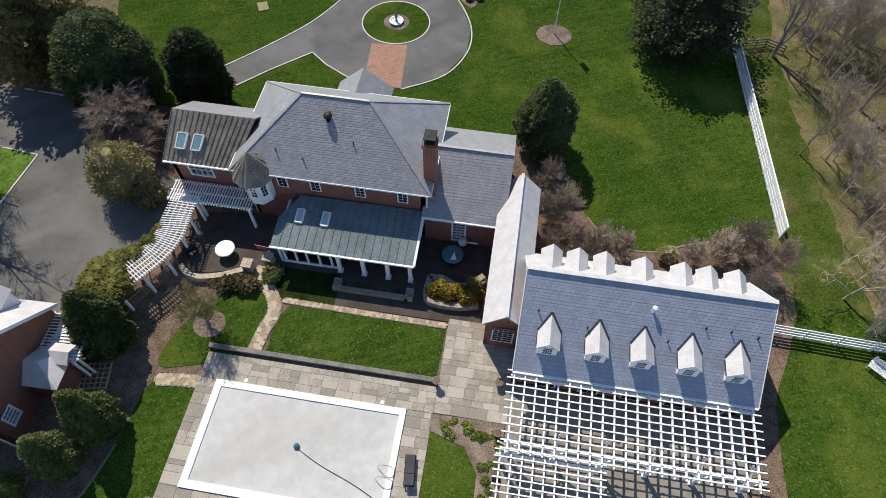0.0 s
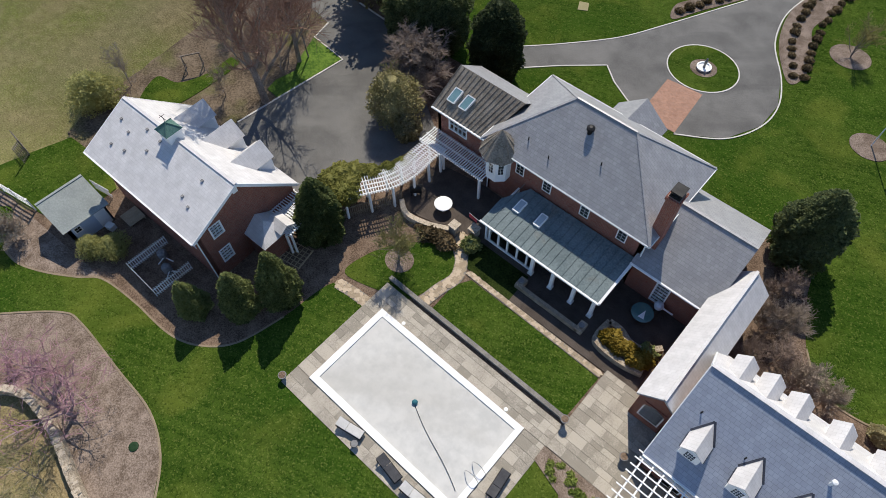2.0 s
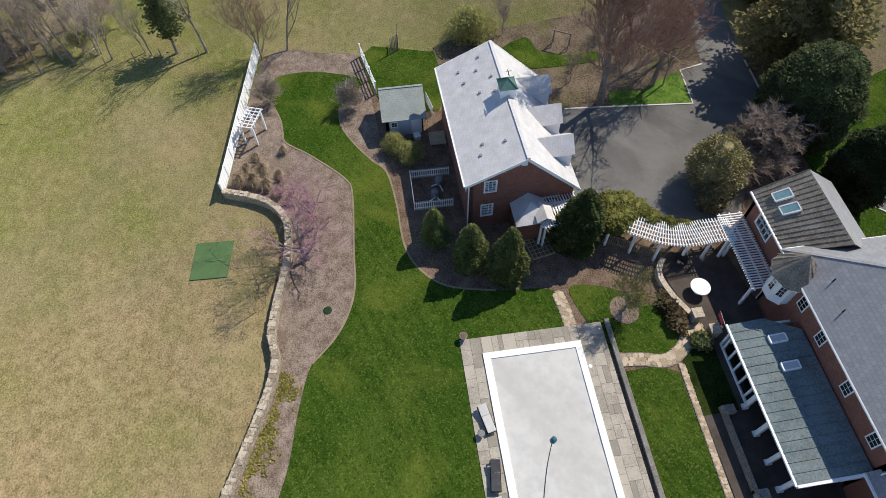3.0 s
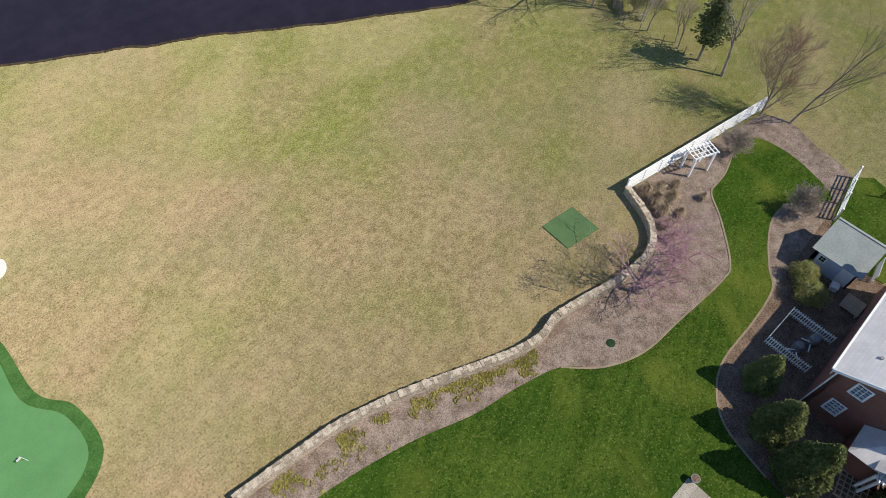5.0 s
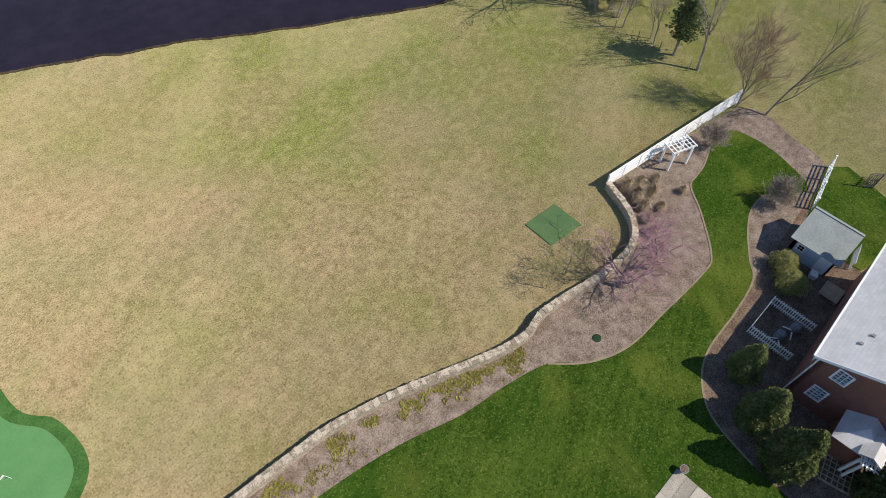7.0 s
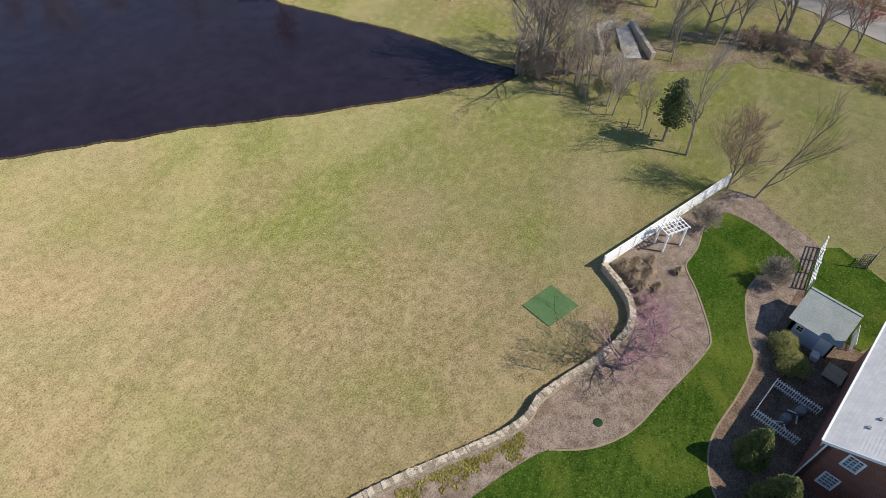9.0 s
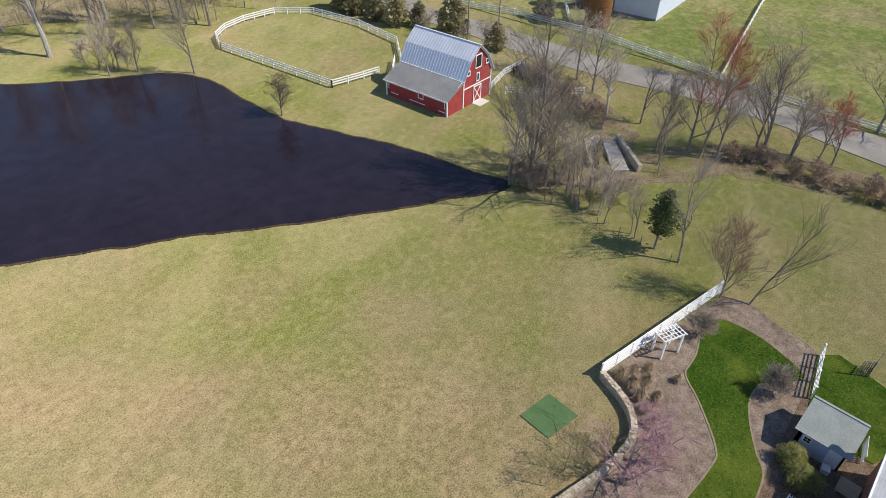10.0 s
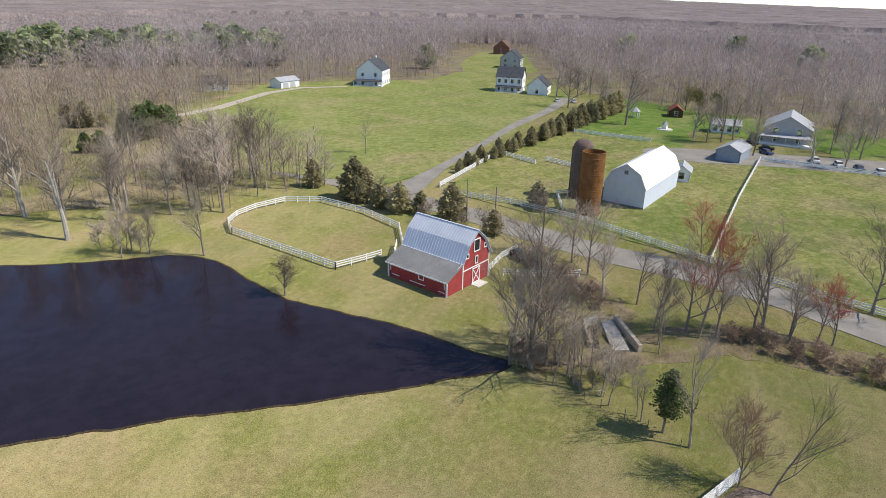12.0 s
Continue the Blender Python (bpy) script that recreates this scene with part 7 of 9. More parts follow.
part("roof", lathe(bmesh.new(), 0, 0, [(2.1, 2.4), (1.0, 3.3), (0.1, 4.0)], 6), LTROOF, gz, local=True)
wh = thing("well_house", -190.5, -106.7, 0, 0, "small white well house on a round base", "well house")
part("body", boxes((-0.7, 0.7, -0.7, 0.7, 0, 1.8)), WHITE, wh, local=True)
part("roof", lathe(bmesh.new(), 0, 0, [(1.25, 1.8), (0.05, 3.2)], 4), LTROOF, wh, local=True)
part("base", lathe(bmesh.new(), 0, 0, [(2.6, 0), (2.6, 0.3), (2.2, 0.32)], 20), KERB, wh, local=True)
sheet("farm_yard", [(-150, -92), (-152, -78), (-163, -62), (-176, -40), (-200, -20), (-206, -24), (-186, -56), (-176, -74), (-168, -86), (-158, -96)], 0.16, ROADWAY, "pale gravel farmyard", "yard")
LITTER = mat("leaf_litter", (0.14, 0.112, 0.085), (0.27, 0.222, 0.165), 0.95, 0.12, 1.5, 0.5, patch=(0.22, 0.20, 0.095), patch_scale=0.03, patch_at=0.55, spec=0.02)
sheet("forest_floor", [(-57, -140), (-68, -180), (-80, -236), (-110, -262), (-143, -284), (-60, -340), (60, -330), (40, -200), (10, -160), (-14, -146), (-34, -138)], 0.10, mat("woodland_grass", (0.15, 0.125, 0.07), (0.34, 0.28, 0.175), 0.95, 0.15, 2.0, 0.5, patch=(0.19, 0.19, 0.07), patch_scale=0.05, patch_at=0.52, spec=0.02), "tan leaf-strewn grass under bare trees", "ground", rough_edge=0.8)
sheet("forest_floor", [(-143, -292), (-182, -283), (-226, -259), (-268, -278), (-276, -216), (-250, -172), (-243, -150), (-240, -110), (-250, -50), (-260, 60), (-450, 60), (-600, -200), (-580, -450), (-380, -600), (-140, -520), (-60, -340)], 0.10, LITTER, "brown leaf-littered woodland floor", "ground", smooth_it=False)
sheet("far_meadow", [(-72, -118), (-58, -150), (-78, -236), (-143, -290), (-182, -282), (-226, -258), (-268, -276), (-274, -215), (-228, -168), (-160, -143), (-98, -119)], 0.16, FARFIELD, "green meadow below the far houses", "field", smooth_it=False)
PASTURE = mat("pasture_grass", (0.155, 0.185, 0.048), (0.295, 0.285, 0.105), 0.95, 0.15, 1.6, 0.5, spec=0.02, patch=(0.27, 0.235, 0.115), patch_scale=0.07, patch_at=0.54)
speckle(PASTURE, (0.09, 0.15, 0.028), 0.04, 0.55, 0.08, 0.5, None, 0.0, 9.0, 0.8)
speckle(PASTURE, (0.42, 0.37, 0.18), 0.45, 0.57, 0.08, 0.35, None, 0.0, 9.0)
speckle(PASTURE, (0.09, 0.105, 0.03), 0.7, 0.57, 0.08, 0.4, None, 0.0, 9.0)
sheet("farm_pasture", [(-80, -106), (-118, -121), (-162, -125), (-170, -100), (-168, -68), (-176, -36), (-190, 0), (-90, 0), (-82, -20), (-83, -50)], 0.10, PASTURE, "green farm pasture", "field", smooth_it=False)
YARDGRASS = mat("bright_yard_grass", (0.085, 0.15, 0.03), (0.19, 0.255, 0.065), 0.95, 0.3, 2.0, 0.6, patch=(0.235, 0.24, 0.095), patch_scale=0.06, patch_at=0.6, spec=0.02)
sheet("farm_lawn", [(-163, -124), (-168, -100), (-164, -90), (-178, -92), (-196, -98), (-196, -60), (-184, -52), (-190, -36), (-204, -20), (-232, -20), (-236, -60), (-242, -90), (-240, -120), (-246, -150), (-224, -150), (-196, -136)], 0.125, YARDGRASS, "bright green lawn round the farmhouse", "lawn", rough_edge=0.6)
sheet("paddock_grass", [(-104, -114), (-115, -117), (-118, -108), (-115, -95), (-101, -86), (-92, -91), (-89, -100), (-90, -108)], 0.118, YARDGRASS, "lush green grass in the farm paddock", "field", rough_edge=0.8)
sheet("court_lawn", [(-262, -262), (-300, -246), (-340, -276), (-415, -345), (-405, -372), (-330, -330), (-280, -285)], 0.125, FARFIELD, "green clearing among the woods", "lawn", rough_edge=0.6)
sheet("cottage_drive", [(-60, -225), (-95, -238), (-130, -262), (-150, -268), (-170, -260), (-172, -262), (-150, -272), (-128, -266), (-92, -242), (-58, -229)], 0.24, mat("tan_gravel", (0.36, 0.31, 0.25), (0.46, 0.41, 0.34), 0.95, 0.3, 8.0, 0.3), "tan gravel drive along the wood", "driveway", smooth_it=False)

# ---- farm fences ----
R3 = (0.45, 0.85, 1.22)
fence("paddock_fence", [(-31.7, -112.1), (-35.8, -86.3)], 1.3, R3, 2.6, "white three-rail paddock fence", w=0.14, rail=(0.06, 0.17), group="paddock fences")
fence("paddock_fence", [(-35.8, -86.3), (-41.5, -85.6), (-44.5, -85.4)], 1.3, R3, 2.4, "white three-rail paddock fence", w=0.14, rail=(0.06, 0.17), group="paddock fences")
fence("paddock_fence", [(-50.2, -86.3), (-55.7, -93.5), (-56.5, -105), (-54.5, -116.6), (-48.8, -121.7), (-42, -121.6), (-37.0, -119.9), (-33.6, -117.0), (-31.7, -112.1)], 1.3, R3, 2.6, "white three-rail paddock fence curving to the wood", w=0.14, rail=(0.06, 0.17), group="paddock fences")
fence("paddock_fence", [(-45.3, -83.2), (-49.5, -87.2)], 1.3, R3, 1.9, "white three-rail paddock fence beside the barn", w=0.14, rail=(0.06, 0.17), group="paddock fences")
fence("barnyard_fence", [(-53, -69), (-58.5, -71), (-63.5, -71.5)], 1.3, R3, 2.0, "white three-rail barnyard fence", w=0.14, rail=(0.06, 0.17))
fence("barnyard_fence", [(-53.5, -66.5), (-57.5, -61.5), (-62, -58)], 1.3, R3, 2.0, "white three-rail barnyard fence", w=0.14, rail=(0.06, 0.17))
fence("road_fence", [(-78.5, -103.5), (-83.4, -89.2), (-85.2, -71.4), (-83.3, -51.9), (-81.8, -38.4), (-82.0, -19.4), (-80, 0)], 1.35, R3, 2.8, "white three-rail fence along the road", w=0.16, rail=(0.06, 0.18))
fence("pasture_fence", [(-81.1, -108.0), (-117.5, -120.6), (-116.0, -106.8)], 1.4, R3, 3.0, "white three-rail pasture fence", w=0.18, rail=(0.08, 0.2))
fence("pasture_fence", [(-120.9, -106.7), (-120.5, -96.5)], 1.4, R3, 3.0, "white three-rail pasture fence", w=0.18, rail=(0.08, 0.2))
fence("pasture_fence", [(-161.0, -124.2), (-166.9, -99.9)], 1.4, R3, 3.2, "white three-rail pasture fence", w=0.2, rail=(0.08, 0.22))
fence("pasture_fence", [(-83.0, -46.0), (-125, -57), (-167.9, -67.2), (-174.3, -36.2), (-180, -10)], 1.4, R3, 3.2, "white three-rail pasture fence", w=0.2, rail=(0.08, 0.22))
fence("barn_fence", [(-88, -79), (-96, -86), (-104, -83)], 1.4, R3, 2.6, "white three-rail fence at the silos", w=0.16, rail=(0.08, 0.2))

# ---- stone culvert by the stream ----
cv = thing("stone_culvert", -48.5, -44.5, 0, 0, "pale stone culvert with sloping walls", "culvert")
part("apron", slab(bmesh.new(), [(-45.9, -42.6, 0.2), (-47.4, -41.2, 0.2), (-52.2, -46.4, 0.75), (-50.7, -47.4, 0.75)], 0.25), mat("weathered_culvert_stone", (0.30, 0.275, 0.24), (0.58, 0.55, 0.5), 0.9, 0.7, 5.0, 0.5), cv)
part("wing_wall", beam(bmesh.new(), (-52.6, -46.3, 0.75), (-48.1, -40.2, 0.5), 0.5, 1.1), STONE, cv)
part("head_wall", beam(bmesh.new(), (-50.6, -47.9, 0.7), (-48.2, -48.6, 0.7), 0.45, 1.0), KERB, cv)
part("wing_wall", beam(bmesh.new(), (-48.3, -48.4, 0.5), (-44.6, -44.9, 0.3), 0.4, 0.8), STONE, cv)
# flat black slab draws the shade of the culvert's opening
part("channel", prism(bmesh.new(), [(-45.0, -43.9), (-49.9, -47.5), (-48.2, -48.1), (-44.9, -45.0)], 0, 0.09), DARK, cv, "black slab painted as the shade in the culvert mouth")

# ---- utility poles and parked vehicles ----
for x, y, h in ((-68.4, -88.0, 8.5), (-78.2, -88.8, 5.0)):
    t = thing("utility_pole", x, y, 0, 0, "grey wooden utility pole", "utility pole", "roadside poles")
    part("pole", tube(bmesh.new(), (0, 0, 0), (0, 0, h), 0.15, 0.1, 8), BARK, t, local=True)


def car(x, y, rz, colour, label):
    """A parked car: body, cabin glass and four wheels."""
    c = thing("parked_car", x, y, 0.06, rz, label, "car", "parked cars")
    bm = boxes((-2.2, 2.2, -0.88, 0.88, 0.3, 0.95))
    bmesh.ops.bevel(bm, geom=bm.edges[:], offset=0.15, segments=2, affect="EDGES")
    part("body", bm, colour, c, local=True)
    bm = bmesh.new()
    lo = [(-1.5, -0.8), (1.1, -0.8), (1.1, 0.8), (-1.5, 0.8)]
    hi = [(-1.1, -0.68), (0.5, -0.68), (0.5, 0.68), (-1.1, 0.68)]
    a, b = [bm.verts.new((*p, 0.94)) for p in lo], [bm.verts.new((*p, 1.45)) for p in hi]
    bm.faces.new(b)
    for i in range(4):
        bm.faces.new((a[i], a[(i + 1) % 4], b[(i + 1) % 4], b[i]))
    part("cabin", bm, CUSHD, c, "dark cabin glass", local=True)
    part("roof", boxes((-1.1, 0.5, -0.66, 0.66, 1.452, 1.49)), colour, c, local=True)
    for wx in (-1.35, 1.35):
        for wy in (-0.85, 0.85):
            part("wheel", tube(bmesh.new(), (wx, wy - 0.1, 0.32), (wx, wy + 0.1, 0.32), 0.32, 0.32, 14), BLACK, c, local=True)


PAINTS = [mat("car_paint_" + n, a, b, 0.3, 1.0, 10.0, 0.0, spec=0.6) for n, a, b in (("white", (0.7, 0.7, 0.7), (0.75, 0.75, 0.75)), ("blue", (0.04, 0.07, 0.16), (0.06, 0.09, 0.2)), ("black", (0.02, 0.02, 0.024), (0.03, 0.03, 0.034)))]
WORDS = ("white", "dark blue", "black")
for x, y, rz, k in ((-178, -56, 30, 0), (-177.5, -50, 30, 0), (-177, -45, 30, 1), (-176.6, -40, 30, 0), (-184, -71, 110, 2), (-188, -77, 110, 2), (-178, -69, 60, 1), (-214, -168, 40, 0), (-218, -162, 40, 0), (-61, -69, 70, 2), (-60, -64, 70, 1)):
    car(x, y, rz, PAINTS[k], WORDS[k] + " car parked on the pale yard")

sheet("forest_floor", [(-60, -335), (60, -325), (300, -700), (100, -1500), (-1600, -1300), (-1500, 400), (-440, 58), (-590, -200), (-570, -450), (-380, -590), (-145, -510)], 0.06, LITTER, "brown leaf-littered floor of the far woodland", "ground", smooth_it=False)


# ---- plants ----
def grow_tree(seed, h, spread, limbs=7, fork=0.3, lean=(0, 0), twigs=6, r=None, spray=8, fat=1.0, crook=0.22):
    """Trunk and twig meshes of one leafless tree, h tall; returns two lists of vertices and faces."""
    rng = random.Random(seed)
    wood, fine = ([], []), ([], [])

    def seg(store, a, b, r0, r1, n, joined=None):
        d = (b - a)
        if d.length < 1e-4:
            return joined
        s = d.orthogonal().normalized()
        u = d.normalized().cross(s)
        if joined:
            s = (store[0][joined[0]] - a)
            s = (s - d.normalized() * s.dot(d.normalized())).normalized()
            u = d.normalized().cross(s)
        rings = [joined] if joined else []
        for q, rad in ((b, r1),) if joined else ((a, r0), (b, r1)):
            rings.append([])
            for k in range(n):
                c = k * 2 * math.pi / n
                rings[-1].append(len(store[0]))
                store[0].append(q + (s * math.cos(c) + u * math.sin(c)) * rad)
        for k in range(n):
            store[1].append((rings[0][k], rings[0][(k + 1) % n], rings[1][(k + 1) % n], rings[1][k]))
        return rings[1]

    def blade(a, b, w):
        i0 = len(fine[0])
        s = (b - a).orthogonal().normalized() * w
        fine[0].extend((a - s, a + s, b))
        fine[1].append((i0, i0 + 1, i0 + 2))

    def limb(p, d, length, r0, level):
        if level == 3:
            q = p + d * length
            blade(p, q, max(r0, 0.01) * 0.9)
            for k in range(spray):
                e = p.lerp(q, rng.uniform(0.15, 0.9))
                nd = (d + Vector((rng.uniform(-1, 1), rng.uniform(-1, 1), rng.uniform(-0.5, 0.9))) * 0.9).normalized()
                blade(e, e + nd * length * rng.uniform(0.4, 0.95), 0.012 * fat)
            return
        n = 4 if level == 0 else 3 if level == 1 else 2
        q, path, ring = p, [p], None
        rr = [r0 * (1 - 0.75 * i / n) for i in range(n + 1)]
        for i in range(n):
            d = (d + Vector((rng.uniform(-1, 1), rng.uniform(-1, 1), rng.uniform(-0.3, 0.7))) * (crook * 0.26 if level == 0 else crook)).normalized()
            e = q + d * length / n
            ring = seg(wood if level < 2 else fine, q, e, rr[i], rr[i + 1], (7, 5, 3, 3)[level], ring)
            q = e
            path.append(q)
        kids = (limbs, 6, twigs, 0)[level]
        for k in range(kids):
            t = (fork if level == 0 else 0.2) + (1 - (fork if level == 0 else 0.2)) * (k + rng.random()) / kids
            t = min(t, 0.999)
            i = int(t * n)
            at = path[i].lerp(path[i + 1], t * n - i)
            side = Vector((rng.uniform(-1, 1), rng.uniform(-1, 1), 0))
            side = (side - d * side.dot(d))
            side = side.normalized() if side.length > 0.01 else Vector((1, 0, 0))
            nd = (d * rng.uniform(0.45, 0.9) + side * spread * rng.uniform(0.6, 1.2) + Vector((0, 0, 0.35))).normalized()
            limb(at, nd, length * rng.uniform(0.42, 0.62) * (1.15 - 0.5 * t if level == 0 else 1.0), max(rr[i] * 0.55, 0.016 if level < 2 else 0.011), level + 1)

    limb(Vector((0, 0, -0.05)), Vector((lean[0], lean[1], 1)).normalized(), h * 0.78, r or h * 0.013, 0)
    return wood, fine


def raw_mesh(name, store, material):
    me = bpy.data.meshes.new(name)
    me.from_pydata([tuple(v) for v in store[0]], [], store[1])
    me.materials.append(material)
    return me


def tree_kind(name, seed, h, spread, bark, twig, joined=False, **kw):
    """Trunk and twig meshes for a kind of tree; joined puts the stems of a low bush into its twigs."""
    wood, fine = grow_tree(seed, h, spread, **kw)
    if joined:
        n = len(fine[0])
        return None, raw_mesh(name + "_twigs", (fine[0] + wood[0], fine[1] + [tuple(i + n for i in f) for f in wood[1]]), twig), h
    return raw_mesh(name + "_trunk", wood, bark), raw_mesh(name + "_twigs", fine, twig), h


def plant_tree(kind, x, y, h, turn, label, name="bare_tree", group="", z=0.0, wide=1.0):
    t = thing(name, x, y, z, 0, label, "tree", group)
    s = h / kind[2]
    for nm, me in (("trunk", kind[0]), ("crown", kind[1])):
        if me:
            share(nm, me, t, Matrix.Rotation(turn, 4, "Z") @ Matrix.Diagonal((s * wide, s * wide, s, 1)))
    return t


REDTWIG = mat("budding_red_twigs", (0.36, 0.12, 0.085), (0.56, 0.20, 0.13), 0.95, 0.4, 4.0, 0.0)
PINKTWIG = mat("pink_blossom_twigs", (0.25, 0.13, 0.15), (0.47, 0.275, 0.32), 0.95, 0.8, 6.0, 0.0)
TANTWIG = mat("tan_brown_twigs", (0.32, 0.215, 0.14), (0.5, 0.35, 0.24), 0.95, 0.5, 4.0, 0.0)
OLIVETWIG = mat("olive_budding_twigs", (0.20, 0.18, 0.065), (0.33, 0.29, 0.12), 0.95, 0.6, 5.0, 0.0)
PALEBARK = mat("pale_sycamore_bark", (0.30, 0.27, 0.23), (0.46, 0.43, 0.38), 0.9, 1.0, 8.0, 0.3)
K_TALL = [tree_kind("bare_tree", 11 + i, 14, 0.72, BARK, TWIG, limbs=10, fork=0.2, spray=7, fat=1.1, crook=0.42, r=0.23) for i in range(4)]
K_SLIM = [tree_kind("slim_tree", 31 + i, 10, 0.5, BARK, TWIG, limbs=8, fork=0.3, twigs=4, spray=5, fat=0.7, crook=0.36) for i in range(2)]
K_PALE = tree_kind("pale_tree", 41, 16, 0.7, PALEBARK, TWIG, limbs=9, fork=0.26, spray=6, fat=1.0, crook=0.45, r=0.4)
K_RED = tree_kind("red_tree", 43, 12, 0.68, BARK, REDTWIG, limbs=10, fork=0.25, spray=9, fat=1.1, crook=0.4)
K_VASE = tree_kind("vase_tree", 45, 8, 0.66, BARK, TANTWIG, limbs=19, fork=0.05, twigs=7, r=0.065, spray=8, fat=0.55, crook=0.28)
K_PINK = tree_kind("redbud", 47, 5, 1.2, mat("rosy_grey_bark", (0.20, 0.14, 0.135), (0.34, 0.25, 0.24), 0.9, 1.5, 12.0, 0.3), PINKTWIG, limbs=10, fork=0.08, twigs=5, r=0.09, spray=4, fat=0.6, crook=0.4)
BROWNTWIG = mat("brown_shrub_twigs", (0.20, 0.145, 0.11), (0.36, 0.27, 0.215), 0.95, 0.5, 4.0, 0.0)
K_ROUND = tree_kind("round_shrub", 49, 5, 0.9, BARK, BROWNTWIG, limbs=18, fork=0.08, twigs=8, r=0.1, spray=6)
K_SCRUB = tree_kind("scrub_tree", 59, 6, 0.85, BARK, TWIG, joined=True, limbs=11, fork=0.1, twigs=6, r=0.08, spray=6, fat=1.0, crook=0.4)
DARKTWIG = mat("dark_brown_brush", (0.23, 0.165, 0.12), (0.42, 0.31, 0.23), 0.95, 0.4, 4.0, 0.0)
K_BRUSH = tree_kind("brush", 61, 2.4, 1.1, DARKTWIG, DARKTWIG, joined=True, limbs=13, fork=0.02, twigs=5, r=0.03, spray=5, fat=1.3)
K_OLIVE = tree_kind("olive_shrub", 51, 5, 0.9, BARK, OLIVETWIG, limbs=16, fork=0.08, twigs=7, r=0.1)
K_FAN = tree_kind("fan_shrub", 69, 2.2, 0.75, TANTWIG, mat("pale_tan_twigs", (0.30, 0.24, 0.18), (0.48, 0.395, 0.31), 0.95, 0.8, 6.0, 0.0), joined=True, limbs=30, fork=0.0, twigs=6, r=0.025, spray=6, fat=0.75, crook=0.2)
K_BROOM = tree_kind("twig_shrub", 53, 2.2, 0.8, TANTWIG, TWIG, limbs=16, fork=0.03, twigs=5, r=0.03, spray=5)
BARE = "leafless grey-brown tree"


def leafy(name, seed, prof, n, size, lump=0.25, droop=0.2, core=0.8):
    """A crown of many small leaf clumps over a core; prof: (height, radius) from the foot up."""
    rng = random.Random(seed)
    v, f = [], []
    top, low = prof[-1][0], prof[0][0]

    def radius(z):
        for (z0, r0), (z1, r1) in zip(prof, prof[1:]):
            if z <= z1:
                return r0 + (r1 - r0) * (z - z0) / max(z1 - z0, 1e-6)
        return prof[-1][1]

    def bulge(a, z):
        return 1 + lump * noise.noise((math.cos(a) * 1.6 + seed, math.sin(a) * 1.6, z * 0.9)) + 0.5 * lump * noise.noise((math.cos(a) * 4 + seed, math.sin(a) * 4, z * 2.2))
    m, k = 18, 14
    for j in range(k + 1):
        z = low + (top - low) * j / k
        for i in range(m):
            a = i * 2 * math.pi / m
            r = radius(z) * core * bulge(a, z) * rng.uniform(0.9, 1.08)
            v.append((r * math.cos(a), r * math.sin(a), z * (0.98 if j == k else 1)))
    for j in range(k):
        for i in range(m):
            f.append((j * m + i, j * m + (i + 1) % m, (j + 1) * m + (i + 1) % m, (j + 1) * m + i))
    f.append(tuple(k * m + i for i in range(m)))
    zs = [low + (top - low) * i / 200 for i in range(201)]
    w = [radius(z) + 0.1 for z in zs]
    for z in rng.choices(zs, w, k=n):
        a = rng.uniform(0, 2 * math.pi)
        z += rng.uniform(-0.1, 0.1)
        r = radius(min(max(z, low), top)) * bulge(a, z) * rng.uniform(core, 1.06)
        c = Vector((r * math.cos(a), r * math.sin(a), z))
        out = Vector((math.cos(a), math.sin(a), rng.uniform(-droop, 0.7))).normalized()
        side = out.cross(Vector((rng.uniform(-1, 1), rng.uniform(-1, 1), rng.uniform(-1, 1)))).normalized()
        s = size * rng.uniform(0.6, 1.35)
        i0 = len(v)
        v += [tuple(c + side * s * 0.5), tuple(c - side * s * 0.5), tuple(c + out * s * 0.9 - side * s * 0.2), tuple(c + out * s * 0.8 + side * s * 0.3)]
        f += [(i0, i0 + 1, i0 + 2), (i0, i0 + 2, i0 + 3)]
    return v, f


GREEN_DARK = leaf_mat("dark_evergreen_leaves", (0.040, 0.056, 0.024), (0.175, 0.205, 0.09))
GREEN_YEW = leaf_mat("olive_evergreen_leaves", (0.075, 0.098, 0.034), (0.25, 0.275, 0.105))
GREEN_OLIVE = leaf_mat("yellow_green_leaves", (0.14, 0.15, 0.035), (0.30, 0.29, 0.085))
GREEN_FRESH = leaf_mat("fresh_green_leaves", (0.12, 0.17, 0.03), (0.26, 0.31, 0.08))
GOLD = leaf_mat("gold_shrub_leaves", (0.20, 0.14, 0.02), (0.34, 0.25, 0.05))
CEDAR = leaf_mat("dull_cedar_leaves", (0.22, 0.2, 0.11), (0.5, 0.45, 0.26))
PINELEAF = leaf_mat("dark_pine_needles", (0.075, 0.085, 0.045), (0.20, 0.21, 0.115))


def leaf_mesh(name, seed, prof, n, size, material, **kw):
    me = raw_mesh(name, leafy(name, seed, prof, n, size, **kw), material)
    return me


def evergreen(name, me, x, y, scale, label, trunk=0.0, turn=0.0, category="tree", group="", wide=1.0):
    t = thing(name, x, y, 0, 0, label, category, group)
    if trunk:
        part("trunk", tube(bmesh.new(), (0, 0, 0), (0, 0, trunk), 0.16, 0.1, 8), BARK, t, local=True)
    share("crown", me, t, Matrix.Rotation(turn, 4, "Z") @ Matrix.Diagonal((scale * wide, scale * wide, scale, 1)))
    return t


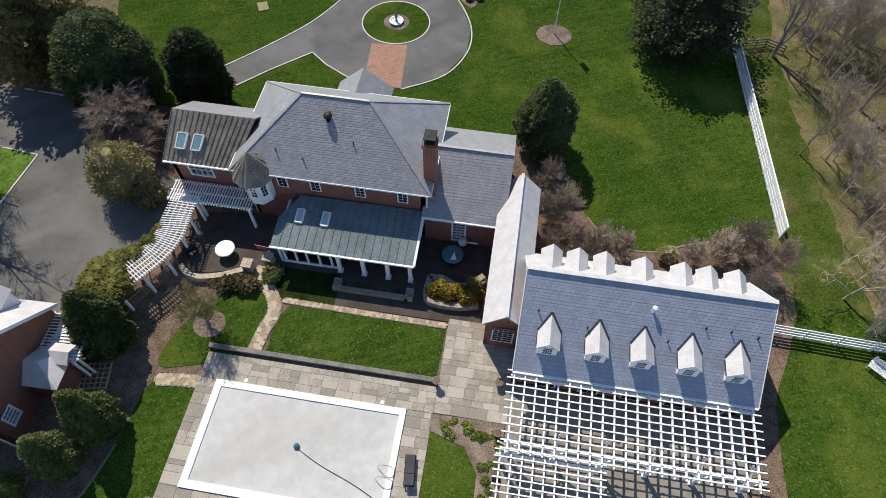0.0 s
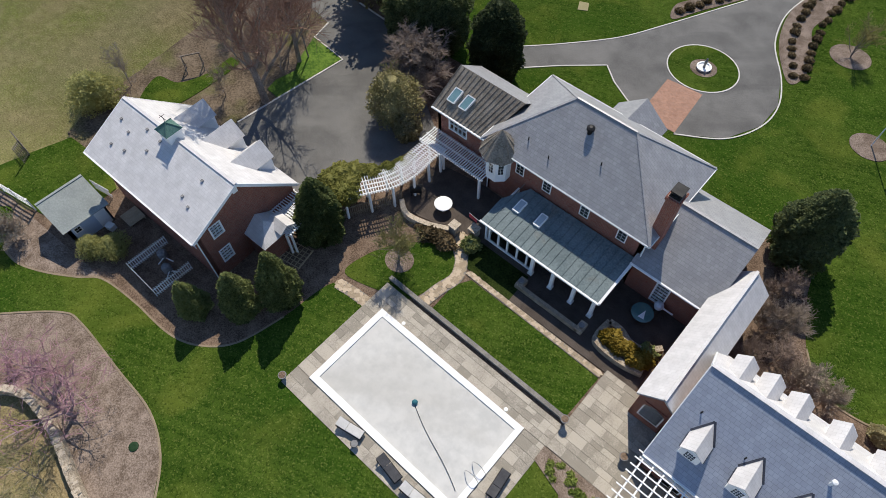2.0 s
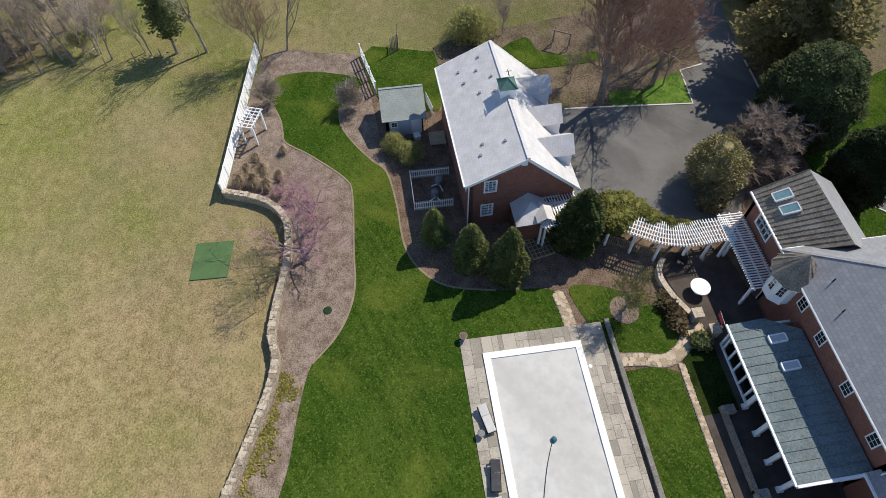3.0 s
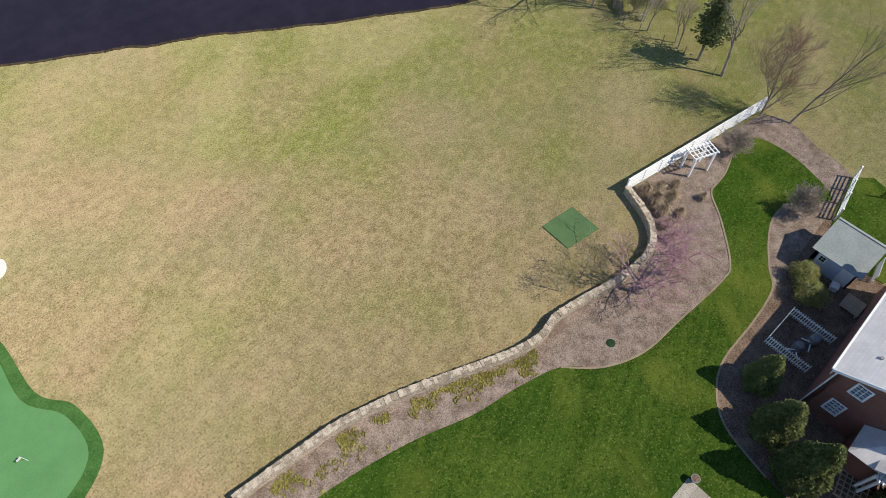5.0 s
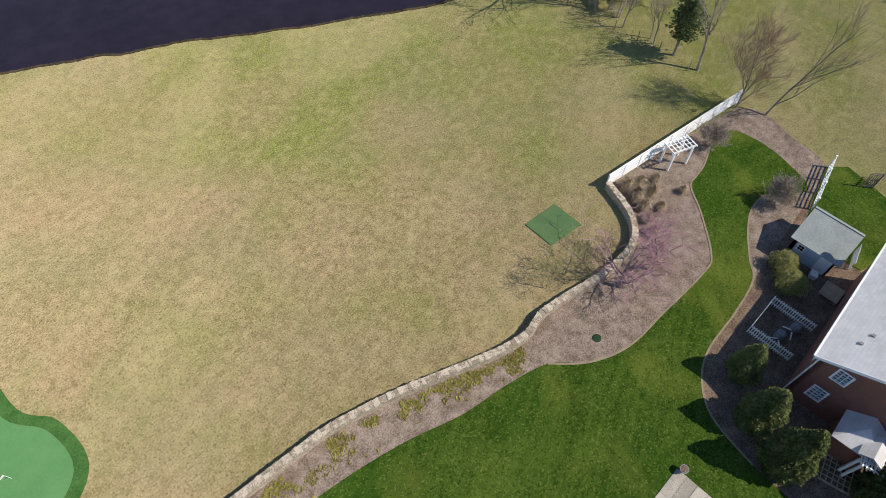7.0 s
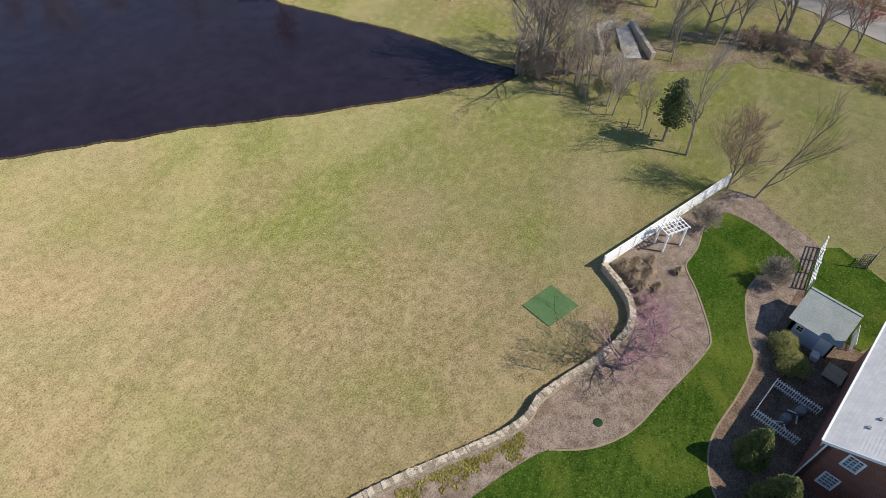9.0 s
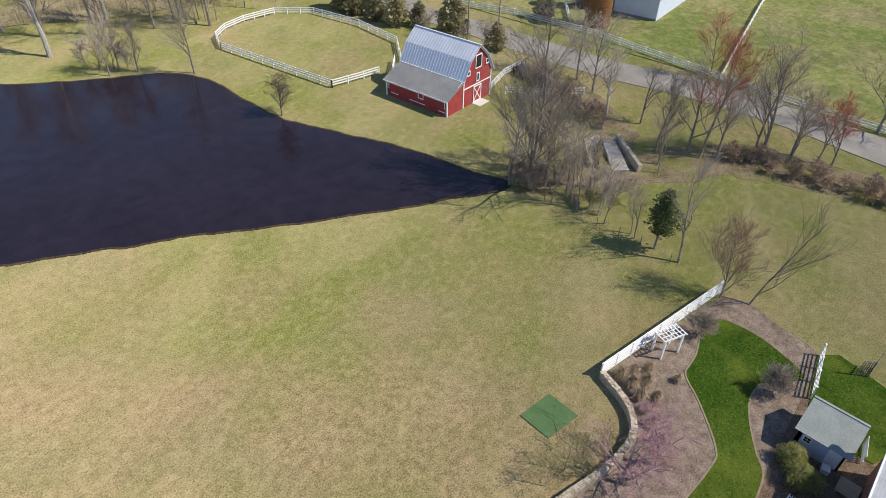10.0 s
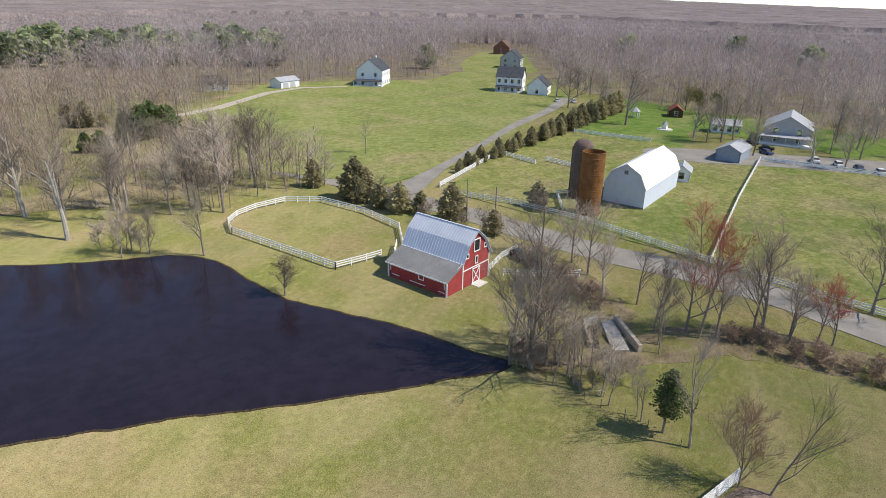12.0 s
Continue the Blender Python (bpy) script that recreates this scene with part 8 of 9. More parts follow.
SPRUCE = leaf_mesh("spruce_crown", 3, [(0.1, 1.6), (1.2, 2.1), (3.0, 2.15), (5.0, 1.85), (6.8, 1.2), (7.8, 0.5), (8.2, 0.1)], 17000, 0.17, GREEN_DARK, lump=0.4, core=0.85)
HOLLY = leaf_mesh("holly_crown", 5, [(0.1, 1.5), (1.5, 2.1), (4.0, 2.2), (6.0, 1.9), (7.3, 1.2), (8.0, 0.3)], 17000, 0.16, GREEN_DARK, lump=0.28, core=0.86)
GIANT = leaf_mesh("giant_crown", 7, [(0.1, 2.9), (2.0, 3.8), (5.0, 3.9), (7.5, 3.2), (9.0, 1.9), (9.8, 0.4)], 22000, 0.19, GREEN_DARK, lump=0.18, core=0.9)
PINE = leaf_mesh("pine_crown", 9, [(0.8, 2.6), (2.5, 3.6), (5.0, 3.6), (7.5, 2.7), (9.5, 1.2), (10.5, 0.2)], 22000, 0.2, PINELEAF, lump=0.75, core=0.7)
YEW = leaf_mesh("yew_crown", 11, [(0.05, 0.75), (0.7, 1.05), (2.0, 0.95), (3.4, 0.55), (4.6, 0.06)], 8000, 0.12, GREEN_YEW, lump=0.45, core=0.85)
VINE = leaf_mesh("vine_clump", 13, [(0.0, 0.8), (0.4, 1.0), (0.9, 0.7), (1.1, 0.2)], 2000, 0.13, GREEN_OLIVE, lump=0.5)
CEDARM = leaf_mesh("cedar_crown", 15, [(0.1, 1.2), (1.0, 1.75), (2.6, 1.7), (4.2, 1.15), (5.4, 0.6), (6.2, 0.1)], 1200, 0.42, CEDAR, lump=0.7, core=0.6)
WOODHOLLY = leaf_mesh("wood_holly_crown", 37, [(0.2, 1.6), (1.5, 2.6), (4.0, 2.7), (6.2, 1.8), (7.6, 0.4)], 1500, 0.6, leaf_mat("wood_holly_leaves", (0.085, 0.12, 0.05), (0.22, 0.27, 0.11)), lump=0.6, core=0.7)
BROWNBUSH = leaf_mesh("dormant_bush_crown", 19, [(0.0, 0.5), (0.3, 0.75), (0.7, 0.65), (1.0, 0.2)], 480, 0.2, leaf_mat("dormant_brown_leaves", (0.085, 0.065, 0.035), (0.23, 0.17, 0.095)), lump=0.5)
BUSH = leaf_mesh("bush_crown", 17, [(0.0, 0.5), (0.3, 0.7), (0.7, 0.6), (1.0, 0.2)], 480, 0.2, GREEN_YEW, lump=0.4)
GOLDB = leaf_mesh("gold_bush_crown", 19, [(0.0, 0.4), (0.25, 0.5), (0.55, 0.4), (0.75, 0.12)], 420, 0.17, GOLD, lump=0.4)
FRESH = leaf_mesh("perennial_crown", 21, [(0.0, 0.2), (0.1, 0.28), (0.22, 0.22), (0.3, 0.06)], 150, 0.11, GREEN_FRESH, lump=0.5)


def tuft_mesh(seed, n=420):
    """A dry clump of arching grass blades."""
    rng = random.Random(seed)
    v, f = [], []
    for k in range(n):
        a, out, up = rng.uniform(0, 6.28), rng.uniform(0.1, 0.75), rng.uniform(0.35, 0.95)
        d, b = Vector((math.cos(a), math.sin(a), 0)), Vector((rng.uniform(-0.12, 0.12), rng.uniform(-0.12, 0.12), 0))
        s = Vector((-d.y, d.x, 0)) * 0.016
        mid, tip = b + d * out * 0.5 + Vector((0, 0, up)), b + d * out + Vector((0, 0, up * 0.75))
        i = len(v)
        v += [b - s, b + s, mid + s, mid - s, tip]
        f += [(i, i + 1, i + 2, i + 3), (i + 3, i + 2, i + 4)]
    return raw_mesh("grass_tuft", (v, f), mat("dry_straw_blades", (0.26, 0.195, 0.125), (0.46, 0.36, 0.24), 0.95, 1.0, 8.0, 0.0))


TUFT = tuft_mesh(23)
SOFTGREEN = leaf_mesh("soft_green_crown", 35, [(0.1, 1.2), (0.9, 2.0), (2.0, 2.1), (3.0, 1.4), (3.6, 0.3)], 4500, 0.13, leaf_mat("budding_green_leaves", (0.20, 0.21, 0.07), (0.37, 0.36, 0.14)), lump=0.4, core=0.55)
ROUNDGREEN = leaf_mesh("round_green_crown", 27, [(0.0, 0.8), (0.7, 1.3), (1.6, 1.25), (2.3, 0.8), (2.7, 0.2)], 1600, 0.24, CEDAR, lump=0.35)

# conifers round the front
evergreen("spruce", SPRUCE, 19.8, 23.8, 0.95, "dark green conical spruce beside the lawn", 0.6)
evergreen("holly", HOLLY, -9.3, 24.0, 1.0, "dark green rounded holly near the drive", 0.6)
evergreen("magnolia", GIANT, -16.9, 23.3, 0.92, "huge dark green rounded evergreen", 0.8)
evergreen("pine", PINE, 31.6, 38.6, 0.95, "large dark pine beside the white fence", 1.2, wide=1.2)
# olive needles, lightened so their colour carries the sun on these two pines
OLIVEPINE = leaf_mesh("olive_pine_crown", 10, [(0.8, 2.6), (2.5, 3.6), (5.0, 3.6), (7.5, 2.7), (9.5, 1.2), (10.5, 0.2)], 14000, 0.27, leaf_mat("sunlit_olive_needles", (0.15, 0.132, 0.06), (0.42, 0.36, 0.165)), lump=0.75, core=0.6)
evergreen("pine", OLIVEPINE, -24.6, 26.5, 1.15, "large olive pine beyond the court", 1.2, 1.0)
evergreen("pine", OLIVEPINE, -35.0, 28.5, 0.9, "large olive pine beyond the court", 1.2, 2.0)
# yews by the garage
for x, y, s, w in ((-9.8, -8.9, 0.95, 1.0), (-7.3, -6.5, 1.15, 1.0), (-6.0, -4.0, 1.35, 0.9), (-8.0, 1.8, 1.45, 1.15)):
    evergreen("yew", YEW, x, y, s, "olive-green upright yew by the garage", 0.5, x, "shrub", "yews by the garage", w)
# vines on the lattice walk
for x, y, s in ((-9.1, 3.5, 1.1), (-9.6, 4.5, 1.2), (-9.6, 5.6, 1.1), (-9.0, 6.4, 1.0), (-8.5, 6.9, 0.7), (-8.6, 5.5, 0.95), (-8.1, 4.3, 1.2), (-8.0, 7.3, 0.8), (-7.4, 8.5, 0.65), (-7.1, 9.6, 0.55), (-7.0, 10.5, 0.45)):
    t = thing("climbing_vine", x, y, 0, 0, "yellow-green vine massed over the lattice", "vine", "vines on the lattice")
    part("stem", tube(bmesh.new(), (0, 0, 0), (0.1, 0, 2.3), 0.05, 0.03, 6), BARK, t, local=True)
    share("crown", VINE, t, Matrix.Translation((0, 0, 2.2)) @ Matrix.Rotation(x * 3, 4, "Z") @ Matrix.Diagonal((s, s, s * 0.8, 1)))
# olive shrub and grey round shrub by the court
HAZE = leaf_mesh("olive_bud_crown", 33, [(0.3, 1.2), (1.2, 2.2), (2.6, 2.4), (4.0, 1.8), (4.9, 0.6)], 8000, 0.12, mat("olive_brown_buds", (0.195, 0.17, 0.078), (0.37, 0.325, 0.15), 0.85, 0.9, 6.0, 0.0), lump=0.3, core=0.62)
t = plant_tree(K_OLIVE, -12.3, 14.1, 5.2, 0.4, "olive budding round shrub by the court", "budding_shrub")
share("bud_cloud", HAZE, t, Matrix.Identity(4))
K_DOME = tree_kind("dome_tree", 67, 5, 0.95, BARK, mat("grey_rose_twigs", (0.215, 0.165, 0.13), (0.40, 0.32, 0.26), 0.95, 0.6, 5.0, 0.0), limbs=20, fork=0.1, twigs=9, r=0.13, spray=13, fat=1.5, crook=0.5)
plant_tree(K_DOME, -12.9, 18.8, 5.6, 1.2, "leafless grey-brown domed ornamental tree", "ornamental_tree", wide=1.2)
evergreen("shrub", ROUNDGREEN, -10.2, 13.4, 0.85, "dark low shrub by the court", 0, 0, "shrub")
K_FUZZ = tree_kind("fuzzy_tree", 63, 12, 0.75, BARK, mat("red_brown_bud_twigs", (0.23, 0.13, 0.09), (0.40, 0.25, 0.18), 0.95, 0.5, 4.0, 0.0), limbs=14, fork=0.16, twigs=8, spray=13, fat=1.3, crook=0.32, r=0.3)
plant_tree(K_FUZZ, -22.7, 7.9, 15.0, 0.3, "tall leafless brown tree by the court")
plant_tree(K_FUZZ, -24.4, 13.4, 9.5, 1.9, "tall leafless brown tree by the court")
plant_tree(K_SLIM[1], -24.2, 14.4, 6.0, 1.2, "slim leafless tree in the groundcover")
plant_tree(K_PINK, -27.4, 24.6, 6.0, 0.7, "dull purple budding tree beyond the court")
plant_tree(K_TALL[2], -27.5, 15.5, 9.5, 2.7, "leafless brown tree beyond the court")
plant_tree(K_OLIVE, -2.0, 3.9, 4.4, 0.3, "small budding tree in a mulched ring", "small_tree")
for i, (x, y, h) in enumerate(((-28.5, 12.5, 4.2), (-30.5, 15.0, 4.6), (-33.0, 11.5, 4.0), (-33.5, 17.0, 4.8), (-27.5, 17.5, 4.2), (-26.0, 6.0, 3.4), (-24.8, 11.5, 3.4), (-36.0, 19.0, 4.4))):
    plant_tree(K_SCRUB, x, y, h, i * 1.9, "leafless brown scrub beyond the court", "scrub_tree", "scrub beyond the court")
# scrub beside the wing and fence
for i, (x, y, s) in enumerate(((20.6, 19.2, 3.4), (22.0, 17.4, 3.2), (20.8, 16.6, 3.0), (22.6, 14.6, 3.6), (24.6, 13.9, 3.4), (26.2, 14.0, 3.0), (21.2, 13.4, 3.0), (35.4, 15.6, 4.0), (33.6, 15.0, 3.4), (37.0, 14.0, 4.2), (31.5, 14.4, 2.6), (35.8, 12.2, 3.2))):
    plant_tree(K_FAN if i % 3 else K_ROUND, x, y, s, i * 1.3, "leafless tan-brown shrub in the bed", "bare_shrub", "shrubs in the side bed")
evergreen("shrub", ROUNDGREEN, 30.0, 14.6, 0.5, "small dark green shrub in the bed", 0, 0, "shrub")
K_FORK = tree_kind("forked_tree", 65, 9, 0.4, BARK, TWIG, limbs=8, fork=0.03, r=0.17, spray=5, fat=0.7, crook=0.3)
plant_tree(K_FORK, 40.6, 38.9, 11.0, 0.4, "leafless tree forking low beside the gate", "forked_tree")
plant_tree(K_SLIM[1], 41.4, 26.8, 5.5, 2.0, "crooked leafless sapling on the verge", "sapling")
gate = thing("farm_gate", 38.7, 38.1, 0.04, 9.6, "brown tubular metal farm gate beside the fence", "gate")
RUSTBAR = mat("brown_gate_steel", (0.10, 0.065, 0.045), (0.19, 0.13, 0.09), 0.7, 3.0, 20.0, 0.1)
for k in range(6):
    part("bar", tube(bmesh.new(), (-1.25, 0, 0.25 + 0.2 * k), (1.25, 0, 0.25 + 0.2 * k), 0.025, 0.025, 6), RUSTBAR, gate, local=True)
for x in (-1.3, -0.45, 0.45, 1.3):
    part("upright", tube(bmesh.new(), (x, 0, 0.0 if abs(x) > 1 else 0.25), (x, 0, 1.3), 0.03, 0.03, 6), RUSTBAR, gate, local=True)
for i, (x, y, h) in enumerate(((44.5, 30.0, 7), (47.5, 33, 12), (50, 28, 12), (52, 36, 13), (48, 24, 10), (51, 20, 11), (46.5, 17, 9), (49, 13, 10), (55, 31, 13), (54, 24, 12), (57, 40, 13), (47, 44, 11), (53, 46, 13), (56, 17, 11), (43.5, 26.5, 6), (59, 24, 12), (51.5, 8, 9))):
    plant_tree((K_SCRUB, K_FORK, K_SLIM[0], K_TALL[1])[i % 4], x, y, h * 0.8, i * 0.9, BARE + " in the scrub", group="trees in the scrub")
rngs = random.Random(77)
for i in range(52):
    plant_tree(K_SCRUB, rngs.uniform(42.5, 60), rngs.uniform(10, 46), rngs.uniform(4.0, 7.5), i * 1.7, "dense leafless brown scrub tree", "scrub_tree", "scrub thicket")
# low shrubs in the drive beds
rngl = random.Random(77)
for i in range(13):
    t = i / 12
    for k in range(2):
        evergreen("low_shrub", BROWNBUSH, 11.2 + 0.9 * k - (3.6 - 1.3 * k) * math.sin(min(t * 1.9, 1.57)) + 0.6 * t + rngl.uniform(-0.15, 0.15), 42.2 + 0.5 * k + 13.6 * t + rngl.uniform(-0.2, 0.2), rngl.uniform(0.4, 0.56), "low brown dormant shrub in the mulched drive bed", 0, i, "shrub", "drive bed shrubs")
for i in range(8):
    t = i / 7
    evergreen("low_shrub", BROWNBUSH, -1.3 + 3.6 * t + rngl.uniform(-0.2, 0.2), 43.4 + 7.4 * t, rngl.uniform(0.5, 0.66), "low brown dormant shrub in the mulched drive bed", 0, i, "shrub", "drive bed shrubs")
evergreen("shrub", ROUNDGREEN, 7.6, 25.3, 0.45, "brown-green shrub by the front door", 0, 0, "shrub")
plant_tree(K_OLIVE, 14.2, 48.2, 4.0, 1.0, "small leafless tree in the lawn ring", "small_tree")
# gold shrubs in the planter, box ball, perennials
for i in range(9):
    evergreen("gold_shrub", GOLDB, 13.3 + 0.36 * i, 8.75 + 0.22 * math.sin(i * 1.7), 1.0, "gold-leaved low shrub in the planter", 0, i, "shrub", "planter shrubs")
for o in [ob for ob in scene.objects if ob.name.startswith("gold_shrub")]:
    o.matrix_basis = Matrix.Translation((0, 0, 0.46)) @ o.matrix_basis
evergreen("shrub", BUSH, 16.0, 9.6, 0.9, "dark shrub beside the planter", 0, 0, "shrub")
evergreen("box_ball", BUSH, 1.3, 8.3, 0.95, "clipped round green box bush", 0, 0, "shrub")
for x, y, s in ((-0.9, 7.3, 0.9), (-1.9, 7.0, 0.8), (-0.3, 7.2, 0.9), (-2.8, 7.2, 0.5)):
    evergreen("shrub", BROWNBUSH, x, y, s, "green and brown shrub below the terrace wall", 0, x, "shrub")
rngp = random.Random(8)
for i in range(44):
    x = rngp.uniform(15.2, 19.0) if i < 14 else rngp.uniform(18.0, 19.2)
    y = rngp.uniform(-1.2, -0.1) if i < 14 else rngp.uniform(-7.5, -0.6)
    evergreen("perennial", FRESH, x, y, rngp.uniform(0.7, 1.05), "fresh green young perennial clump", 0, i, "plant", "young perennials")
# tufts and shrubs in the wall bed
for i, (x, y, s) in enumerate(((-17.9, -24.2, 1.2), (-17.6, -23.0, 1.3), (-17.0, -21.9, 1.3), (-16.2, -20.9, 1.2), (-19.0, -23.6, 1.1), (-15.4, -19.9, 1.0), (-18.8, -22.3, 1.2), (-20.9, -20.6, 0.8), (-18.0, -20.9, 1.0), (-20.2, -22.9, 1.0), (-14.6, -18.6, 0.8))):
    evergreen("grass_tuft", TUFT, x, y, s, "dry brown ornamental grass tuft", 0, i, "plant", "dry grass tufts")
plant_tree(K_PINK, -9.6, -18.9, 5.6, 0.0, "pink-budding redbud over the stone wall", "redbud", wide=1.75)
plant_tree(K_PINK, -12.6, -18.0, 5.4, 1.9, "pink-budding redbud over the stone wall", "redbud", wide=1.6)
K_WIRY = tree_kind("wiry_shrub", 71, 5, 1.0, BARK, mat("dull_olive_twigs", (0.19, 0.17, 0.07), (0.34, 0.31, 0.13), 0.95, 0.6, 5.0, 0.0), limbs=11, fork=0.06, twigs=5, r=0.045, spray=3, fat=0.42)
plant_tree(K_WIRY, -7.6, -22.4, 4.0, 0.8, "olive budding shrub against the stone wall", "budding_shrub", wide=1.4)
plant_tree(K_WIRY, -5.6, -22.6, 3.2, 2.2, "olive budding shrub against the stone wall", "budding_shrub", wide=1.4)
plant_tree(K_FAN, -25.6, -14.5, 2.6, 0.5, "leafless pale fan-shaped shrub by the shed", "bare_shrub", wide=1.5)
plant_tree(K_FAN, -27.2, -21.9, 2.6, 1.5, "leafless pale twiggy shrub by the white fence", "bare_shrub", wide=1.4)
evergreen("shrub", SOFTGREEN, -19.8, -11.0, 0.5, "loose olive-green shrub below the shed", 0.2, 0, "shrub")
evergreen("shrub", SOFTGREEN, -18.6, -9.9, 0.55, "loose olive-green shrub below the shed", 0.2, 1, "shrub")
evergreen("budding_shrub", SOFTGREEN, -33.3, -2.2, 1.0, "soft yellow-green budding shrub behind the garage", 0.6, 0, "shrub")
plant_tree(K_SCRUB, -33.6, 1.0, 3.6, 0.5, "leafless brown shrub behind the garage", "bare_shrub")
# trees at the field's corner
plant_tree(K_VASE, -33.3, -22.7, 8.2, 0.3, "vase-shaped leafless brown tree", "vase_tree", wide=1.25)
K_LEAN = tree_kind("leaning_tree", 57, 11, 0.34, BARK, TWIG, limbs=8, fork=0.08, lean=(-0.28, 0.18), twigs=4, spray=5, fat=0.5, crook=0.26, r=0.1)
plant_tree(K_LEAN, -34.3, -20.3, 11.5, 0.0, "leaning leafless tree with forked trunks", "leaning_tree")
plant_tree(K_SLIM[0], -35.3, -28.1, 11.6, 0.3, BARE + " with a straight trunk")
for i, (x, y, h) in enumerate(((-35.8, -40.9, 9.0), (-36.2, -42.0, 8.5), (-35.6, -37.2, 6.4), (-36.4, -38.6, 7.0), (-36.1, -34.1, 5.5), (-35.6, -33.4, 5.8), (-34.4, -43.6, 9.0), (-37.2, -43.6, 8.2), (-38.4, -46.0, 9.5), (-39.5, -39.5, 6.5))):
    plant_tree(K_SLIM[i % 2], x, y, h, i * 1.7, "slender leafless sapling by the stream", "sapling", "stream saplings")
OPENFIR = leaf_mesh("open_fir_crown", 29, [(2.0, 0.6), (3.0, 1.6), (4.4, 1.5), (6.0, 1.0), (7.4, 0.1)], 2200, 0.2, GREEN_DARK, lump=0.9, core=0.4)
evergreen("fir", OPENFIR, -35.6, -31.0, 1.0, "dark ragged fir on a bare trunk", 3.4)
plant_tree(K_OLIVE, -36.8, -40.0, 2.6, 0.6, "dull olive budding shrub by the stream", "budding_shrub")
for i, (x, y, h) in enumerate(((-35.4, -47.4, 19), (-36.8, -48.6, 16.5), (-37.2, -46.6, 13), (-38.6, -50.6, 11))):
    plant_tree(K_TALL[i % 4], x, y, h, i * 2.3, "tall leafless tree at the pond's end", group="pond end trees")
for i in range(6):
    a = i * 2.4
    plant_tree(K_BROOM, -35.8 + 2.6 * math.cos(a) * (0.4 + 0.04 * i), -48.0 + 2.6 * math.sin(a) * (0.4 + 0.04 * i), 3.2, a, "leafless twiggy undergrowth at the pond's end", "undergrowth", "pond end undergrowth")
for i in range(14):
    plant_tree(K_SCRUB, -36.6 - 4.5 * math.sin(i * 1.3) ** 2, -52.0 + 1.15 * i + 0.8 * math.sin(i * 2.9), 3.6 + 1.4 * math.sin(i * 1.7), i * 1.1, "leafless brown scrub beside the stream", "scrub", "stream scrub", wide=1.2)
for i, (x, y, h) in enumerate(((-41.5, -50.8, 10.5), (-42.6, -46.5, 8.5), (-40.8, -42.6, 7.5), (-34.2, -49.6, 12.0))):
    plant_tree(K_TALL[(i + 2) % 4], x, y, h, i * 1.5, "tall leafless tree at the pond's end", group="pond end trees")
for i in range(12):
    plant_tree(K_SCRUB, -62.5 - 4.0 * math.sin(i * 2.2) ** 2, -114 + 3.0 * i, 3.6 + 1.2 * math.sin(i * 1.9), i * 0.7, "leafless grey scrub between the cedars", "scrub", "paddock scrub", wide=1.25)
STAKE = mat("grey_stake_timber", (0.16, 0.135, 0.11), (0.28, 0.24, 0.2), 0.9, 3.0, 20.0, 0.2)
for x, y in ((-34.6, -28.7), (-35.1, -32.4), (-34.9, -34.9), (-34.7, -37.6), (-34.6, -39.6), (-34.5, -44.6)):
    t = thing("fence_stake", x, y, 0, 0, "grey weathered stake standing in the grass", "stake", "stakes by the stream")
    part("stake", tube(bmesh.new(), (0, 0, 0), (0.03, 0.02, 1.15), 0.045, 0.04, 6), STAKE, t, local=True)
hurdle = thing("rail_hurdle", -36.2, -41.6, 0, 62, "low grey timber hurdle beneath the saplings", "fence")
for k in range(4):
    part("rail", boxes((-0.9, 0.9, -0.03, 0.03, 0.2 + 0.22 * k, 0.3 + 0.22 * k)), STAKE, hurdle, local=True)
for x in (-0.95, 0.95):
    part("post", boxes((x - 0.05, x + 0.05, -0.05, 0.05, 0, 1.1)), STAKE, hurdle, local=True)
# roadside trees and brush
for i, (k, x, y, h) in enumerate(((K_RED, -57.0, -36.6, 14.5), (K_TALL[0], -57.6, -38.6, 12), (K_TALL[1], -62.8, -31.0, 15.5), (K_TALL[2], -63.9, -32.2, 12), (K_RED, -67.0, -25.4, 9), (K_TALL[3], -64.2, -28.0, 9), (K_TALL[0], -81.8, -22.4, 13.5), (K_TALL[2], -58.6, -35.0, 11), (K_RED, -83.5, -47.8, 10), (K_RED, -82.5, -44.5, 8), (K_TALL[1], -54.5, -41.5, 10), (K_SLIM[0], -51.5, -39.5, 9), (K_SLIM[1], -49.6, -38.4, 7), (K_TALL[3], -66.0, -62.0, 11), (K_TALL[2], -65.0, -67.5, 12), (K_TALL[0], -63.6, -57.5, 12), (K_PALE, -56.0, -50.5, 10), (K_TALL[1], -60.0, -47.0, 9), (K_TALL[2], -66.5, -28.5, 9), (K_TALL[1], -67.8, -23.8, 8))):
    plant_tree(k, x, y, h, i * 1.1, ("reddish budding tree" if k is K_RED else BARE) + " along the road", group="roadside trees")
for i in range(30):
    t = i / 29
    plant_tree(K_BRUSH, -60 - 6 * t + 1.2 * math.sin(i * 2.1), -34 + 34 * t + 1.0 * math.cos(i * 3.3), 2.1 + 0.5 * math.sin(i), i, "dense leafless brown brush along the ditch", "brush", "ditch brush", wide=1.7)
for i in range(16):
    t = i / 15
    plant_tree(K_BRUSH, -55 - 7 * t + 0.8 * math.sin(i * 2.1), -51 - 16 * t + 0.8 * math.cos(i * 3.3), 2.2 + 0.6 * math.sin(i), i, "dense leafless brown brush along the ditch", "brush", "ditch brush", wide=1.7)
